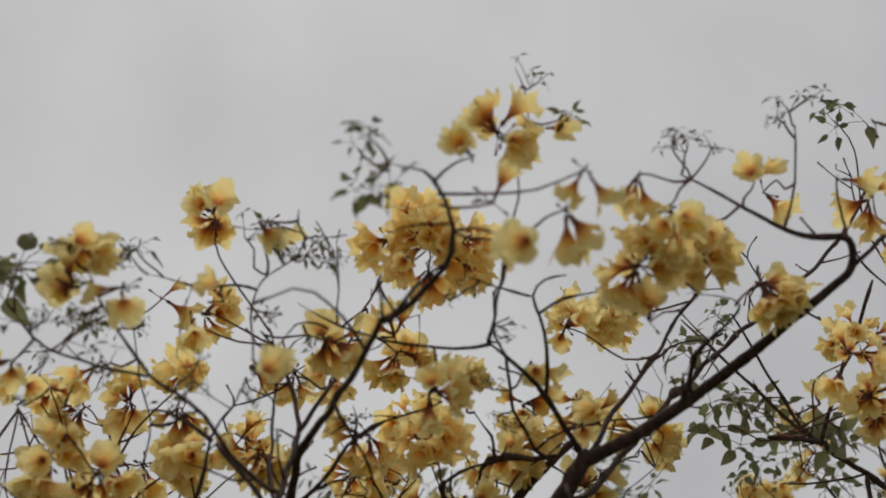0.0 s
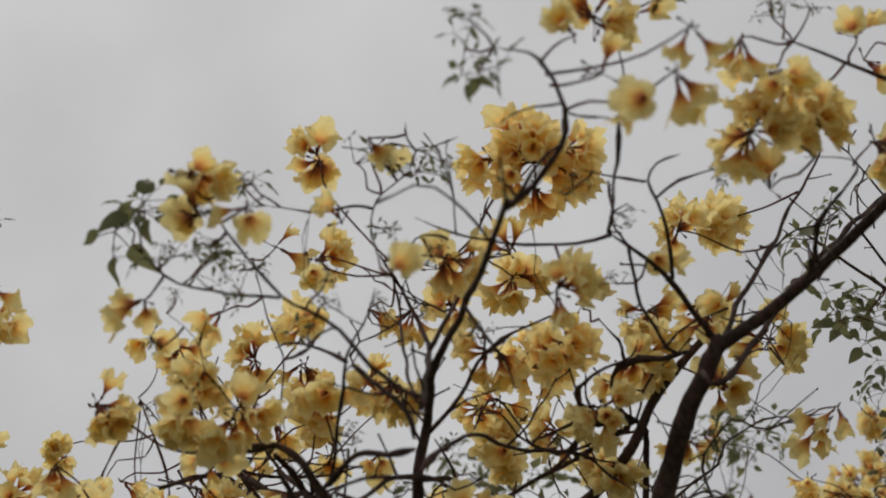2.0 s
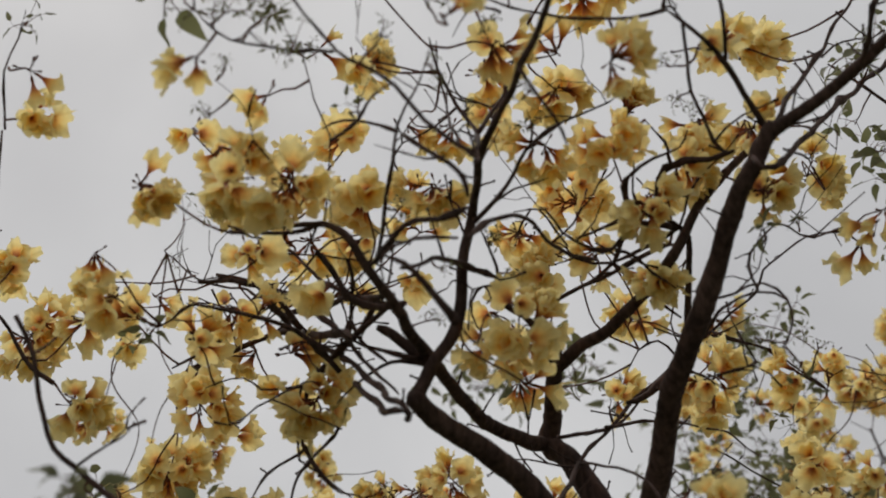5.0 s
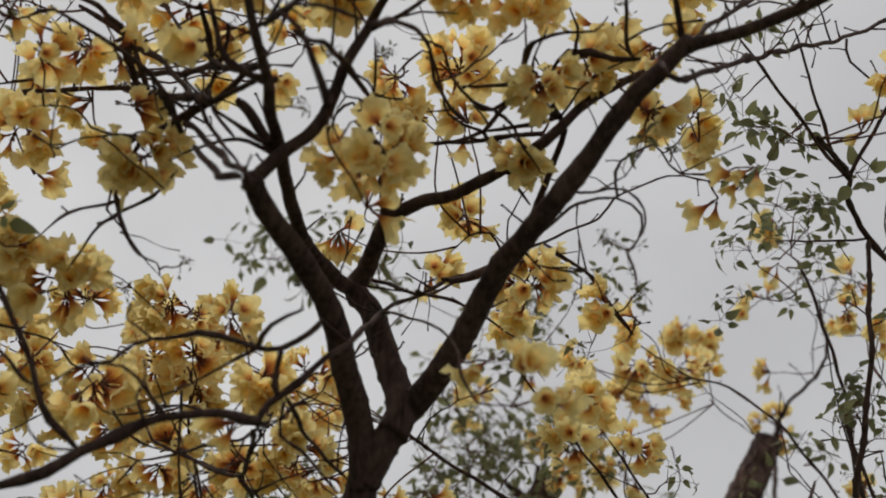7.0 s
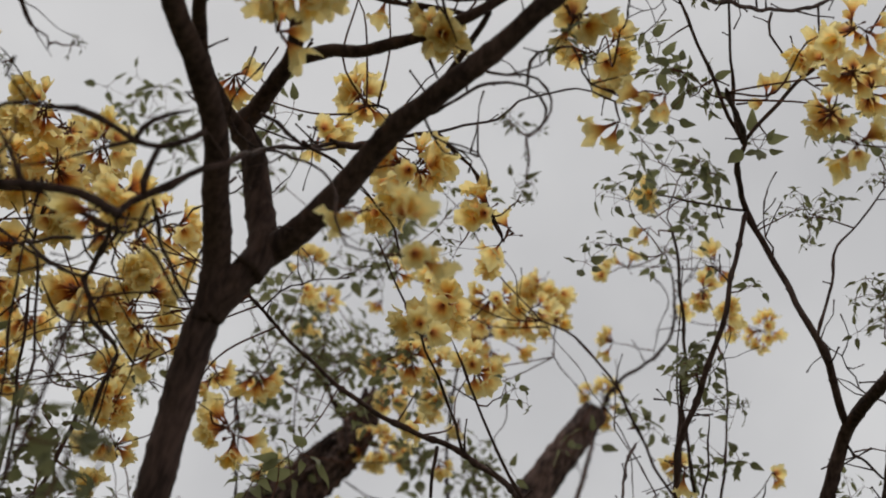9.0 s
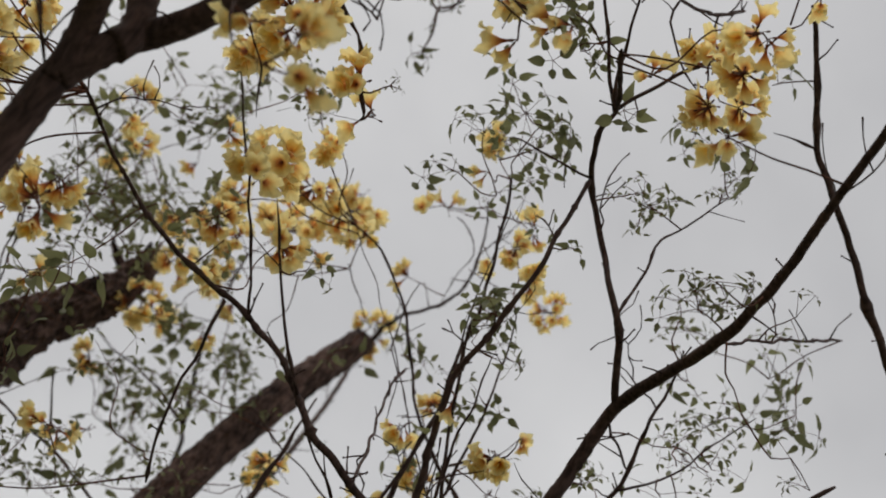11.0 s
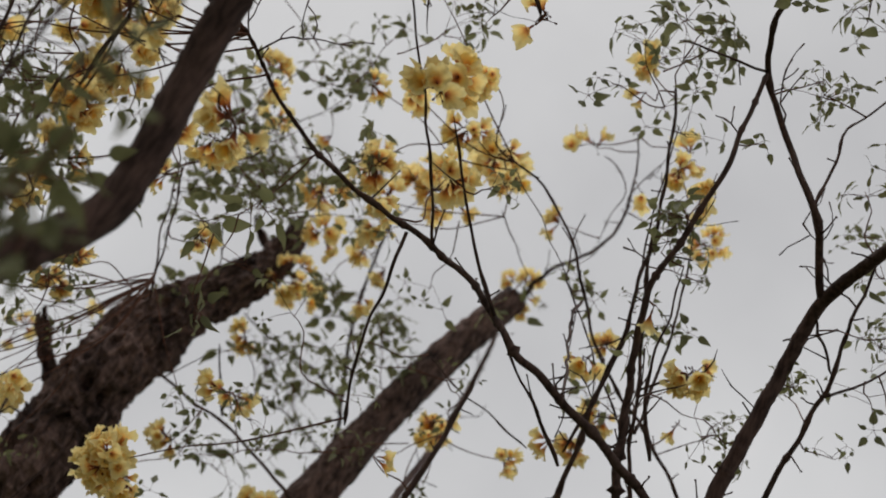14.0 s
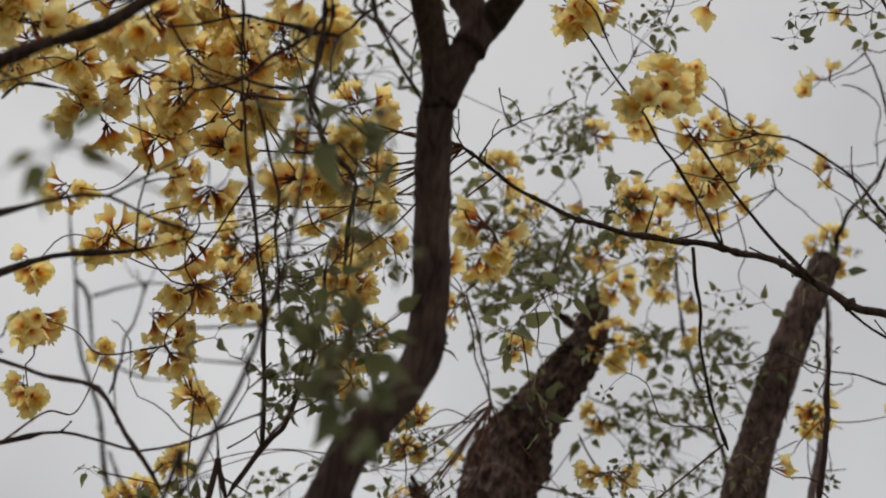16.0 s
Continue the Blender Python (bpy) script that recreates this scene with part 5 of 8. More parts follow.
flowering_twig(MAIN, (1.126, 3.761, 3.428), (1.125, 3.774, 3.411), 0.012, 1, 0.72)
flowering_twig(MAIN, (1.126, 3.761, 3.428), (1.123, 3.754, 3.440), 0.012, 1, 0.72)
flowering_twig(MAIN, (1.126, 3.761, 3.428), (1.138, 3.755, 3.427), 0.012, 1, 0.72)
flowering_twig(MAIN, (-0.597, 4.087, 4.237), (-1.010, 4.923, 4.150), 0.084, 22, 0.72, False)
flowering_twig(MAIN, (-0.597, 4.087, 4.237), (-0.858, 4.997, 4.015), 0.084, 22, 0.72, False)
flowering_twig(MAIN, (-0.597, 4.087, 4.237), (-0.649, 4.987, 4.008), 0.084, 22, 0.72, False)
flowering_twig(SHOOT, (0.099, 4.389, 3.327), (-0.285, 5.202, 4.004), 0.069, 17, 0.72, False)
flowering_twig(MAIN, (-0.597, 4.087, 4.237), (-0.783, 5.105, 3.835), 0.084, 22, 0.72, False)
flowering_twig(MAIN, (-0.597, 4.087, 4.237), (-0.963, 4.901, 3.803), 0.079, 20, 0.72, False)
flowering_twig(MAIN, (-0.489, 3.975, 4.073), (-0.766, 3.831, 3.980), 0.045, 9, 0.72, False)
flowering_twig(MAIN, (-0.519, 4.005, 4.118), (-0.705, 4.075, 3.961), 0.041, 9, 0.72, False)
flowering_twig(SHOOT, (0.099, 4.389, 3.327), (-0.126, 4.978, 3.589), 0.061, 14, 0.72, False)
flowering_twig(SHOOT, (0.099, 4.389, 3.327), (-0.585, 4.812, 3.526), 0.074, 19, 0.72, False)
flowering_twig(SHOOT, (2.080, 5.393, 4.120), (1.704, 5.574, 3.949), 0.067, 16, 0.72, False)
flowering_twig(SAPLING, (1.738, 4.813, 3.888), (1.349, 4.915, 3.907), 0.037, 8, 0.72, False)
flowering_twig(BUSH, (1.161, 5.771, 3.210), (0.823, 5.752, 2.574), 0.070, 20, 0.68, False)
flowering_twig(BUSH, (1.161, 5.771, 3.210), (0.804, 5.826, 2.466), 0.060, 16, 0.68, False)
flowering_twig(BUSH, (1.161, 5.771, 3.210), (0.976, 5.796, 2.606), 0.050, 12, 0.68, False)
flowering_twig(BUSH, (1.161, 5.771, 3.210), (0.661, 5.721, 2.526), 0.050, 12, 0.68, False)
flowering_twig(BUSH, (1.005, 5.621, 3.527), (0.817, 5.155, 3.362), 0.032, 8, 0.68, False)
flowering_twig(BUSH, (1.098, 5.700, 3.352), (1.138, 5.466, 3.260), 0.037, 9, 0.68, False)
flowering_twig(BUSH, (1.161, 5.771, 3.210), (0.766, 5.730, 2.446), 0.048, 12, 0.68, False)
flowering_twig(BUSH, (1.161, 5.771, 3.210), (0.900, 5.588, 2.590), 0.040, 10, 0.68, False)
flowering_twig(SAPLING, (1.738, 4.813, 3.888), (1.449, 4.613, 3.921), 0.052, 13, 0.68, False)
flowering_twig(SAPLING, (2.152, 4.322, 3.761), (2.212, 4.460, 4.013), 0.037, 9, 0.68, False)
flowering_twig(SAPLING, (2.347, 4.790, 3.501), (2.503, 5.036, 3.732), 0.043, 11, 0.68, False)
flowering_twig(SHOOT, (0.099, 4.389, 3.327), (-0.064, 4.960, 3.375), 0.053, 14, 0.68, False)
flowering_twig(SHOOT, (0.099, 4.389, 3.327), (-0.490, 4.711, 3.525), 0.064, 18, 0.68, False)
flowering_twig(SHOOT, (0.113, 4.399, 3.247), (-0.330, 4.965, 3.250), 0.051, 13, 0.68, False)
flowering_twig(SHOOT, (0.168, 4.444, 3.059), (-0.377, 5.096, 3.047), 0.043, 11, 0.68, False)
flowering_twig(SHOOT, (0.403, 4.562, 2.928), (0.251, 5.054, 3.055), 0.025, 6, 0.68, False)
flowering_twig(SHOOT, (0.413, 4.607, 2.736), (0.608, 5.265, 2.892), 0.028, 7, 0.68, False)
flowering_twig(SHOOT, (0.741, 4.467, 3.314), (0.533, 4.999, 3.366), 0.053, 14, 0.68, False)
flowering_twig(BUSH, (1.014, 5.629, 3.510), (0.930, 5.432, 3.374), 0.016, 4, 0.68, False)
flowering_twig(BUSH, (1.153, 5.762, 3.228), (0.872, 5.486, 2.962), 0.040, 10, 0.68, False)
flowering_twig(BUSH, (1.441, 6.185, 3.646), (1.943, 5.964, 3.772), 0.026, 7, 0.68, False)
flowering_twig(MAIN, (-0.035, 2.756, 3.804), (-0.020, 2.979, 3.974), 0.015, 2, 0.80, False)
flowering_twig(MAIN, (-0.059, 3.459, 3.635), (0.141, 3.410, 3.642), 0.016, 3, 0.80, False)
flowering_twig(MAIN, (-0.104, 3.320, 3.641), (0.136, 3.315, 3.788), 0.036, 5, 0.80, False)
flowering_twig(MAIN, (-0.119, 3.410, 3.511), (-0.161, 3.409, 3.467), 0.021, 6, 0.80, False)
flowering_twig(MAIN, (-0.164, 3.404, 3.775), (-0.111, 3.289, 3.862), 0.036, 9, 0.80, False)
flowering_twig(MAIN, (-0.164, 3.404, 3.775), (0.022, 3.241, 3.924), 0.036, 9, 0.80, False)
flowering_twig(MAIN, (-0.170, 3.101, 3.529), (-0.295, 2.970, 3.777), 0.015, 3, 0.80, False)
flowering_twig(MAIN, (-0.192, 3.107, 3.522), (-0.207, 3.114, 3.554), 0.015, 4, 0.80, False)
flowering_twig(MAIN, (-0.204, 3.460, 3.881), (-0.250, 3.387, 3.910), 0.038, 10, 0.80, False)
flowering_twig(MAIN, (-0.253, 3.262, 3.576), (-0.213, 3.272, 3.495), 0.020, 3, 0.80, False)
flowering_twig(MAIN, (-0.325, 3.368, 3.385), (-0.356, 3.298, 3.459), 0.026, 7, 0.80, False)
flowering_twig(MAIN, (-0.396, 3.153, 3.424), (-0.451, 3.179, 3.459), 0.018, 5, 0.80, False)
flowering_twig(MAIN, (-0.664, 2.872, 3.929), (-0.596, 2.804, 3.855), 0.015, 2, 0.80, False)
flowering_twig(MAIN, (0.238, 2.903, 3.818), (0.060, 2.916, 3.876), 0.015, 2, 0.80, False)
flowering_twig(MAIN, (0.240, 2.913, 3.818), (0.158, 3.221, 3.931), 0.015, 3, 0.80, False)
flowering_twig(MAIN, (0.381, 3.247, 3.622), (0.396, 3.454, 3.751), 0.018, 5, 0.80, False)
flowering_twig(MAIN, (0.397, 2.958, 3.856), (0.491, 2.917, 3.841), 0.015, 3, 0.80, False)
flowering_twig(MAIN, (0.403, 3.415, 3.426), (0.314, 3.471, 3.544), 0.016, 5, 0.80, False)
flowering_twig(MAIN, (0.404, 2.966, 3.876), (0.335, 3.010, 3.886), 0.015, 3, 0.80, False)
flowering_twig(MAIN, (0.417, 2.982, 3.917), (0.353, 3.142, 3.865), 0.021, 6, 0.80, False)
flowering_twig(MAIN, (0.431, 2.997, 3.957), (0.263, 3.228, 3.919), 0.016, 5, 0.80, False)
flowering_twig(MAIN, (0.458, 3.025, 4.040), (0.539, 3.189, 3.950), 0.023, 6, 0.80, False)
flowering_twig(MAIN, (0.531, 3.285, 3.548), (0.569, 3.406, 3.639), 0.030, 7, 0.80, False)
flowering_twig(MAIN, (0.715, 3.291, 3.573), (0.718, 3.241, 3.705), 0.028, 7, 0.80, False)
flowering_twig(MAIN, (0.880, 3.157, 3.687), (0.790, 3.156, 3.785), 0.028, 7, 0.80, False)
flowering_twig(MAIN, (0.925, 3.167, 3.727), (0.935, 3.226, 3.845), 0.036, 9, 0.80, False)
flowering_twig(MAIN, (1.060, 2.993, 3.827), (0.882, 3.057, 3.935), 0.021, 6, 0.80, False)
flowering_twig(SAPLING, (1.394, 3.297, 3.763), (1.487, 2.979, 3.801), 0.045, 12, 0.70, False)
flowering_twig(SAPLING, (1.394, 3.297, 3.763), (1.536, 3.016, 3.735), 0.032, 8, 0.70, False)
flowering_twig(SAPLING, (2.152, 4.322, 3.761), (2.173, 4.545, 4.124), 0.037, 9, 0.68, False)
flowering_twig(SAPLING, (2.510, 4.778, 3.406), (2.588, 5.044, 3.491), 0.060, 17, 0.68, False)
flowering_twig(SHOOT, (0.816, 4.499, 3.296), (0.572, 4.872, 2.922), 0.015, 4, 0.68, False)
flowering_twig(SHOOT, (1.791, 4.873, 3.913), (1.325, 5.269, 4.076), 0.020, 5, 0.68, False)
flowering_twig(SHOOT, (2.080, 5.393, 4.120), (1.777, 5.701, 3.890), 0.056, 16, 0.68, False)
flowering_twig(SHOOT, (2.080, 5.393, 4.120), (2.030, 5.335, 4.229), 0.056, 16, 0.68, False)
flowering_twig(BUSH, (1.153, 5.762, 3.228), (0.148, 5.609, 2.714), 0.040, 11, 0.70, False)
flowering_twig(BUSH, (1.161, 5.771, 3.210), (0.027, 5.694, 2.627), 0.057, 17, 0.70, False)
flowering_twig(MAIN, (-0.166, 3.584, 3.165), (-0.301, 3.612, 3.173), 0.042, 12, 0.80, False)
flowering_twig(MAIN, (-0.171, 3.414, 3.792), (-0.142, 3.448, 3.773), 0.021, 4, 0.80, False)
flowering_twig(MAIN, (-0.206, 3.612, 3.696), (0.000, 3.656, 3.776), 0.032, 5, 0.80, False)
flowering_twig(MAIN, (-0.213, 3.624, 3.711), (-0.198, 3.607, 3.728), 0.015, 3, 0.80, False)
flowering_twig(MAIN, (-0.213, 3.624, 3.711), (0.010, 3.613, 3.843), 0.025, 4, 0.80, False)
flowering_twig(MAIN, (-0.222, 4.278, 2.218), (-0.132, 5.211, 2.887), 0.018, 5, 0.70, False)
flowering_twig(MAIN, (-0.266, 3.545, 3.579), (-0.215, 3.648, 3.473), 0.015, 5, 0.80, False)
flowering_twig(MAIN, (-0.281, 3.582, 3.604), (-0.279, 3.678, 3.637), 0.016, 5, 0.80, False)
flowering_twig(MAIN, (-0.307, 3.809, 2.928), (-0.215, 4.281, 3.413), 0.052, 15, 0.80, False)
flowering_twig(MAIN, (-0.395, 3.818, 2.942), (-0.325, 4.391, 3.271), 0.037, 10, 0.80, False)
flowering_twig(MAIN, (-0.407, 3.604, 3.572), (-0.421, 3.681, 3.679), 0.030, 8, 0.80, False)
flowering_twig(MAIN, (-0.445, 3.619, 3.541), (-0.354, 3.706, 3.424), 0.015, 3, 0.80, False)
flowering_twig(MAIN, (0.040, 3.842, 2.909), (-0.050, 4.358, 3.237), 0.037, 10, 0.80, False)
flowering_twig(MAIN, (0.644, 3.718, 3.503), (0.377, 3.930, 3.599), 0.021, 6, 0.80, False)
flowering_twig(MAIN, (0.667, 3.699, 3.532), (0.501, 3.657, 3.808), 0.026, 7, 0.80, False)
flowering_twig(SHOOT, (0.704, 4.452, 3.323), (-0.022, 5.216, 3.029), 0.028, 8, 0.70, False)
flowering_twig(SHOOT, (0.704, 4.452, 3.323), (-0.071, 4.726, 3.644), 0.051, 15, 0.70, False)
flowering_twig(SHOOT, (0.704, 4.452, 3.323), (-0.084, 5.109, 3.226), 0.045, 13, 0.70, False)
flowering_twig(SHOOT, (0.704, 4.452, 3.323), (-0.227, 5.074, 3.146), 0.027, 7, 0.70, False)
flowering_twig(SHOOT, (0.704, 4.452, 3.323), (0.018, 5.062, 3.261), 0.045, 13, 0.70, False)
flowering_twig(SHOOT, (0.704, 4.452, 3.323), (0.117, 4.857, 3.551), 0.069, 23, 0.70, False)
flowering_twig(SHOOT, (0.704, 4.452, 3.323), (0.160, 5.120, 3.110), 0.061, 19, 0.70, False)
flowering_twig(SHOOT, (0.704, 4.452, 3.323), (0.166, 4.875, 3.696), 0.063, 20, 0.70, False)
flowering_twig(SHOOT, (0.704, 4.452, 3.323), (0.266, 4.848, 3.506), 0.036, 10, 0.70, False)
flowering_twig(SHOOT, (0.704, 4.452, 3.323), (0.392, 5.010, 3.581), 0.057, 17, 0.70, False)
flowering_twig(SHOOT, (0.704, 4.452, 3.323), (0.408, 5.112, 3.411), 0.040, 11, 0.70, False)
flowering_twig(BUSH, (0.197, 5.305, 3.360), (0.578, 5.329, 3.109), 0.064, 24, 0.70, False)
flowering_twig(BUSH, (0.561, 5.364, 3.735), (0.197, 5.305, 3.360), 0.064, 16, 0.82, False)
flowering_twig(BUSH, (0.578, 5.329, 3.109), (0.598, 5.168, 3.423), 0.057, 17, 0.82, False)
flowering_twig(BUSH, (0.598, 5.168, 3.423), (0.931, 5.153, 3.431), 0.043, 12, 0.82, False)
flowering_twig(BUSH, (1.005, 5.621, 3.527), (0.561, 5.364, 3.735), 0.096, 27, 0.82, False)
flowering_twig(BUSH, (1.023, 5.797, 3.636), (1.100, 5.636, 4.053), 0.029, 6, 0.82, False)
flowering_twig(BUSH, (1.161, 5.771, 3.210), (0.881, 6.035, 2.681), 0.062, 18, 0.70, False)
flowering_twig(BUSH, (1.161, 5.771, 3.210), (0.885, 5.796, 3.008), 0.046, 14, 0.70, False)
flowering_twig(BUSH, (1.277, 6.013, 3.985), (1.186, 6.067, 4.374), 0.048, 11, 0.82, False)
flowering_twig(BUSH, (1.446, 6.420, 4.466), (1.678, 6.267, 4.266), 0.088, 24, 0.82, False)
flowering_twig(BUSH, (1.563, 6.364, 4.660), (1.664, 6.481, 4.629), 0.019, 3, 0.82, False)
flowering_twig(BUSH, (1.676, 6.157, 3.083), (1.635, 6.164, 2.917), 0.049, 14, 0.70, False)
flowering_twig(BUSH, (1.678, 6.267, 4.266), (1.772, 6.221, 4.059), 0.059, 15, 0.82, False)
flowering_twig(BUSH, (2.007, 5.916, 4.381), (1.690, 5.800, 4.225), 0.054, 12, 0.82, False)
flowering_twig(BUSH, (2.007, 5.916, 4.381), (2.162, 5.758, 4.610), 0.138, 46, 0.82, False)
flowering_twig(BUSH, (2.011, 6.774, 4.038), (1.838, 6.482, 3.940), 0.081, 26, 0.70, False)
flowering_twig(BUSH, (2.075, 6.374, 4.400), (2.007, 5.916, 4.381), 0.148, 51, 0.82, False)
flowering_twig(BUSH, (2.260, 6.704, 4.181), (2.011, 6.774, 4.038), 0.097, 32, 0.70, False)
flowering_twig(BUSH, (2.522, 6.037, 3.260), (2.446, 5.876, 3.499), 0.079, 24, 0.70, False)
flowering_twig(MAIN, (-0.024, 2.784, 3.729), (-0.111, 2.812, 3.723), 0.012, 2, 0.82)
flowering_twig(MAIN, (-0.041, 2.433, 3.678), (0.016, 2.356, 3.643), 0.012, 2, 0.82)
flowering_twig(MAIN, (-0.048, 2.422, 3.695), (-0.073, 2.395, 3.667), 0.012, 3, 0.82)
flowering_twig(MAIN, (-0.056, 2.410, 3.712), (-0.083, 2.360, 3.725), 0.016, 7, 0.82)
flowering_twig(MAIN, (-0.059, 3.459, 3.635), (0.024, 3.503, 3.831), 0.041, 7, 0.82, False)
flowering_twig(MAIN, (-0.059, 3.459, 3.635), (0.159, 3.517, 3.826), 0.031, 7, 0.82, False)
flowering_twig(MAIN, (-0.127, 3.360, 3.307), (-0.101, 3.350, 3.308), 0.040, 17, 0.82, False)
flowering_twig(MAIN, (-0.131, 2.716, 3.539), (-0.082, 2.776, 3.483), 0.038, 15, 0.82)
flowering_twig(MAIN, (-0.131, 2.716, 3.539), (-0.170, 2.794, 3.531), 0.045, 18, 0.82)
flowering_twig(MAIN, (-0.145, 3.376, 3.722), (-0.213, 3.339, 3.732), 0.026, 3, 0.82, False)
flowering_twig(MAIN, (-0.149, 3.096, 3.537), (-0.250, 3.040, 3.786), 0.024, 4, 0.82, False)
flowering_twig(MAIN, (-0.158, 3.395, 3.757), (-0.103, 3.400, 3.764), 0.041, 5, 0.82, False)
flowering_twig(MAIN, (-0.160, 2.518, 3.635), (-0.201, 2.539, 3.600), 0.012, 3, 0.82)
flowering_twig(MAIN, (-0.166, 3.584, 3.165), (-0.212, 3.622, 3.119), 0.055, 24, 0.82, False)
flowering_twig(MAIN, (-0.184, 3.432, 3.828), (-0.028, 3.397, 3.906), 0.035, 8, 0.82, False)
flowering_twig(MAIN, (-0.191, 3.684, 3.011), (-0.110, 3.748, 2.970), 0.044, 18, 0.82, False)
flowering_twig(MAIN, (-0.211, 2.917, 3.476), (-0.379, 2.864, 3.576), 0.025, 11, 0.82)
flowering_twig(MAIN, (-0.294, 3.504, 3.637), (-0.312, 3.482, 3.652), 0.037, 9, 0.82, False)
flowering_twig(MAIN, (-0.317, 3.455, 3.724), (-0.476, 3.425, 3.668), 0.012, 2, 0.82, False)
flowering_twig(MAIN, (-0.329, 3.695, 3.037), (-0.396, 3.712, 3.242), 0.073, 32, 0.82, False)
flowering_twig(MAIN, (-0.355, 3.816, 2.933), (-0.359, 3.835, 2.957), 0.060, 30, 0.70, False)
flowering_twig(MAIN, (-0.395, 3.818, 2.942), (-0.490, 3.906, 3.099), 0.042, 17, 0.82, False)
flowering_twig(MAIN, (-0.396, 3.153, 3.424), (-0.484, 3.118, 3.481), 0.016, 7, 0.82, False)
flowering_twig(MAIN, (-0.396, 3.153, 3.424), (-0.509, 3.031, 3.541), 0.012, 3, 0.82, False)
flowering_twig(MAIN, (-0.411, 3.600, 3.557), (-0.396, 3.578, 3.459), 0.040, 17, 0.82, False)
flowering_twig(MAIN, (-0.451, 3.577, 3.567), (-0.551, 3.513, 3.674), 0.017, 3, 0.82, False)
flowering_twig(MAIN, (-0.470, 3.625, 3.541), (-0.531, 3.853, 3.424), 0.073, 33, 0.82, False)
flowering_twig(MAIN, (-0.686, 2.931, 3.837), (-0.647, 2.963, 3.868), 0.014, 7, 0.82, False)
flowering_twig(MAIN, (-0.698, 3.416, 3.462), (-0.665, 3.422, 3.412), 0.031, 12, 0.82, False)
flowering_twig(MAIN, (-0.754, 3.380, 3.518), (-0.653, 3.496, 3.668), 0.029, 5, 0.82, False)
flowering_twig(MAIN, (-0.785, 3.346, 3.571), (-0.857, 3.700, 3.767), 0.081, 32, 0.82, False)
flowering_twig(MAIN, (-0.822, 3.279, 3.672), (-0.817, 3.436, 3.806), 0.025, 10, 0.82, False)
flowering_twig(MAIN, (0.028, 3.129, 3.423), (-0.030, 3.092, 3.438), 0.016, 4, 0.82, False)
flowering_twig(MAIN, (0.050, 3.117, 3.503), (0.066, 3.094, 3.662), 0.030, 12, 0.82, False)
flowering_twig(MAIN, (0.158, 2.575, 3.773), (0.163, 2.571, 3.736), 0.012, 1, 0.82)
flowering_twig(MAIN, (0.209, 2.836, 3.170), (0.336, 3.124, 3.292), 0.075, 26, 0.82)
flowering_twig(MAIN, (0.209, 2.836, 3.170), (0.342, 3.177, 3.203), 0.012, 3, 0.82)
flowering_twig(MAIN, (0.214, 3.289, 2.770), (0.191, 3.311, 2.766), 0.012, 3, 0.82)
flowering_twig(MAIN, (0.224, 2.774, 3.774), (0.347, 2.779, 3.763), 0.025, 11, 0.82)
flowering_twig(MAIN, (0.230, 2.482, 3.571), (0.242, 2.387, 3.491), 0.012, 2, 0.82)
flowering_twig(MAIN, (0.236, 2.824, 3.803), (0.109, 2.817, 4.077), 0.018, 10, 0.82, False)
flowering_twig(MAIN, (0.240, 2.913, 3.818), (0.059, 3.069, 3.984), 0.014, 7, 0.82, False)
flowering_twig(MAIN, (0.241, 2.578, 3.797), (0.229, 2.660, 3.967), 0.012, 1, 0.82)
flowering_twig(MAIN, (0.269, 3.024, 3.516), (0.193, 3.087, 3.661), 0.030, 12, 0.82, False)
flowering_twig(MAIN, (0.273, 3.637, 2.941), (0.247, 3.820, 3.086), 0.042, 17, 0.82, False)
flowering_twig(MAIN, (0.403, 3.415, 3.426), (0.452, 3.554, 3.671), 0.032, 11, 0.82, False)
flowering_twig(MAIN, (0.411, 3.842, 2.755), (0.442, 3.826, 2.791), 0.013, 3, 0.70, False)
flowering_twig(MAIN, (0.416, 2.902, 3.606), (0.429, 2.948, 3.629), 0.021, 10, 0.82, False)
flowering_twig(MAIN, (0.431, 2.997, 3.957), (0.501, 3.115, 3.903), 0.014, 7, 0.82, False)
flowering_twig(MAIN, (0.444, 3.011, 3.998), (0.567, 2.847, 4.021), 0.125, 75, 0.82, False)
flowering_twig(MAIN, (0.547, 2.217, 3.738), (0.778, 2.117, 3.716), 0.012, 2, 0.82)
flowering_twig(MAIN, (0.554, 2.232, 3.726), (0.633, 2.185, 3.697), 0.012, 1, 0.82)
flowering_twig(MAIN, (0.556, 2.631, 3.669), (0.545, 2.645, 3.573), 0.016, 7, 0.82)
flowering_twig(MAIN, (0.560, 3.190, 2.928), (0.619, 3.186, 2.938), 0.012, 3, 0.82)
flowering_twig(MAIN, (0.572, 2.267, 3.696), (0.691, 2.144, 3.606), 0.012, 2, 0.82)
flowering_twig(MAIN, (0.586, 2.981, 3.523), (0.572, 2.990, 3.620), 0.034, 15, 0.82, False)
flowering_twig(MAIN, (0.595, 3.786, 2.696), (0.655, 3.824, 2.688), 0.018, 12, 0.70, False)
flowering_twig(MAIN, (0.613, 3.033, 3.520), (0.642, 3.035, 3.511), 0.027, 11, 0.82, False)
flowering_twig(MAIN, (0.642, 3.082, 2.806), (0.636, 2.992, 2.823), 0.012, 3, 0.82)
flowering_twig(MAIN, (0.642, 3.082, 2.806), (0.695, 3.084, 2.837), 0.012, 3, 0.82)
flowering_twig(MAIN, (0.650, 3.239, 3.452), (0.658, 3.257, 3.463), 0.025, 11, 0.82, False)
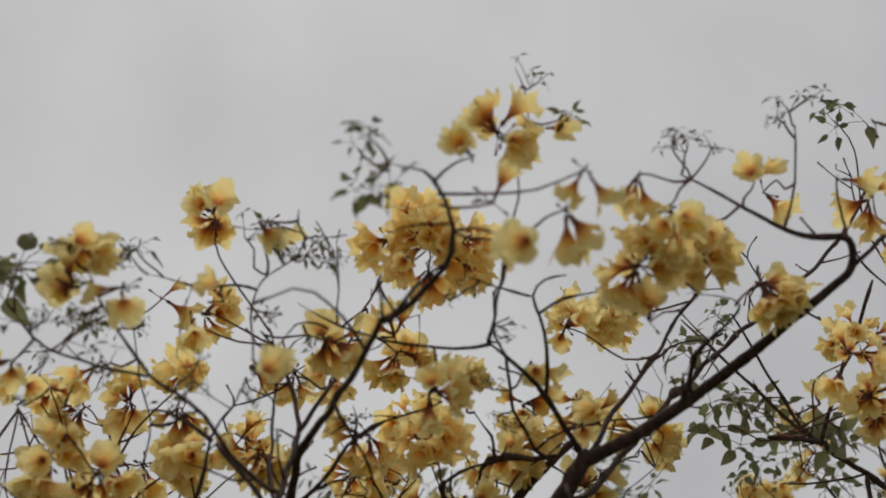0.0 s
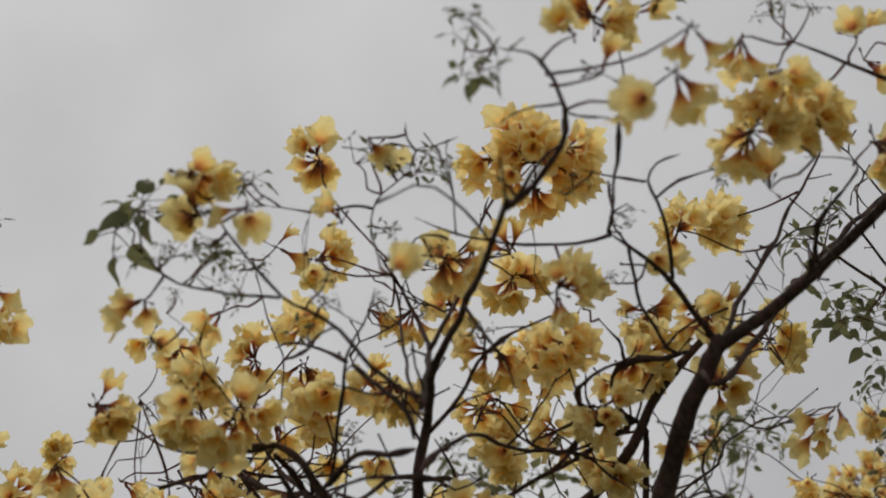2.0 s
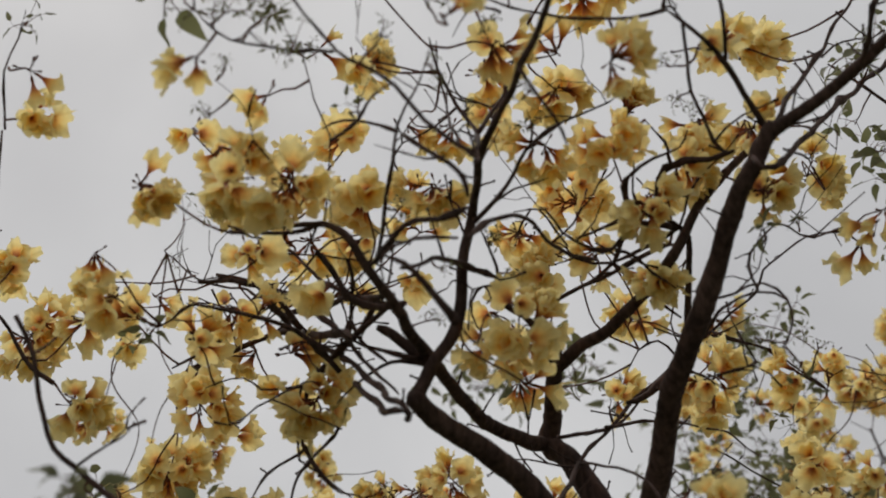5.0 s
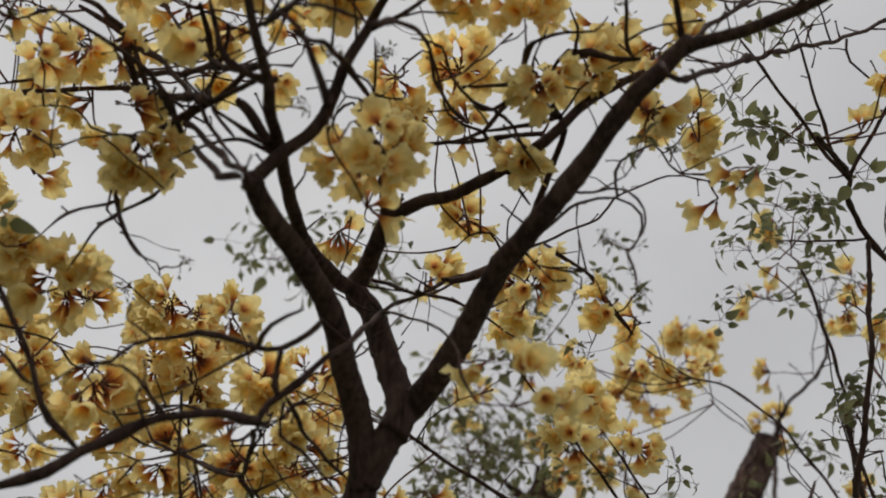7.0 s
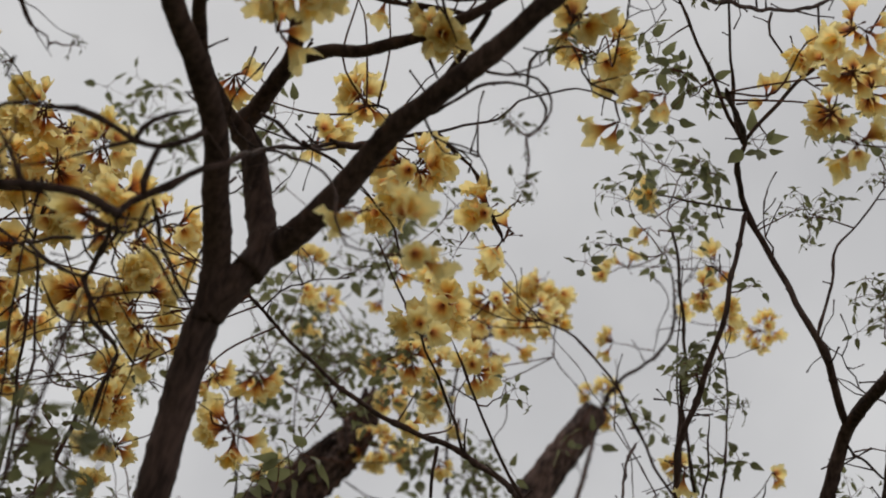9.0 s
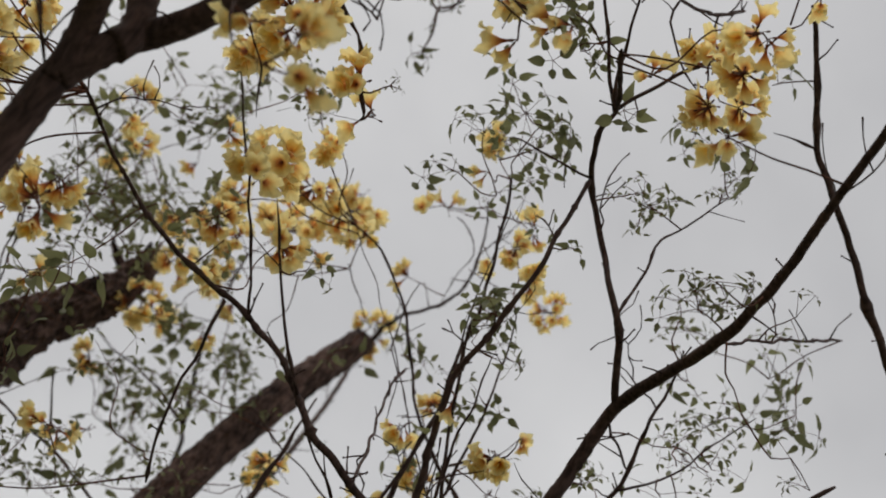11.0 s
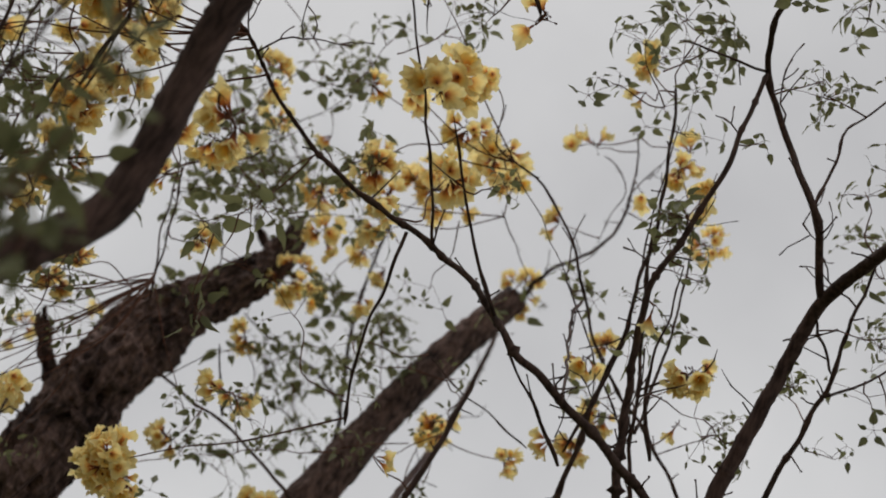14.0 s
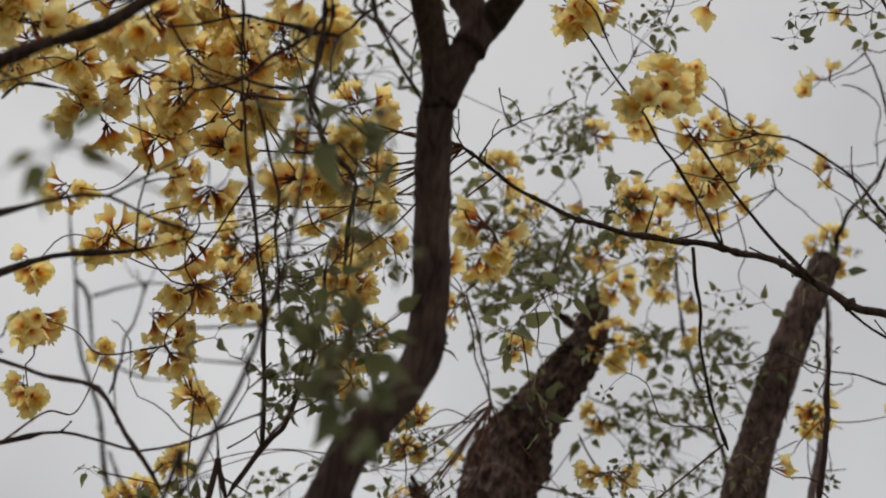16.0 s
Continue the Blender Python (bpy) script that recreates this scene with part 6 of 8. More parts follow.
flowering_twig(MAIN, (0.657, 2.324, 3.708), (0.752, 2.185, 3.684), 0.012, 3, 0.82)
flowering_twig(MAIN, (0.658, 2.994, 3.699), (0.642, 3.100, 3.788), 0.014, 7, 0.82, False)
flowering_twig(MAIN, (0.667, 3.699, 3.532), (0.453, 3.647, 3.860), 0.020, 7, 0.82, False)
flowering_twig(MAIN, (0.668, 3.738, 3.441), (0.594, 3.780, 3.461), 0.018, 7, 0.82, False)
flowering_twig(MAIN, (0.693, 3.695, 3.538), (0.567, 3.562, 3.898), 0.070, 26, 0.82, False)
flowering_twig(MAIN, (0.708, 3.054, 3.612), (0.740, 3.118, 3.662), 0.029, 12, 0.82, False)
flowering_twig(MAIN, (0.711, 2.351, 3.932), (0.667, 2.320, 3.933), 0.024, 11, 0.82)
flowering_twig(MAIN, (0.748, 3.716, 3.483), (0.825, 3.684, 3.416), 0.052, 22, 0.82, False)
flowering_twig(MAIN, (0.833, 3.152, 3.643), (0.905, 3.145, 3.585), 0.017, 7, 0.82, False)
flowering_twig(MAIN, (0.907, 3.917, 3.651), (0.863, 4.064, 3.563), 0.053, 18, 0.82, False)
flowering_twig(MAIN, (0.964, 3.958, 3.698), (0.747, 4.098, 3.834), 0.043, 15, 0.82, False)
flowering_twig(MAIN, (1.009, 3.017, 3.646), (0.911, 3.053, 3.709), 0.037, 8, 0.82, False)
flowering_twig(MAIN, (1.028, 2.388, 3.883), (0.905, 2.280, 3.818), 0.012, 3, 0.82)
flowering_twig(MAIN, (1.028, 2.388, 3.883), (0.972, 2.376, 3.808), 0.024, 11, 0.82)
flowering_twig(MAIN, (1.035, 3.208, 3.503), (1.112, 3.105, 3.453), 0.012, 2, 0.82, False)
flowering_twig(MAIN, (1.047, 2.523, 3.715), (0.920, 2.431, 3.724), 0.024, 11, 0.82)
flowering_twig(MAIN, (1.047, 2.523, 3.715), (0.948, 2.518, 3.655), 0.012, 1, 0.82)
flowering_twig(MAIN, (1.047, 2.523, 3.715), (1.035, 2.512, 3.792), 0.026, 11, 0.82)
flowering_twig(MAIN, (1.049, 3.697, 3.409), (1.033, 3.676, 3.398), 0.018, 7, 0.82, False)
flowering_twig(MAIN, (1.053, 3.215, 3.511), (1.130, 3.098, 3.476), 0.012, 2, 0.82, False)
flowering_twig(MAIN, (1.068, 3.260, 3.716), (1.143, 3.530, 3.875), 0.060, 22, 0.82, False)
flowering_twig(MAIN, (1.095, 3.258, 3.534), (1.134, 3.293, 3.518), 0.012, 2, 0.82, False)
flowering_twig(MAIN, (1.122, 2.423, 3.847), (1.082, 2.532, 3.847), 0.028, 11, 0.82)
flowering_twig(MAIN, (1.124, 2.558, 3.710), (1.179, 2.574, 3.768), 0.045, 18, 0.82)
flowering_twig(MAIN, (1.176, 3.065, 4.004), (0.977, 3.255, 4.045), 0.074, 27, 0.82, False)
flowering_twig(MAIN, (1.230, 2.410, 3.888), (1.251, 2.645, 4.026), 0.012, 2, 0.82, False)
flowering_twig(MAIN, (1.336, 2.479, 3.806), (1.347, 2.496, 3.952), 0.012, 1, 0.82)
flowering_twig(MAIN, (1.395, 2.489, 3.805), (1.478, 2.641, 4.007), 0.016, 7, 0.82, False)
flowering_twig(MAIN, (1.770, 3.491, 4.136), (1.860, 3.385, 4.096), 0.024, 12, 0.70, False)
flowering_twig(SAPLING, (1.422, 3.325, 3.773), (1.617, 3.182, 3.764), 0.036, 12, 0.70, False)
flowering_twig(SAPLING, (1.514, 3.449, 3.890), (1.551, 3.374, 3.880), 0.012, 3, 0.70, False)
flowering_twig(SAPLING, (1.589, 4.930, 3.956), (1.382, 5.003, 3.637), 0.059, 15, 0.70, False)
flowering_twig(SAPLING, (1.668, 3.354, 4.060), (1.678, 3.317, 4.033), 0.085, 22, 0.70, False)
flowering_twig(SAPLING, (1.738, 4.813, 3.888), (1.104, 4.699, 4.144), 0.074, 22, 0.70, False)
flowering_twig(SAPLING, (1.738, 4.813, 3.888), (1.589, 4.930, 3.956), 0.059, 15, 0.70, False)
flowering_twig(SAPLING, (1.789, 2.843, 3.567), (1.518, 2.952, 3.481), 0.016, 6, 0.70, False)
flowering_twig(SAPLING, (1.815, 4.188, 4.003), (1.882, 4.462, 4.186), 0.018, 3, 0.70, False)
flowering_twig(SAPLING, (1.815, 4.188, 4.003), (1.894, 4.486, 4.352), 0.041, 10, 0.70, False)
flowering_twig(SAPLING, (2.216, 4.158, 3.228), (2.223, 4.159, 3.244), 0.045, 15, 0.70, False)
flowering_twig(SAPLING, (2.510, 4.778, 3.406), (2.606, 4.622, 3.634), 0.016, 3, 0.70, False)
flowering_twig(SHOOT, (-0.164, 4.468, 3.321), (-0.081, 4.484, 3.184), 0.043, 12, 0.82, False)
flowering_twig(SHOOT, (-0.261, 4.504, 3.225), (-0.164, 4.468, 3.321), 0.051, 15, 0.82, False)
flowering_twig(SHOOT, (-0.261, 4.504, 3.225), (-0.370, 4.440, 3.350), 0.051, 15, 0.82, False)
flowering_twig(SHOOT, (-0.347, 5.166, 2.923), (-0.307, 5.173, 2.702), 0.036, 12, 0.70, False)
flowering_twig(SHOOT, (0.034, 4.873, 3.097), (0.067, 4.657, 3.157), 0.031, 10, 0.82, False)
flowering_twig(SHOOT, (0.038, 4.858, 2.767), (-0.347, 5.166, 2.923), 0.046, 15, 0.70, False)
flowering_twig(SHOOT, (0.038, 4.858, 2.767), (0.148, 4.976, 2.687), 0.032, 12, 0.70, False)
flowering_twig(SHOOT, (0.084, 4.830, 2.949), (-0.158, 4.722, 2.988), 0.045, 12, 0.82, False)
flowering_twig(SHOOT, (0.084, 4.830, 2.949), (0.034, 4.873, 3.097), 0.043, 12, 0.82, False)
flowering_twig(SHOOT, (0.084, 4.830, 2.949), (0.038, 4.858, 2.767), 0.048, 15, 0.70, False)
flowering_twig(SHOOT, (0.091, 4.333, 3.359), (-0.008, 4.369, 3.340), 0.050, 15, 0.82, False)
flowering_twig(SHOOT, (0.091, 4.333, 3.359), (0.002, 4.201, 3.439), 0.054, 16, 0.82, False)
flowering_twig(SHOOT, (0.091, 4.333, 3.359), (0.078, 4.379, 3.512), 0.054, 16, 0.82, False)
flowering_twig(SHOOT, (0.114, 4.372, 3.287), (0.083, 4.410, 3.127), 0.036, 11, 0.82, False)
flowering_twig(SHOOT, (0.114, 4.372, 3.287), (0.091, 4.333, 3.359), 0.056, 17, 0.82, False)
flowering_twig(SHOOT, (0.303, 4.507, 3.147), (0.114, 4.372, 3.287), 0.057, 17, 0.82, False)
flowering_twig(SHOOT, (0.303, 4.507, 3.147), (0.485, 4.761, 3.053), 0.059, 21, 0.70, False)
flowering_twig(SHOOT, (0.420, 4.451, 3.219), (-0.261, 4.504, 3.225), 0.073, 22, 0.82, False)
flowering_twig(SHOOT, (0.420, 4.451, 3.219), (0.176, 4.509, 3.592), 0.063, 20, 0.82, False)
flowering_twig(SHOOT, (0.485, 4.761, 3.053), (0.084, 4.830, 2.949), 0.049, 18, 0.70, False)
flowering_twig(SHOOT, (0.485, 4.761, 3.053), (0.471, 4.651, 2.943), 0.050, 18, 0.70, False)
flowering_twig(SHOOT, (0.704, 4.452, 3.323), (0.303, 4.507, 3.147), 0.068, 21, 0.82, False)
flowering_twig(SHOOT, (0.704, 4.452, 3.323), (0.420, 4.451, 3.219), 0.082, 27, 0.82, False)
flowering_twig(SHOOT, (0.704, 4.452, 3.323), (0.443, 4.728, 3.555), 0.062, 20, 0.82, False)
flowering_twig(SHOOT, (0.996, 3.982, 3.248), (1.042, 3.894, 3.162), 0.025, 7, 0.82, False)
flowering_twig(SHOOT, (1.045, 4.019, 3.229), (1.092, 3.988, 3.294), 0.044, 12, 0.82, False)
flowering_twig(SHOOT, (1.210, 4.368, 3.115), (1.241, 4.410, 3.138), 0.016, 3, 0.70, False)
flowering_twig(SHOOT, (1.266, 4.342, 3.104), (1.426, 4.524, 3.444), 0.040, 11, 0.82, False)
flowering_twig(SHOOT, (1.498, 4.548, 2.661), (1.229, 5.275, 2.443), 0.100, 70, 0.66, False)
flowering_twig(SHOOT, (1.791, 4.873, 3.913), (1.752, 4.978, 3.997), 0.061, 15, 0.82, False)
flowering_twig(SHOOT, (2.184, 4.625, 3.376), (2.174, 4.633, 3.357), 0.016, 8, 0.70, False)
flowering_twig(STUMP_B, (2.252, 5.001, 4.539), (2.324, 4.746, 4.390), 0.036, 7, 0.82, False)
flowering_twig(STUMP_B, (2.266, 5.016, 4.539), (2.098, 5.166, 4.402), 0.017, 3, 0.82, False)
flowering_twig(STUMP_B, (2.319, 5.076, 4.541), (2.207, 5.183, 4.507), 0.012, 2, 0.82, False)
flowering_twig(STUMP_B, (2.437, 5.212, 4.545), (2.490, 5.197, 4.511), 0.019, 3, 0.82, False)
flowering_twig(STUMP_B, (2.545, 5.383, 4.534), (2.904, 5.217, 4.562), 0.059, 18, 0.70, False)
flowering_twig(STUMP_B, (2.793, 6.269, 4.495), (2.836, 6.383, 4.606), 0.125, 26, 0.70, False)
flowering_twig(BUSH, (1.365, 6.445, 4.352), (1.384, 6.442, 4.350), 0.163, 12, 0.82, False)
flowering_twig(BUSH, (1.697, 6.102, 3.141), (1.768, 5.879, 3.136), 0.062, 3, 0.70, False)
flowering_twig(BUSH, (1.982, 6.693, 3.558), (1.850, 6.687, 3.677), 0.076, 12, 0.70, False)
flowering_twig(BUSH, (2.060, 6.036, 2.957), (2.008, 6.015, 2.864), 0.053, 9, 0.70, False)
flowering_twig(MAIN, (0.306, 2.483, 3.858), (0.231, 2.466, 3.844), 0.018, 1, 0.82)
flowering_twig(MAIN, (0.540, 2.203, 3.750), (0.608, 2.208, 3.805), 0.033, 2, 0.82)
flowering_twig(MAIN, (0.707, 2.750, 3.632), (0.751, 2.748, 3.687), 0.038, 2, 0.82)
flowering_twig(MAIN, (0.729, 2.362, 3.998), (0.763, 2.398, 3.998), 0.027, 2, 0.82)
flowering_twig(MAIN, (1.128, 2.426, 3.845), (1.154, 2.416, 3.892), 0.030, 2, 0.82)
flowering_twig(SAPLING, (1.453, 2.279, 3.916), (1.379, 2.350, 3.986), 0.036, 2, 0.70)
flowering_twig(SAPLING, (1.742, 3.244, 4.146), (1.644, 3.011, 4.135), 0.048, 2, 0.70)
flowering_twig(SAPLING, (1.839, 3.951, 3.156), (1.836, 3.911, 3.129), 0.030, 1, 0.70)
flowering_twig(SAPLING, (2.420, 4.913, 3.408), (2.469, 4.982, 3.292), 0.083, 14, 0.70, False)
flowering_twig(SAPLING, (2.625, 4.764, 3.347), (2.675, 4.739, 3.465), 0.037, 1, 0.70, False)
flowering_twig(SHOOT, (1.692, 5.640, 2.825), (1.498, 5.477, 2.909), 0.052, 9, 0.70)
flowering_twig(SHOOT, (1.982, 4.967, 2.789), (1.805, 4.926, 2.787), 0.048, 2, 0.70)
flowering_twig(SHOOT, (2.240, 5.432, 3.229), (2.530, 5.473, 3.323), 0.060, 8, 0.70, False)
flowering_twig(SHOOT, (2.508, 5.390, 4.352), (2.412, 5.553, 4.401), 0.059, 6, 0.82, False)
flowering_twig(STUMP_A, (1.056, 7.300, 3.249), (1.164, 7.377, 3.370), 0.062, 9, 0.70, False)
flowering_twig(STUMP_A, (1.115, 7.744, 3.122), (1.232, 7.782, 2.921), 0.044, 3, 0.70, False)
flowering_twig(STUMP_A, (1.231, 7.936, 3.123), (1.311, 7.954, 3.090), 0.057, 8, 0.70, False)
flowering_twig(STUMP_A, (1.255, 7.368, 3.678), (1.456, 7.522, 3.737), 0.036, 3, 0.70, False)
flowering_twig(STUMP_B, (2.094, 6.226, 4.108), (1.985, 6.262, 4.143), 0.070, 6, 0.82, False)
flowering_twig(STUMP_B, (2.259, 6.340, 3.925), (2.094, 6.226, 4.108), 0.061, 6, 0.82, False)
leafy_twig(SAPLING, (2.608, 3.824, 3.486), (2.583, 3.850, 3.502), 0.120, 10, 0.042)
leafy_twig(SAPLING, (2.575, 3.886, 3.405), (2.646, 3.907, 3.375), 0.100, 8, 0.042)
leafy_twig(SAPLING, (2.616, 3.799, 3.523), (2.678, 3.798, 3.508), 0.120, 9, 0.042)
leafy_twig(SAPLING, (2.397, 3.788, 3.648), (2.515, 3.860, 3.724), 0.100, 8, 0.042)
leafy_twig(SAPLING, (2.595, 3.861, 3.432), (2.699, 3.883, 3.372), 0.080, 6, 0.042)
leafy_twig(SAPLING, (2.522, 3.989, 3.284), (2.634, 4.247, 3.464), 0.080, 7, 0.042)
leafy_twig(SAPLING, (2.538, 4.031, 3.216), (2.732, 4.070, 3.270), 0.090, 6, 0.042)
leafy_twig(BUSH, (1.161, 5.771, 3.210), (0.928, 5.955, 2.581), 0.160, 16, 0.042)
leafy_twig(BUSH, (1.161, 5.771, 3.210), (0.757, 5.983, 2.643), 0.140, 14, 0.042)
leafy_twig(BUSH, (1.161, 5.771, 3.210), (1.096, 6.029, 2.557), 0.140, 14, 0.042)
leafy_twig(BUSH, (1.232, 5.985, 3.258), (0.962, 6.049, 3.006), 0.140, 14, 0.042)
leafy_twig(BUSH, (1.232, 5.985, 3.258), (0.647, 6.177, 2.997), 0.100, 9, 0.042)
leafy_twig(BUSH, (1.161, 5.771, 3.210), (0.507, 6.142, 2.873), 0.160, 16, 0.042)
leafy_twig(BUSH, (1.161, 5.771, 3.210), (0.435, 6.203, 2.805), 0.120, 10, 0.042)
leafy_twig(BUSH, (1.676, 6.157, 3.083), (1.490, 5.945, 2.618), 0.140, 12, 0.042)
leafy_twig(BUSH, (1.161, 5.771, 3.210), (1.431, 5.574, 2.813), 0.100, 8, 0.042)
leafy_twig(SAPLING, (1.767, 4.133, 3.871), (1.591, 4.089, 3.966), 0.120, 12, 0.050)
leafy_twig(SAPLING, (1.767, 4.133, 3.871), (1.597, 4.177, 3.836), 0.090, 9, 0.050)
leafy_twig(BUSH, (1.023, 5.797, 3.636), (1.037, 5.778, 3.653), 0.030, 11, 0.013)
leafy_twig(MAIN, (-0.021, 3.375, 3.077), (0.019, 3.359, 3.089), 0.030, 11, 0.013)
leafy_twig(MAIN, (-0.032, 2.763, 3.785), (-0.021, 2.762, 3.787), 0.030, 11, 0.013)
leafy_twig(MAIN, (-0.032, 2.763, 3.785), (-0.055, 2.763, 3.786), 0.030, 11, 0.013)
leafy_twig(MAIN, (-0.034, 2.445, 3.661), (-0.062, 2.457, 3.643), 0.030, 11, 0.013)
leafy_twig(MAIN, (-0.034, 2.445, 3.661), (-0.063, 2.457, 3.645), 0.030, 11, 0.013)
leafy_twig(MAIN, (-0.048, 2.422, 3.695), (-0.081, 2.424, 3.695), 0.030, 11, 0.013)
leafy_twig(MAIN, (-0.056, 2.410, 3.712), (-0.000, 2.405, 3.720), 0.030, 11, 0.013)
leafy_twig(MAIN, (-0.078, 3.582, 3.140), (-0.093, 3.594, 3.126), 0.030, 11, 0.013)
leafy_twig(MAIN, (-0.159, 2.668, 3.612), (-0.207, 2.687, 3.585), 0.030, 11, 0.013)
leafy_twig(MAIN, (-0.172, 2.513, 3.650), (-0.141, 2.503, 3.665), 0.030, 11, 0.013)
leafy_twig(MAIN, (-0.187, 2.651, 3.638), (-0.168, 2.641, 3.652), 0.030, 11, 0.013)
leafy_twig(MAIN, (-0.210, 3.470, 3.898), (-0.289, 3.459, 3.917), 0.030, 11, 0.013)
leafy_twig(MAIN, (-0.568, 4.056, 4.192), (-0.574, 4.057, 4.192), 0.030, 11, 0.013)
leafy_twig(MAIN, (0.050, 2.567, 3.788), (-0.002, 2.541, 3.836), 0.030, 11, 0.013)
leafy_twig(MAIN, (0.087, 2.528, 3.529), (0.133, 2.497, 3.574), 0.030, 11, 0.013)
leafy_twig(MAIN, (0.100, 2.826, 3.432), (0.123, 2.832, 3.422), 0.030, 11, 0.013)
leafy_twig(MAIN, (0.105, 2.535, 3.515), (0.123, 2.520, 3.537), 0.030, 11, 0.013)
leafy_twig(MAIN, (0.115, 3.053, 3.296), (0.159, 3.042, 3.299), 0.030, 11, 0.013)
leafy_twig(MAIN, (0.176, 2.889, 3.339), (0.195, 2.901, 3.320), 0.030, 11, 0.013)
leafy_twig(MAIN, (0.201, 2.569, 3.554), (0.215, 2.573, 3.547), 0.030, 11, 0.013)
leafy_twig(MAIN, (0.218, 2.565, 3.719), (0.242, 2.569, 3.709), 0.030, 11, 0.013)
leafy_twig(MAIN, (0.271, 2.930, 3.728), (0.289, 2.930, 3.726), 0.030, 11, 0.013)
leafy_twig(MAIN, (0.276, 2.561, 3.809), (0.253, 2.538, 3.844), 0.030, 11, 0.013)
leafy_twig(MAIN, (0.276, 2.561, 3.809), (0.261, 2.545, 3.836), 0.030, 11, 0.013)
leafy_twig(MAIN, (0.289, 3.032, 3.465), (0.315, 3.028, 3.462), 0.030, 11, 0.013)
leafy_twig(MAIN, (0.293, 2.552, 3.815), (0.282, 2.546, 3.824), 0.030, 11, 0.013)
leafy_twig(MAIN, (0.310, 2.617, 3.710), (0.319, 2.631, 3.687), 0.030, 11, 0.013)
leafy_twig(MAIN, (0.312, 3.135, 3.448), (0.336, 3.135, 3.447), 0.030, 11, 0.013)
leafy_twig(MAIN, (0.355, 2.469, 3.810), (0.365, 2.487, 3.782), 0.030, 11, 0.013)
leafy_twig(MAIN, (0.389, 2.607, 3.499), (0.378, 2.612, 3.493), 0.030, 11, 0.013)
leafy_twig(MAIN, (0.408, 2.886, 3.630), (0.395, 2.887, 3.629), 0.030, 11, 0.013)
leafy_twig(MAIN, (0.642, 2.545, 3.764), (0.602, 2.562, 3.739), 0.030, 11, 0.013)
leafy_twig(MAIN, (0.661, 2.560, 3.679), (0.680, 2.563, 3.673), 0.030, 11, 0.013)
leafy_twig(MAIN, (0.706, 2.750, 3.632), (0.673, 2.751, 3.634), 0.030, 11, 0.013)
leafy_twig(MAIN, (0.722, 2.811, 3.620), (0.692, 2.819, 3.608), 0.030, 11, 0.013)
leafy_twig(MAIN, (0.744, 2.873, 3.609), (0.743, 2.870, 3.614), 0.030, 11, 0.013)
leafy_twig(MAIN, (0.844, 3.055, 3.172), (0.804, 3.059, 3.179), 0.030, 11, 0.013)
leafy_twig(MAIN, (0.875, 2.574, 3.753), (0.876, 2.586, 3.734), 0.030, 11, 0.013)
leafy_twig(MAIN, (0.965, 3.166, 3.487), (0.966, 3.155, 3.504), 0.030, 11, 0.013)
leafy_twig(MAIN, (1.028, 2.388, 3.883), (0.994, 2.353, 3.943), 0.030, 11, 0.013)
leafy_twig(MAIN, (1.028, 2.388, 3.883), (1.067, 2.355, 3.932), 0.030, 11, 0.013)
leafy_twig(MAIN, (1.054, 3.696, 3.411), (1.093, 3.657, 3.461), 0.030, 11, 0.013)
leafy_twig(MAIN, (1.231, 2.367, 3.961), (1.198, 2.350, 3.992), 0.030, 11, 0.013)
leafy_twig(SAPLING, (1.825, 3.741, 3.800), (1.889, 3.664, 3.870), 0.030, 11, 0.013)
leafy_twig(SAPLING, (2.049, 4.333, 3.427), (2.050, 4.334, 3.426), 0.030, 11, 0.013)
leafy_twig(SAPLING, (2.217, 4.359, 3.643), (2.257, 4.336, 3.647), 0.030, 11, 0.013)
leafy_twig(STUMP_B, (2.266, 5.016, 4.539), (2.263, 5.014, 4.543), 0.030, 11, 0.013)
leafy_twig(STUMP_B, (2.775, 6.208, 4.502), (2.869, 6.181, 4.472), 0.030, 11, 0.013)
leafy_twig(BUSH, (0.366, 5.963, 4.652), (0.314, 5.845, 4.561), 0.167, 11, 0.070)
leafy_twig(BUSH, (0.538, 5.983, 4.656), (0.366, 5.963, 4.652), 0.265, 22, 0.070)
leafy_twig(BUSH, (0.791, 5.738, 4.584), (0.538, 5.983, 4.656), 0.167, 16, 0.070)
leafy_twig(BUSH, (0.996, 5.613, 3.545), (1.090, 5.422, 3.575), 0.122, 6, 0.031)
leafy_twig(BUSH, (1.062, 5.834, 3.561), (1.140, 5.945, 3.666), 0.076, 7, 0.068)
leafy_twig(BUSH, (1.090, 5.422, 3.575), (0.847, 5.161, 3.643), 0.128, 7, 0.052)
leafy_twig(BUSH, (1.090, 5.422, 3.575), (1.163, 5.283, 3.693), 0.104, 4, 0.034)
leafy_twig(BUSH, (1.090, 5.422, 3.575), (1.322, 5.335, 3.496), 0.102, 7, 0.040)
leafy_twig(BUSH, (1.190, 5.852, 4.190), (1.225, 5.759, 4.415), 0.102, 6, 0.060)
leafy_twig(BUSH, (1.207, 5.806, 4.302), (1.344, 5.553, 4.235), 0.120, 7, 0.055)
leafy_twig(BUSH, (1.225, 5.759, 4.415), (0.791, 5.738, 4.584), 0.167, 9, 0.070)
leafy_twig(BUSH, (1.246, 5.762, 3.816), (1.138, 5.831, 3.779), 0.101, 7, 0.039)
leafy_twig(BUSH, (1.277, 6.013, 3.985), (1.067, 5.959, 4.138), 0.167, 11, 0.060)
leafy_twig(BUSH, (1.277, 6.013, 3.985), (1.310, 5.850, 3.928), 0.074, 7, 0.051)
leafy_twig(BUSH, (1.277, 6.013, 3.985), (1.323, 6.055, 4.005), 0.306, 25, 0.060)
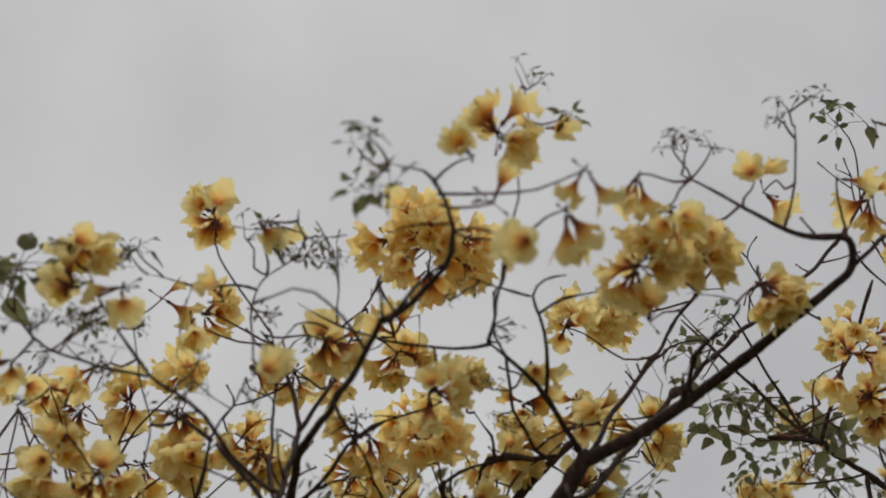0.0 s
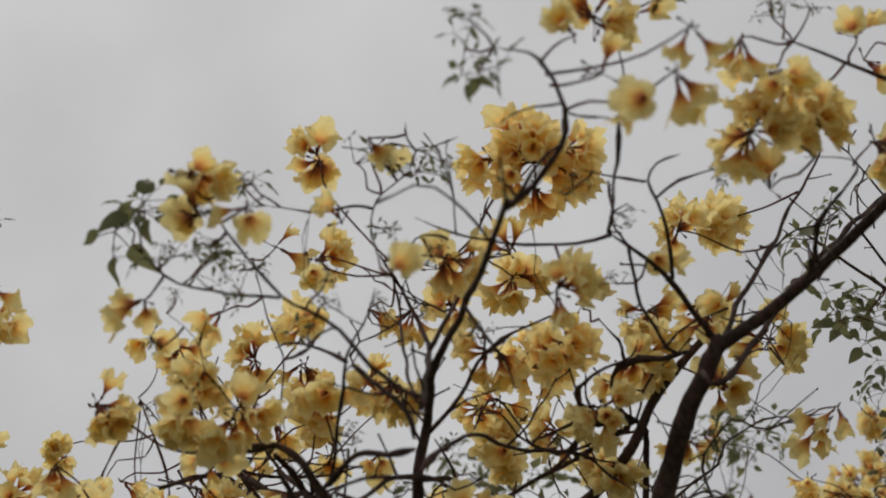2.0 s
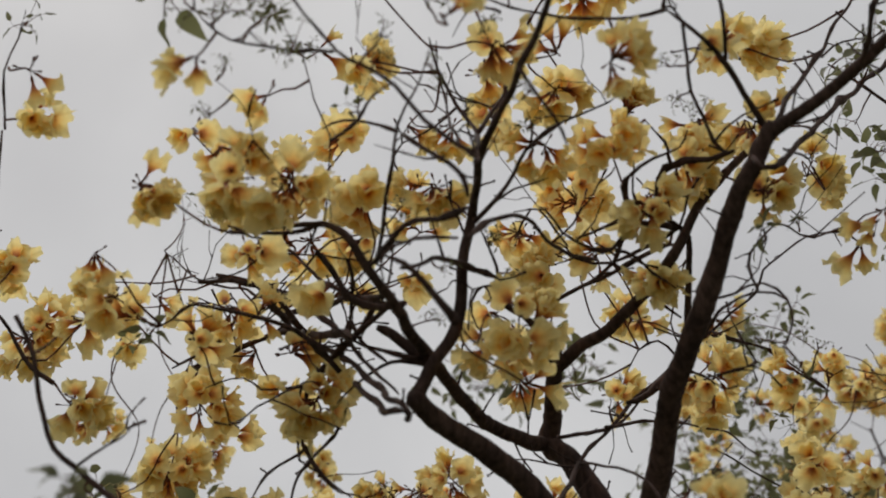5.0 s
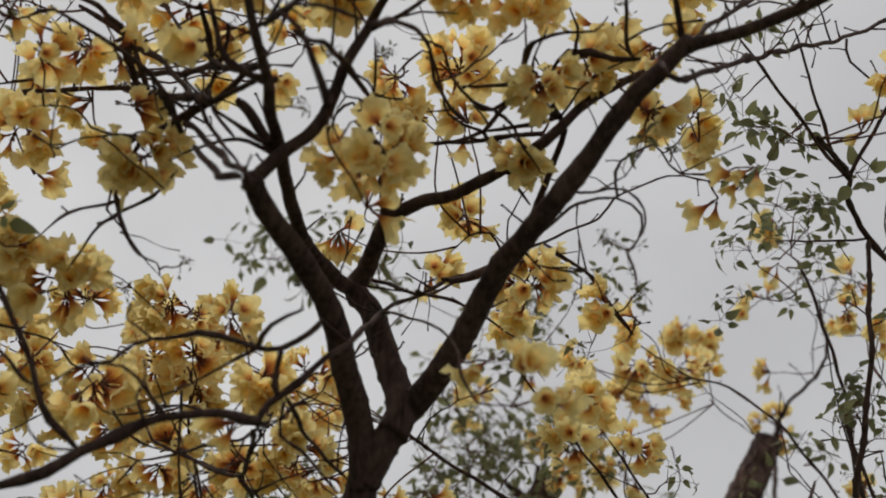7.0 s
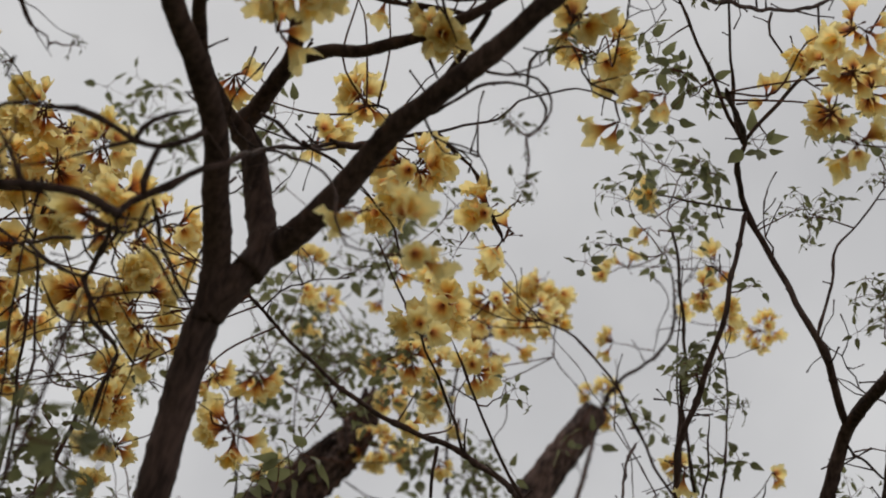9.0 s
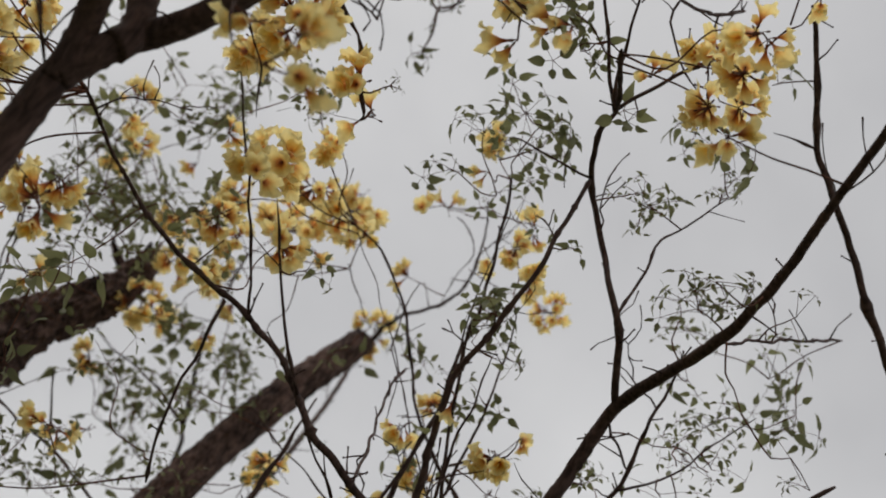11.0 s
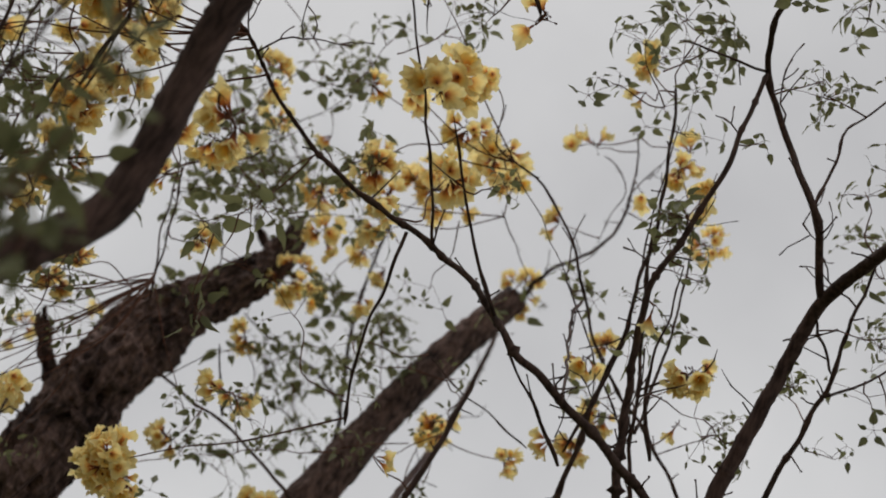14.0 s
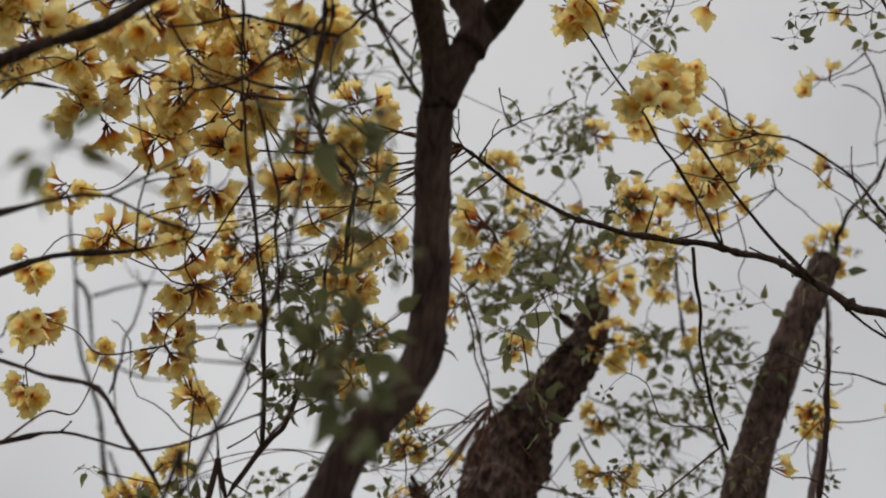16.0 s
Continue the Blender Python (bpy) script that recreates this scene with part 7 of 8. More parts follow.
leafy_twig(BUSH, (1.277, 6.013, 3.985), (1.426, 5.978, 3.996), 0.306, 27, 0.060)
leafy_twig(BUSH, (1.284, 5.761, 3.816), (1.209, 5.763, 3.817), 0.073, 4, 0.039)
leafy_twig(BUSH, (1.284, 5.761, 3.816), (1.366, 5.742, 3.734), 0.114, 7, 0.057)
leafy_twig(BUSH, (1.294, 6.185, 3.988), (1.411, 6.265, 4.089), 0.123, 7, 0.063)
leafy_twig(BUSH, (1.299, 5.822, 3.845), (1.269, 5.700, 3.786), 0.077, 4, 0.053)
leafy_twig(BUSH, (1.302, 6.050, 3.916), (1.291, 6.230, 4.013), 0.223, 22, 0.070)
leafy_twig(BUSH, (1.310, 5.616, 4.252), (1.217, 5.545, 4.163), 0.085, 6, 0.059)
leafy_twig(BUSH, (1.310, 5.850, 3.928), (1.279, 5.753, 3.927), 0.124, 6, 0.042)
leafy_twig(BUSH, (1.310, 5.850, 3.928), (1.299, 5.822, 3.845), 0.079, 6, 0.052)
leafy_twig(BUSH, (1.314, 6.069, 3.881), (1.202, 5.986, 3.808), 0.073, 4, 0.061)
leafy_twig(BUSH, (1.322, 5.335, 3.496), (1.474, 5.359, 3.730), 0.116, 4, 0.032)
leafy_twig(BUSH, (1.329, 5.475, 4.204), (1.328, 5.360, 4.365), 0.099, 9, 0.060)
leafy_twig(BUSH, (1.344, 5.553, 4.235), (1.329, 5.475, 4.204), 0.108, 6, 0.046)
leafy_twig(BUSH, (1.366, 5.742, 3.734), (1.463, 5.786, 3.716), 0.093, 6, 0.069)
leafy_twig(BUSH, (1.367, 6.136, 3.752), (1.272, 6.356, 3.807), 0.167, 13, 0.070)
leafy_twig(BUSH, (1.400, 6.435, 4.401), (1.251, 6.646, 4.535), 0.179, 14, 0.080)
leafy_twig(BUSH, (1.417, 6.429, 4.426), (1.650, 6.481, 4.268), 0.083, 6, 0.067)
leafy_twig(BUSH, (1.438, 5.775, 3.721), (1.652, 5.577, 3.810), 0.155, 11, 0.050)
leafy_twig(BUSH, (1.452, 6.193, 3.630), (1.490, 6.463, 3.604), 0.167, 11, 0.070)
leafy_twig(BUSH, (1.512, 6.214, 4.761), (1.483, 6.129, 4.671), 0.100, 6, 0.052)
leafy_twig(BUSH, (1.557, 6.295, 4.827), (1.512, 6.214, 4.761), 0.149, 14, 0.070)
leafy_twig(BUSH, (1.613, 6.324, 4.799), (1.501, 6.266, 4.855), 0.119, 9, 0.080)
leafy_twig(BUSH, (2.015, 6.699, 3.524), (1.956, 6.552, 3.570), 0.231, 20, 0.070)
leafy_twig(BUSH, (2.049, 6.705, 3.490), (1.982, 6.693, 3.558), 0.144, 11, 0.070)
leafy_twig(BUSH, (2.141, 6.660, 3.482), (2.201, 6.755, 3.644), 0.239, 23, 0.070)
leafy_twig(BUSH, (2.201, 6.755, 3.644), (2.254, 6.796, 3.580), 0.239, 23, 0.075)
leafy_twig(MAIN, (-0.017, 2.519, 3.574), (-0.024, 2.484, 3.563), 0.047, 9, 0.020)
leafy_twig(MAIN, (-0.038, 5.150, 3.442), (0.254, 5.122, 3.422), 0.084, 7, 0.050)
leafy_twig(MAIN, (-0.069, 5.440, 2.598), (0.181, 5.680, 2.631), 0.111, 7, 0.047)
leafy_twig(MAIN, (-0.119, 2.523, 3.610), (-0.096, 2.519, 3.641), 0.073, 11, 0.020)
leafy_twig(MAIN, (-0.127, 2.522, 3.615), (-0.094, 2.558, 3.680), 0.050, 7, 0.026)
leafy_twig(MAIN, (-0.166, 2.516, 3.642), (-0.160, 2.470, 3.637), 0.072, 11, 0.024)
leafy_twig(MAIN, (-0.197, 2.503, 3.680), (-0.200, 2.453, 3.715), 0.048, 3, 0.060)
leafy_twig(MAIN, (-0.197, 2.503, 3.680), (-0.231, 2.516, 3.754), 0.042, 3, 0.060)
leafy_twig(MAIN, (-0.286, 3.469, 3.125), (-0.377, 3.330, 3.071), 0.078, 6, 0.048)
leafy_twig(MAIN, (-0.375, 3.030, 2.910), (-0.526, 3.188, 2.827), 0.092, 6, 0.041)
leafy_twig(MAIN, (-0.387, 3.026, 2.922), (-0.431, 2.539, 2.714), 0.047, 7, 0.055)
leafy_twig(MAIN, (-0.393, 3.761, 3.224), (-0.493, 3.831, 3.157), 0.119, 4, 0.053)
leafy_twig(MAIN, (-0.415, 3.157, 3.419), (-0.463, 3.204, 3.403), 0.042, 4, 0.035)
leafy_twig(MAIN, (-0.431, 2.539, 2.714), (-0.381, 2.514, 2.751), 0.057, 9, 0.055)
leafy_twig(MAIN, (-0.463, 3.657, 3.442), (-0.608, 3.658, 3.282), 0.116, 4, 0.051)
leafy_twig(MAIN, (-0.490, 2.996, 3.019), (-0.522, 3.139, 3.029), 0.100, 6, 0.053)
leafy_twig(MAIN, (-0.607, 4.097, 4.252), (-0.534, 4.041, 4.326), 0.082, 7, 0.030)
leafy_twig(MAIN, (-0.622, 2.822, 4.003), (-0.634, 2.870, 4.044), 0.059, 9, 0.024)
leafy_twig(MAIN, (0.021, 2.564, 3.793), (-0.015, 2.541, 3.826), 0.030, 5, 0.030)
leafy_twig(MAIN, (0.066, 2.719, 3.560), (0.074, 2.714, 3.601), 0.051, 7, 0.020)
leafy_twig(MAIN, (0.071, 4.884, 2.332), (0.179, 5.028, 2.373), 0.088, 7, 0.055)
leafy_twig(MAIN, (0.123, 3.307, 2.158), (0.202, 2.993, 2.245), 0.047, 6, 0.060)
leafy_twig(MAIN, (0.144, 4.432, 2.452), (0.192, 4.533, 2.237), 0.120, 4, 0.043)
leafy_twig(MAIN, (0.150, 4.822, 2.313), (0.045, 4.905, 2.339), 0.118, 6, 0.053)
leafy_twig(MAIN, (0.177, 4.631, 2.246), (0.150, 4.822, 2.313), 0.115, 6, 0.055)
leafy_twig(MAIN, (0.185, 4.582, 2.242), (0.034, 4.677, 2.268), 0.116, 6, 0.041)
leafy_twig(MAIN, (0.192, 4.533, 2.237), (0.177, 4.631, 2.246), 0.111, 6, 0.059)
leafy_twig(MAIN, (0.202, 2.993, 2.245), (0.278, 2.975, 2.233), 0.047, 7, 0.060)
leafy_twig(MAIN, (0.241, 2.578, 3.797), (0.195, 2.583, 3.887), 0.053, 9, 0.020)
leafy_twig(MAIN, (0.249, 5.433, 3.522), (0.477, 5.648, 3.629), 0.102, 6, 0.034)
leafy_twig(MAIN, (0.252, 3.837, 2.485), (0.326, 3.851, 2.508), 0.073, 4, 0.040)
leafy_twig(MAIN, (0.254, 5.122, 3.422), (0.361, 5.270, 3.340), 0.079, 7, 0.032)
leafy_twig(MAIN, (0.261, 5.064, 2.597), (0.376, 4.963, 2.672), 0.094, 6, 0.041)
leafy_twig(MAIN, (0.267, 4.872, 3.077), (0.292, 4.992, 3.049), 0.093, 7, 0.034)
leafy_twig(MAIN, (0.278, 2.975, 2.233), (0.292, 3.002, 1.940), 0.040, 2, 0.055)
leafy_twig(MAIN, (0.284, 2.983, 1.890), (0.288, 2.872, 1.848), 0.045, 3, 0.049)
leafy_twig(MAIN, (0.284, 2.983, 1.890), (0.326, 2.973, 1.866), 0.032, 3, 0.055)
leafy_twig(MAIN, (0.285, 2.791, 1.984), (-0.026, 2.682, 1.966), 0.040, 2, 0.046)
leafy_twig(MAIN, (0.286, 2.928, 1.869), (0.285, 2.791, 1.984), 0.034, 2, 0.046)
leafy_twig(MAIN, (0.292, 3.002, 1.940), (0.282, 2.977, 1.873), 0.048, 3, 0.055)
leafy_twig(MAIN, (0.293, 2.552, 3.815), (0.322, 2.578, 3.840), 0.065, 11, 0.022)
leafy_twig(MAIN, (0.307, 5.196, 3.381), (0.213, 5.242, 3.234), 0.125, 11, 0.050)
leafy_twig(MAIN, (0.331, 4.088, 2.366), (0.310, 4.151, 2.434), 0.118, 6, 0.042)
leafy_twig(MAIN, (0.334, 3.867, 2.341), (0.389, 3.895, 2.406), 0.085, 7, 0.050)
leafy_twig(MAIN, (0.338, 4.082, 2.374), (0.410, 4.104, 2.459), 0.095, 7, 0.048)
leafy_twig(MAIN, (0.347, 5.355, 3.346), (0.249, 5.433, 3.522), 0.085, 7, 0.042)
leafy_twig(MAIN, (0.347, 5.355, 3.346), (0.579, 5.539, 3.231), 0.126, 7, 0.042)
leafy_twig(MAIN, (0.352, 4.231, 2.617), (0.370, 4.369, 2.476), 0.083, 7, 0.038)
leafy_twig(MAIN, (0.361, 5.270, 3.340), (0.334, 5.441, 3.352), 0.116, 7, 0.034)
leafy_twig(MAIN, (0.366, 4.334, 2.511), (0.201, 4.359, 2.546), 0.128, 7, 0.050)
leafy_twig(MAIN, (0.367, 4.220, 2.631), (0.310, 4.315, 2.770), 0.104, 7, 0.041)
leafy_twig(MAIN, (0.367, 4.220, 2.631), (0.338, 4.241, 2.604), 0.107, 6, 0.044)
leafy_twig(MAIN, (0.370, 4.369, 2.476), (0.409, 4.526, 2.575), 0.109, 7, 0.053)
leafy_twig(MAIN, (0.395, 4.010, 2.647), (0.365, 4.031, 2.654), 0.071, 4, 0.041)
leafy_twig(MAIN, (0.405, 4.037, 2.602), (0.367, 4.220, 2.631), 0.118, 4, 0.059)
leafy_twig(MAIN, (0.409, 4.526, 2.575), (0.384, 4.719, 2.750), 0.093, 6, 0.046)
leafy_twig(MAIN, (0.410, 4.104, 2.459), (0.512, 4.091, 2.504), 0.110, 6, 0.047)
leafy_twig(MAIN, (0.416, 4.716, 3.106), (0.267, 4.872, 3.077), 0.094, 7, 0.033)
leafy_twig(MAIN, (0.465, 2.158, 3.759), (0.419, 2.216, 3.812), 0.051, 9, 0.020)
leafy_twig(MAIN, (0.465, 2.158, 3.759), (0.430, 2.120, 3.790), 0.025, 4, 0.036)
leafy_twig(MAIN, (0.465, 2.158, 3.759), (0.432, 2.160, 3.710), 0.044, 7, 0.045)
leafy_twig(MAIN, (0.469, 4.086, 3.854), (0.584, 4.440, 3.888), 0.094, 7, 0.060)
leafy_twig(MAIN, (0.477, 5.648, 3.629), (0.533, 6.138, 3.610), 0.207, 18, 0.060)
leafy_twig(MAIN, (0.516, 3.689, 2.339), (0.390, 3.635, 2.343), 0.090, 4, 0.060)
leafy_twig(MAIN, (0.533, 6.138, 3.610), (0.642, 6.432, 3.768), 0.251, 18, 0.060)
leafy_twig(MAIN, (0.570, 4.947, 3.303), (0.702, 5.194, 3.332), 0.092, 7, 0.034)
leafy_twig(MAIN, (0.579, 5.539, 3.231), (0.673, 5.474, 3.122), 0.097, 6, 0.031)
leafy_twig(MAIN, (0.584, 4.440, 3.888), (0.615, 4.700, 3.899), 0.110, 4, 0.037)
leafy_twig(MAIN, (0.615, 4.700, 3.899), (0.496, 4.905, 4.194), 0.110, 6, 0.031)
leafy_twig(MAIN, (0.649, 5.490, 3.150), (0.743, 5.712, 3.059), 0.119, 7, 0.031)
leafy_twig(MAIN, (0.673, 5.474, 3.122), (0.801, 5.388, 2.924), 0.088, 7, 0.041)
leafy_twig(MAIN, (0.719, 2.330, 4.052), (0.749, 2.385, 4.097), 0.058, 9, 0.020)
leafy_twig(MAIN, (0.729, 2.362, 3.998), (0.806, 2.354, 3.992), 0.023, 4, 0.030)
leafy_twig(MAIN, (0.743, 5.712, 3.059), (0.804, 6.021, 3.077), 0.086, 4, 0.035)
leafy_twig(MAIN, (0.743, 5.712, 3.059), (0.859, 5.687, 2.926), 0.106, 4, 0.030)
leafy_twig(MAIN, (0.788, 5.275, 2.772), (0.821, 5.353, 2.684), 0.116, 6, 0.042)
leafy_twig(MAIN, (0.801, 5.388, 2.924), (0.788, 5.275, 2.772), 0.085, 7, 0.035)
leafy_twig(MAIN, (0.801, 5.388, 2.924), (0.834, 5.445, 2.902), 0.078, 7, 0.039)
leafy_twig(MAIN, (0.826, 3.024, 3.146), (0.823, 3.025, 3.145), 0.039, 7, 0.020)
leafy_twig(MAIN, (0.830, 5.693, 2.960), (0.901, 5.720, 2.952), 0.103, 4, 0.037)
leafy_twig(MAIN, (0.835, 3.045, 3.156), (0.879, 3.095, 3.100), 0.021, 4, 0.030)
leafy_twig(MAIN, (0.859, 3.109, 3.432), (0.874, 3.088, 3.438), 0.063, 5, 0.040)
leafy_twig(MAIN, (1.010, 2.382, 3.889), (1.033, 2.396, 3.957), 0.064, 9, 0.022)
leafy_twig(MAIN, (1.041, 3.763, 3.445), (1.035, 3.822, 3.374), 0.056, 8, 0.025)
leafy_twig(MAIN, (1.166, 4.709, 3.816), (1.294, 4.787, 4.080), 0.114, 8, 0.050)
leafy_twig(MAIN, (1.173, 4.918, 3.477), (1.159, 5.144, 3.323), 0.122, 6, 0.030)
leafy_twig(MAIN, (1.178, 4.896, 3.495), (1.298, 5.029, 3.555), 0.091, 7, 0.061)
leafy_twig(MAIN, (1.215, 3.206, 3.893), (1.210, 3.212, 3.930), 0.056, 7, 0.050)
leafy_twig(MAIN, (1.215, 3.206, 3.893), (1.250, 3.138, 3.955), 0.056, 5, 0.045)
leafy_twig(MAIN, (1.231, 2.356, 3.979), (1.243, 2.396, 4.049), 0.065, 11, 0.022)
leafy_twig(MAIN, (1.294, 4.787, 4.080), (1.391, 4.906, 4.199), 0.107, 7, 0.050)
leafy_twig(MAIN, (1.298, 5.029, 3.555), (1.334, 5.060, 3.635), 0.130, 7, 0.051)
leafy_twig(MAIN, (1.334, 5.060, 3.635), (1.364, 5.075, 3.751), 0.076, 4, 0.068)
leafy_twig(MAIN, (1.959, 3.647, 4.315), (1.959, 3.650, 4.231), 0.069, 4, 0.055)
leafy_twig(MAIN, (1.959, 3.649, 4.273), (1.994, 3.675, 4.216), 0.069, 4, 0.060)
leafy_twig(SAPLING, (1.347, 3.467, 4.070), (1.318, 3.565, 4.047), 0.071, 7, 0.045)
leafy_twig(SAPLING, (1.354, 3.328, 4.116), (1.319, 3.339, 4.099), 0.048, 4, 0.045)
leafy_twig(SAPLING, (1.413, 3.316, 3.770), (1.279, 3.395, 3.832), 0.046, 5, 0.050)
leafy_twig(SAPLING, (1.450, 3.475, 3.952), (1.411, 3.531, 3.913), 0.087, 9, 0.045)
leafy_twig(SAPLING, (1.450, 3.475, 3.952), (1.452, 3.577, 3.956), 0.070, 9, 0.040)
leafy_twig(SAPLING, (1.595, 3.455, 3.873), (1.624, 3.459, 3.852), 0.043, 3, 0.060)
leafy_twig(SAPLING, (1.708, 4.001, 4.078), (1.685, 4.121, 4.168), 0.167, 10, 0.060)
leafy_twig(SAPLING, (1.717, 4.060, 3.991), (1.708, 4.001, 4.078), 0.099, 7, 0.055)
leafy_twig(SAPLING, (1.693, 3.127, 4.141), (1.602, 3.017, 4.492), 0.076, 8, 0.050)
leafy_twig(SAPLING, (1.723, 4.150, 3.988), (1.751, 4.003, 4.029), 0.119, 9, 0.050)
leafy_twig(SAPLING, (1.776, 3.753, 3.575), (1.811, 3.742, 3.599), 0.063, 5, 0.040)
leafy_twig(SAPLING, (1.797, 3.835, 3.349), (1.766, 3.835, 3.348), 0.071, 8, 0.045)
leafy_twig(SAPLING, (1.802, 4.182, 4.021), (1.717, 4.060, 3.991), 0.149, 12, 0.062)
leafy_twig(SAPLING, (1.878, 4.218, 3.914), (1.942, 4.233, 3.945), 0.125, 13, 0.045)
leafy_twig(SAPLING, (1.922, 3.979, 3.344), (1.854, 4.005, 3.348), 0.101, 4, 0.031)
leafy_twig(SAPLING, (1.944, 3.109, 3.434), (1.878, 3.111, 3.329), 0.124, 6, 0.024)
leafy_twig(SAPLING, (1.958, 4.226, 3.555), (2.005, 4.196, 3.612), 0.080, 6, 0.050)
leafy_twig(SAPLING, (1.971, 3.167, 3.416), (1.882, 3.216, 3.439), 0.079, 13, 0.030)
leafy_twig(SAPLING, (1.982, 4.211, 3.584), (1.991, 4.177, 3.616), 0.080, 9, 0.045)
leafy_twig(SAPLING, (2.001, 4.254, 3.484), (2.085, 4.208, 3.504), 0.080, 9, 0.045)
leafy_twig(SAPLING, (2.004, 3.716, 3.929), (1.973, 3.749, 3.931), 0.100, 14, 0.035)
leafy_twig(SAPLING, (2.013, 3.255, 3.388), (1.922, 3.285, 3.399), 0.104, 22, 0.032)
leafy_twig(SAPLING, (2.040, 3.270, 3.388), (2.120, 3.219, 3.227), 0.127, 4, 0.028)
leafy_twig(SAPLING, (2.048, 3.492, 4.237), (2.015, 3.536, 4.145), 0.086, 5, 0.065)
leafy_twig(SAPLING, (2.059, 3.359, 4.413), (2.017, 3.477, 4.393), 0.068, 4, 0.060)
leafy_twig(SAPLING, (2.074, 3.651, 3.898), (1.980, 3.738, 3.939), 0.096, 11, 0.035)
leafy_twig(SAPLING, (2.078, 4.356, 3.356), (2.147, 4.336, 3.378), 0.102, 4, 0.034)
leafy_twig(SAPLING, (2.119, 4.308, 3.282), (2.137, 4.334, 3.296), 0.080, 9, 0.045)
leafy_twig(SAPLING, (2.120, 3.219, 3.227), (2.326, 3.127, 3.150), 0.120, 6, 0.030)
leafy_twig(SAPLING, (2.146, 3.629, 4.063), (2.122, 3.609, 4.080), 0.087, 14, 0.026)
leafy_twig(SAPLING, (2.156, 4.778, 3.652), (2.267, 5.001, 3.772), 0.095, 9, 0.050)
leafy_twig(SAPLING, (2.164, 3.623, 4.104), (2.082, 3.632, 4.202), 0.059, 4, 0.060)
leafy_twig(SAPLING, (2.203, 3.811, 3.140), (2.269, 3.817, 3.155), 0.075, 13, 0.035)
leafy_twig(SAPLING, (2.207, 3.864, 2.957), (2.181, 4.004, 2.973), 0.085, 6, 0.029)
leafy_twig(SAPLING, (2.232, 3.752, 3.302), (2.334, 3.608, 3.318), 0.097, 4, 0.023)
leafy_twig(SAPLING, (2.245, 4.365, 3.470), (2.208, 4.353, 3.457), 0.083, 7, 0.045)
leafy_twig(SAPLING, (2.246, 3.383, 3.581), (2.212, 3.249, 3.618), 0.086, 7, 0.023)
leafy_twig(SAPLING, (2.264, 4.382, 3.236), (2.398, 4.276, 3.217), 0.118, 4, 0.038)
leafy_twig(SAPLING, (2.334, 3.608, 3.318), (2.309, 3.552, 3.233), 0.123, 4, 0.024)
leafy_twig(SAPLING, (2.334, 3.608, 3.318), (2.442, 3.570, 3.313), 0.086, 6, 0.028)
leafy_twig(SAPLING, (2.391, 3.777, 3.666), (2.316, 3.830, 3.888), 0.080, 7, 0.045)
leafy_twig(SAPLING, (2.398, 4.276, 3.217), (2.508, 4.290, 3.215), 0.076, 4, 0.037)
leafy_twig(SAPLING, (2.433, 4.787, 3.446), (2.420, 4.913, 3.408), 0.114, 11, 0.050)
leafy_twig(SAPLING, (2.655, 4.762, 3.329), (2.694, 4.607, 3.391), 0.130, 7, 0.043)
leafy_twig(SAPLING, (2.694, 4.607, 3.391), (2.682, 4.576, 3.436), 0.085, 6, 0.032)
leafy_twig(SAPLING, (2.921, 3.710, 4.203), (2.944, 3.970, 4.091), 0.157, 23, 0.050)
leafy_twig(SAPLING, (2.933, 3.840, 4.147), (2.985, 3.833, 3.876), 0.128, 13, 0.060)
leafy_twig(SAPLING, (2.944, 3.970, 4.091), (2.738, 4.227, 4.190), 0.116, 14, 0.035)
leafy_twig(SAPLING, (2.972, 3.835, 3.944), (2.794, 4.020, 3.771), 0.128, 20, 0.045)
leafy_twig(SHOOT, (0.930, 4.534, 2.840), (0.977, 4.571, 2.685), 0.118, 5, 0.062)
leafy_twig(SHOOT, (0.974, 4.586, 2.955), (0.967, 4.516, 2.807), 0.085, 4, 0.062)
leafy_twig(SHOOT, (1.039, 4.480, 3.202), (0.974, 4.586, 2.955), 0.107, 8, 0.062)
leafy_twig(SHOOT, (1.292, 4.071, 3.122), (1.334, 4.029, 3.149), 0.070, 7, 0.045)
leafy_twig(SHOOT, (1.421, 5.221, 2.812), (1.487, 5.129, 2.735), 0.081, 6, 0.039)
leafy_twig(SHOOT, (1.460, 4.630, 2.730), (1.290, 4.740, 2.903), 0.110, 7, 0.035)
leafy_twig(SHOOT, (1.479, 4.533, 2.693), (1.460, 4.630, 2.730), 0.104, 4, 0.029)
leafy_twig(SHOOT, (1.498, 5.477, 2.909), (1.504, 5.380, 2.897), 0.102, 6, 0.043)
leafy_twig(SHOOT, (1.504, 5.380, 2.897), (1.393, 5.168, 2.784), 0.116, 7, 0.032)
leafy_twig(SHOOT, (1.660, 5.136, 3.161), (1.651, 4.973, 3.043), 0.103, 6, 0.038)
leafy_twig(SHOOT, (1.774, 5.625, 2.889), (1.610, 5.655, 2.761), 0.113, 6, 0.035)
leafy_twig(SHOOT, (1.786, 5.098, 3.761), (1.907, 5.321, 3.615), 0.095, 7, 0.050)
leafy_twig(SHOOT, (1.885, 5.058, 3.251), (1.660, 5.136, 3.161), 0.102, 4, 0.042)
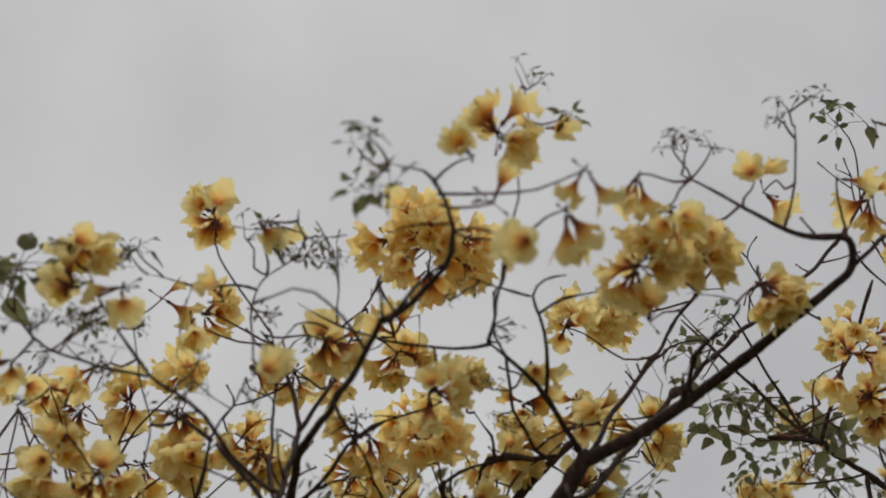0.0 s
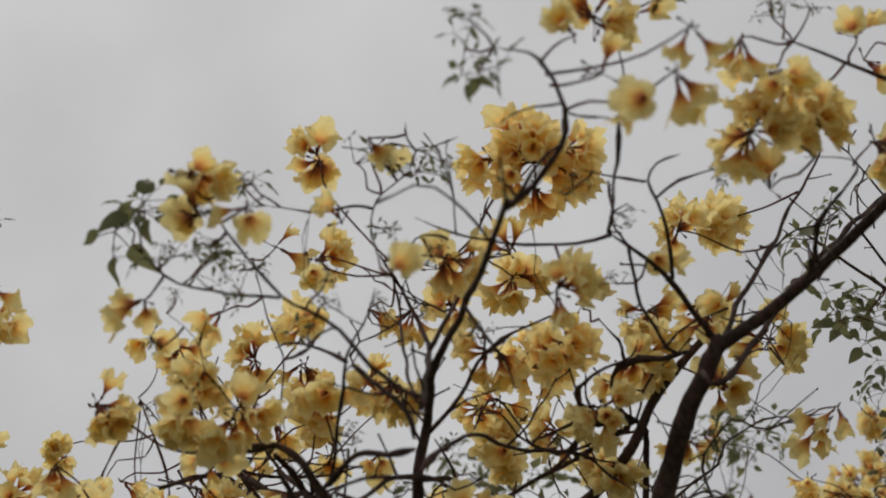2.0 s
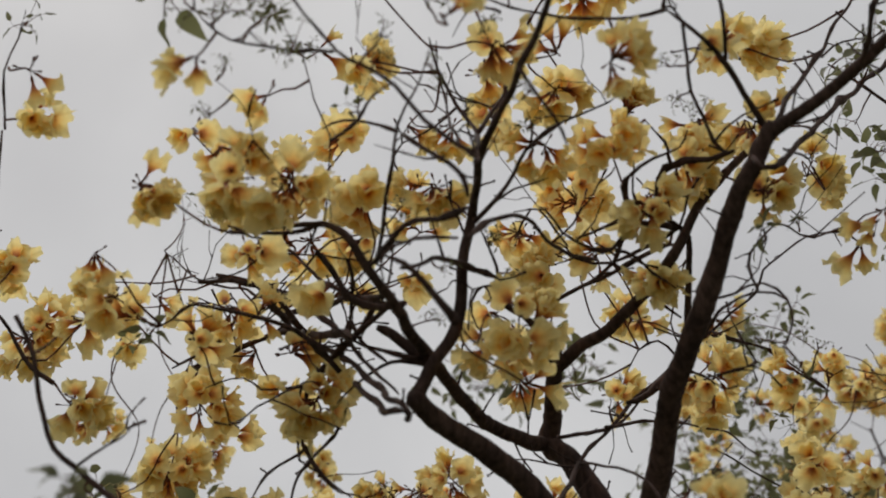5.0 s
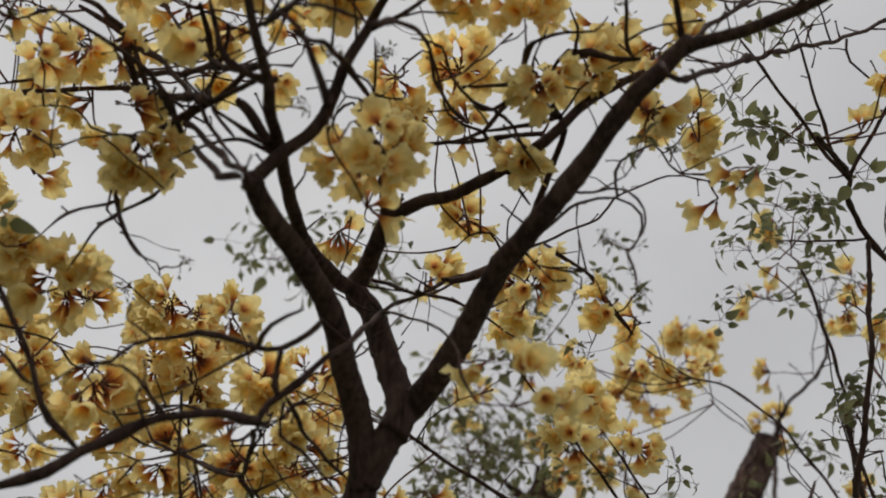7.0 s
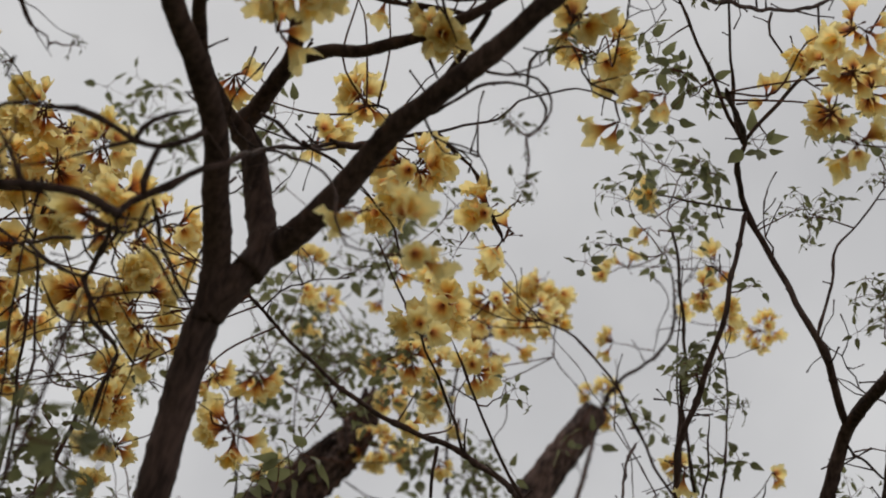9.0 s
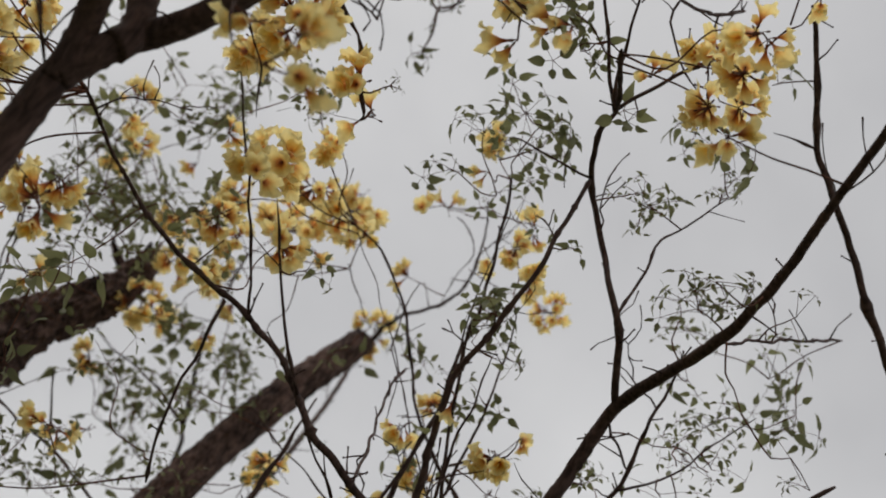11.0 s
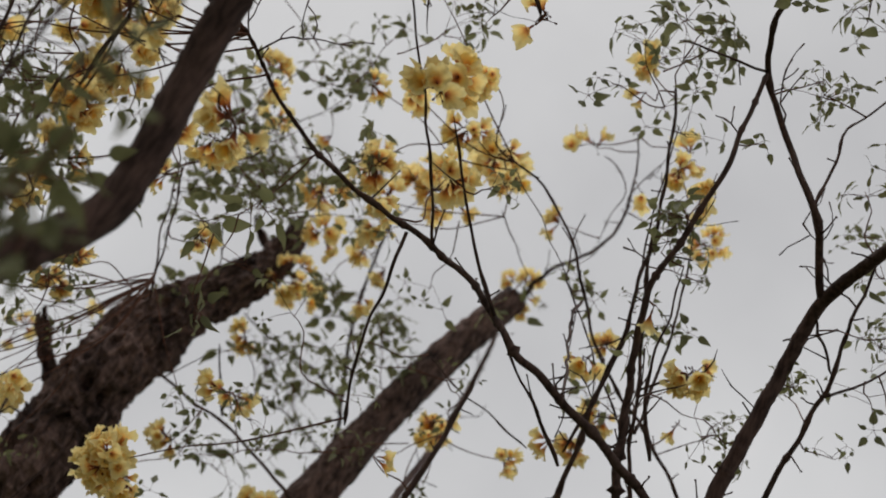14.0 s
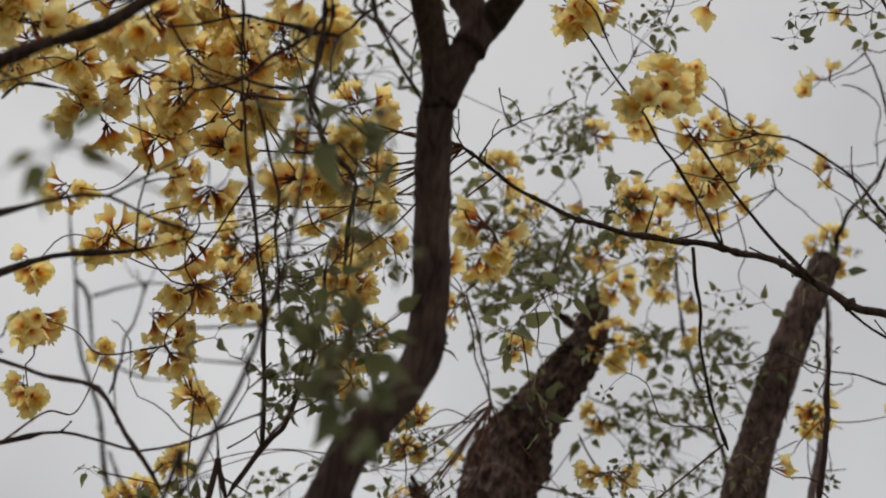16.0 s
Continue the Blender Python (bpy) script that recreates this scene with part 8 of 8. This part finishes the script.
leafy_twig(SHOOT, (1.931, 5.520, 2.974), (1.774, 5.625, 2.889), 0.071, 6, 0.039)
leafy_twig(SHOOT, (1.977, 5.032, 3.216), (2.059, 5.198, 3.295), 0.076, 6, 0.035)
leafy_twig(SHOOT, (1.992, 5.572, 3.031), (1.869, 5.469, 2.916), 0.075, 7, 0.037)
leafy_twig(SHOOT, (2.039, 5.157, 3.275), (2.145, 5.199, 3.270), 0.096, 4, 0.033)
leafy_twig(SHOOT, (2.059, 5.198, 3.295), (1.815, 5.434, 3.271), 0.095, 7, 0.030)
leafy_twig(SHOOT, (2.145, 5.199, 3.270), (2.240, 5.432, 3.229), 0.115, 6, 0.042)
leafy_twig(SHOOT, (2.212, 5.551, 3.195), (1.992, 5.572, 3.031), 0.075, 6, 0.038)
leafy_twig(SHOOT, (2.240, 5.432, 3.229), (2.185, 5.670, 3.161), 0.114, 7, 0.033)
leafy_twig(SHOOT, (2.240, 5.432, 3.229), (2.279, 5.443, 3.086), 0.120, 4, 0.037)
leafy_twig(SHOOT, (2.364, 5.535, 4.083), (2.348, 5.637, 3.959), 0.107, 7, 0.060)
leafy_twig(STUMP_A, (1.693, 6.772, 4.175), (1.549, 6.809, 4.460), 0.216, 18, 0.080)
leafy_twig(STUMP_A, (1.788, 6.616, 3.086), (2.003, 6.516, 3.046), 0.161, 14, 0.070)
leafy_twig(STUMP_B, (1.985, 6.262, 4.143), (1.924, 6.398, 3.932), 0.173, 14, 0.070)
leafy_twig(STUMP_B, (2.002, 6.002, 4.110), (1.759, 6.065, 4.198), 0.111, 8, 0.060)
leafy_twig(STUMP_B, (2.283, 6.372, 3.925), (2.279, 6.250, 3.852), 0.173, 13, 0.060)
leafy_twig(STUMP_B, (2.357, 6.466, 3.926), (2.259, 6.340, 3.925), 0.173, 14, 0.065)
leafy_twig(STUMP_B, (2.453, 6.486, 3.776), (2.325, 6.460, 3.977), 0.179, 16, 0.070)
leafy_twig(STUMP_B, (2.531, 6.405, 3.755), (2.374, 6.566, 3.798), 0.134, 9, 0.070)
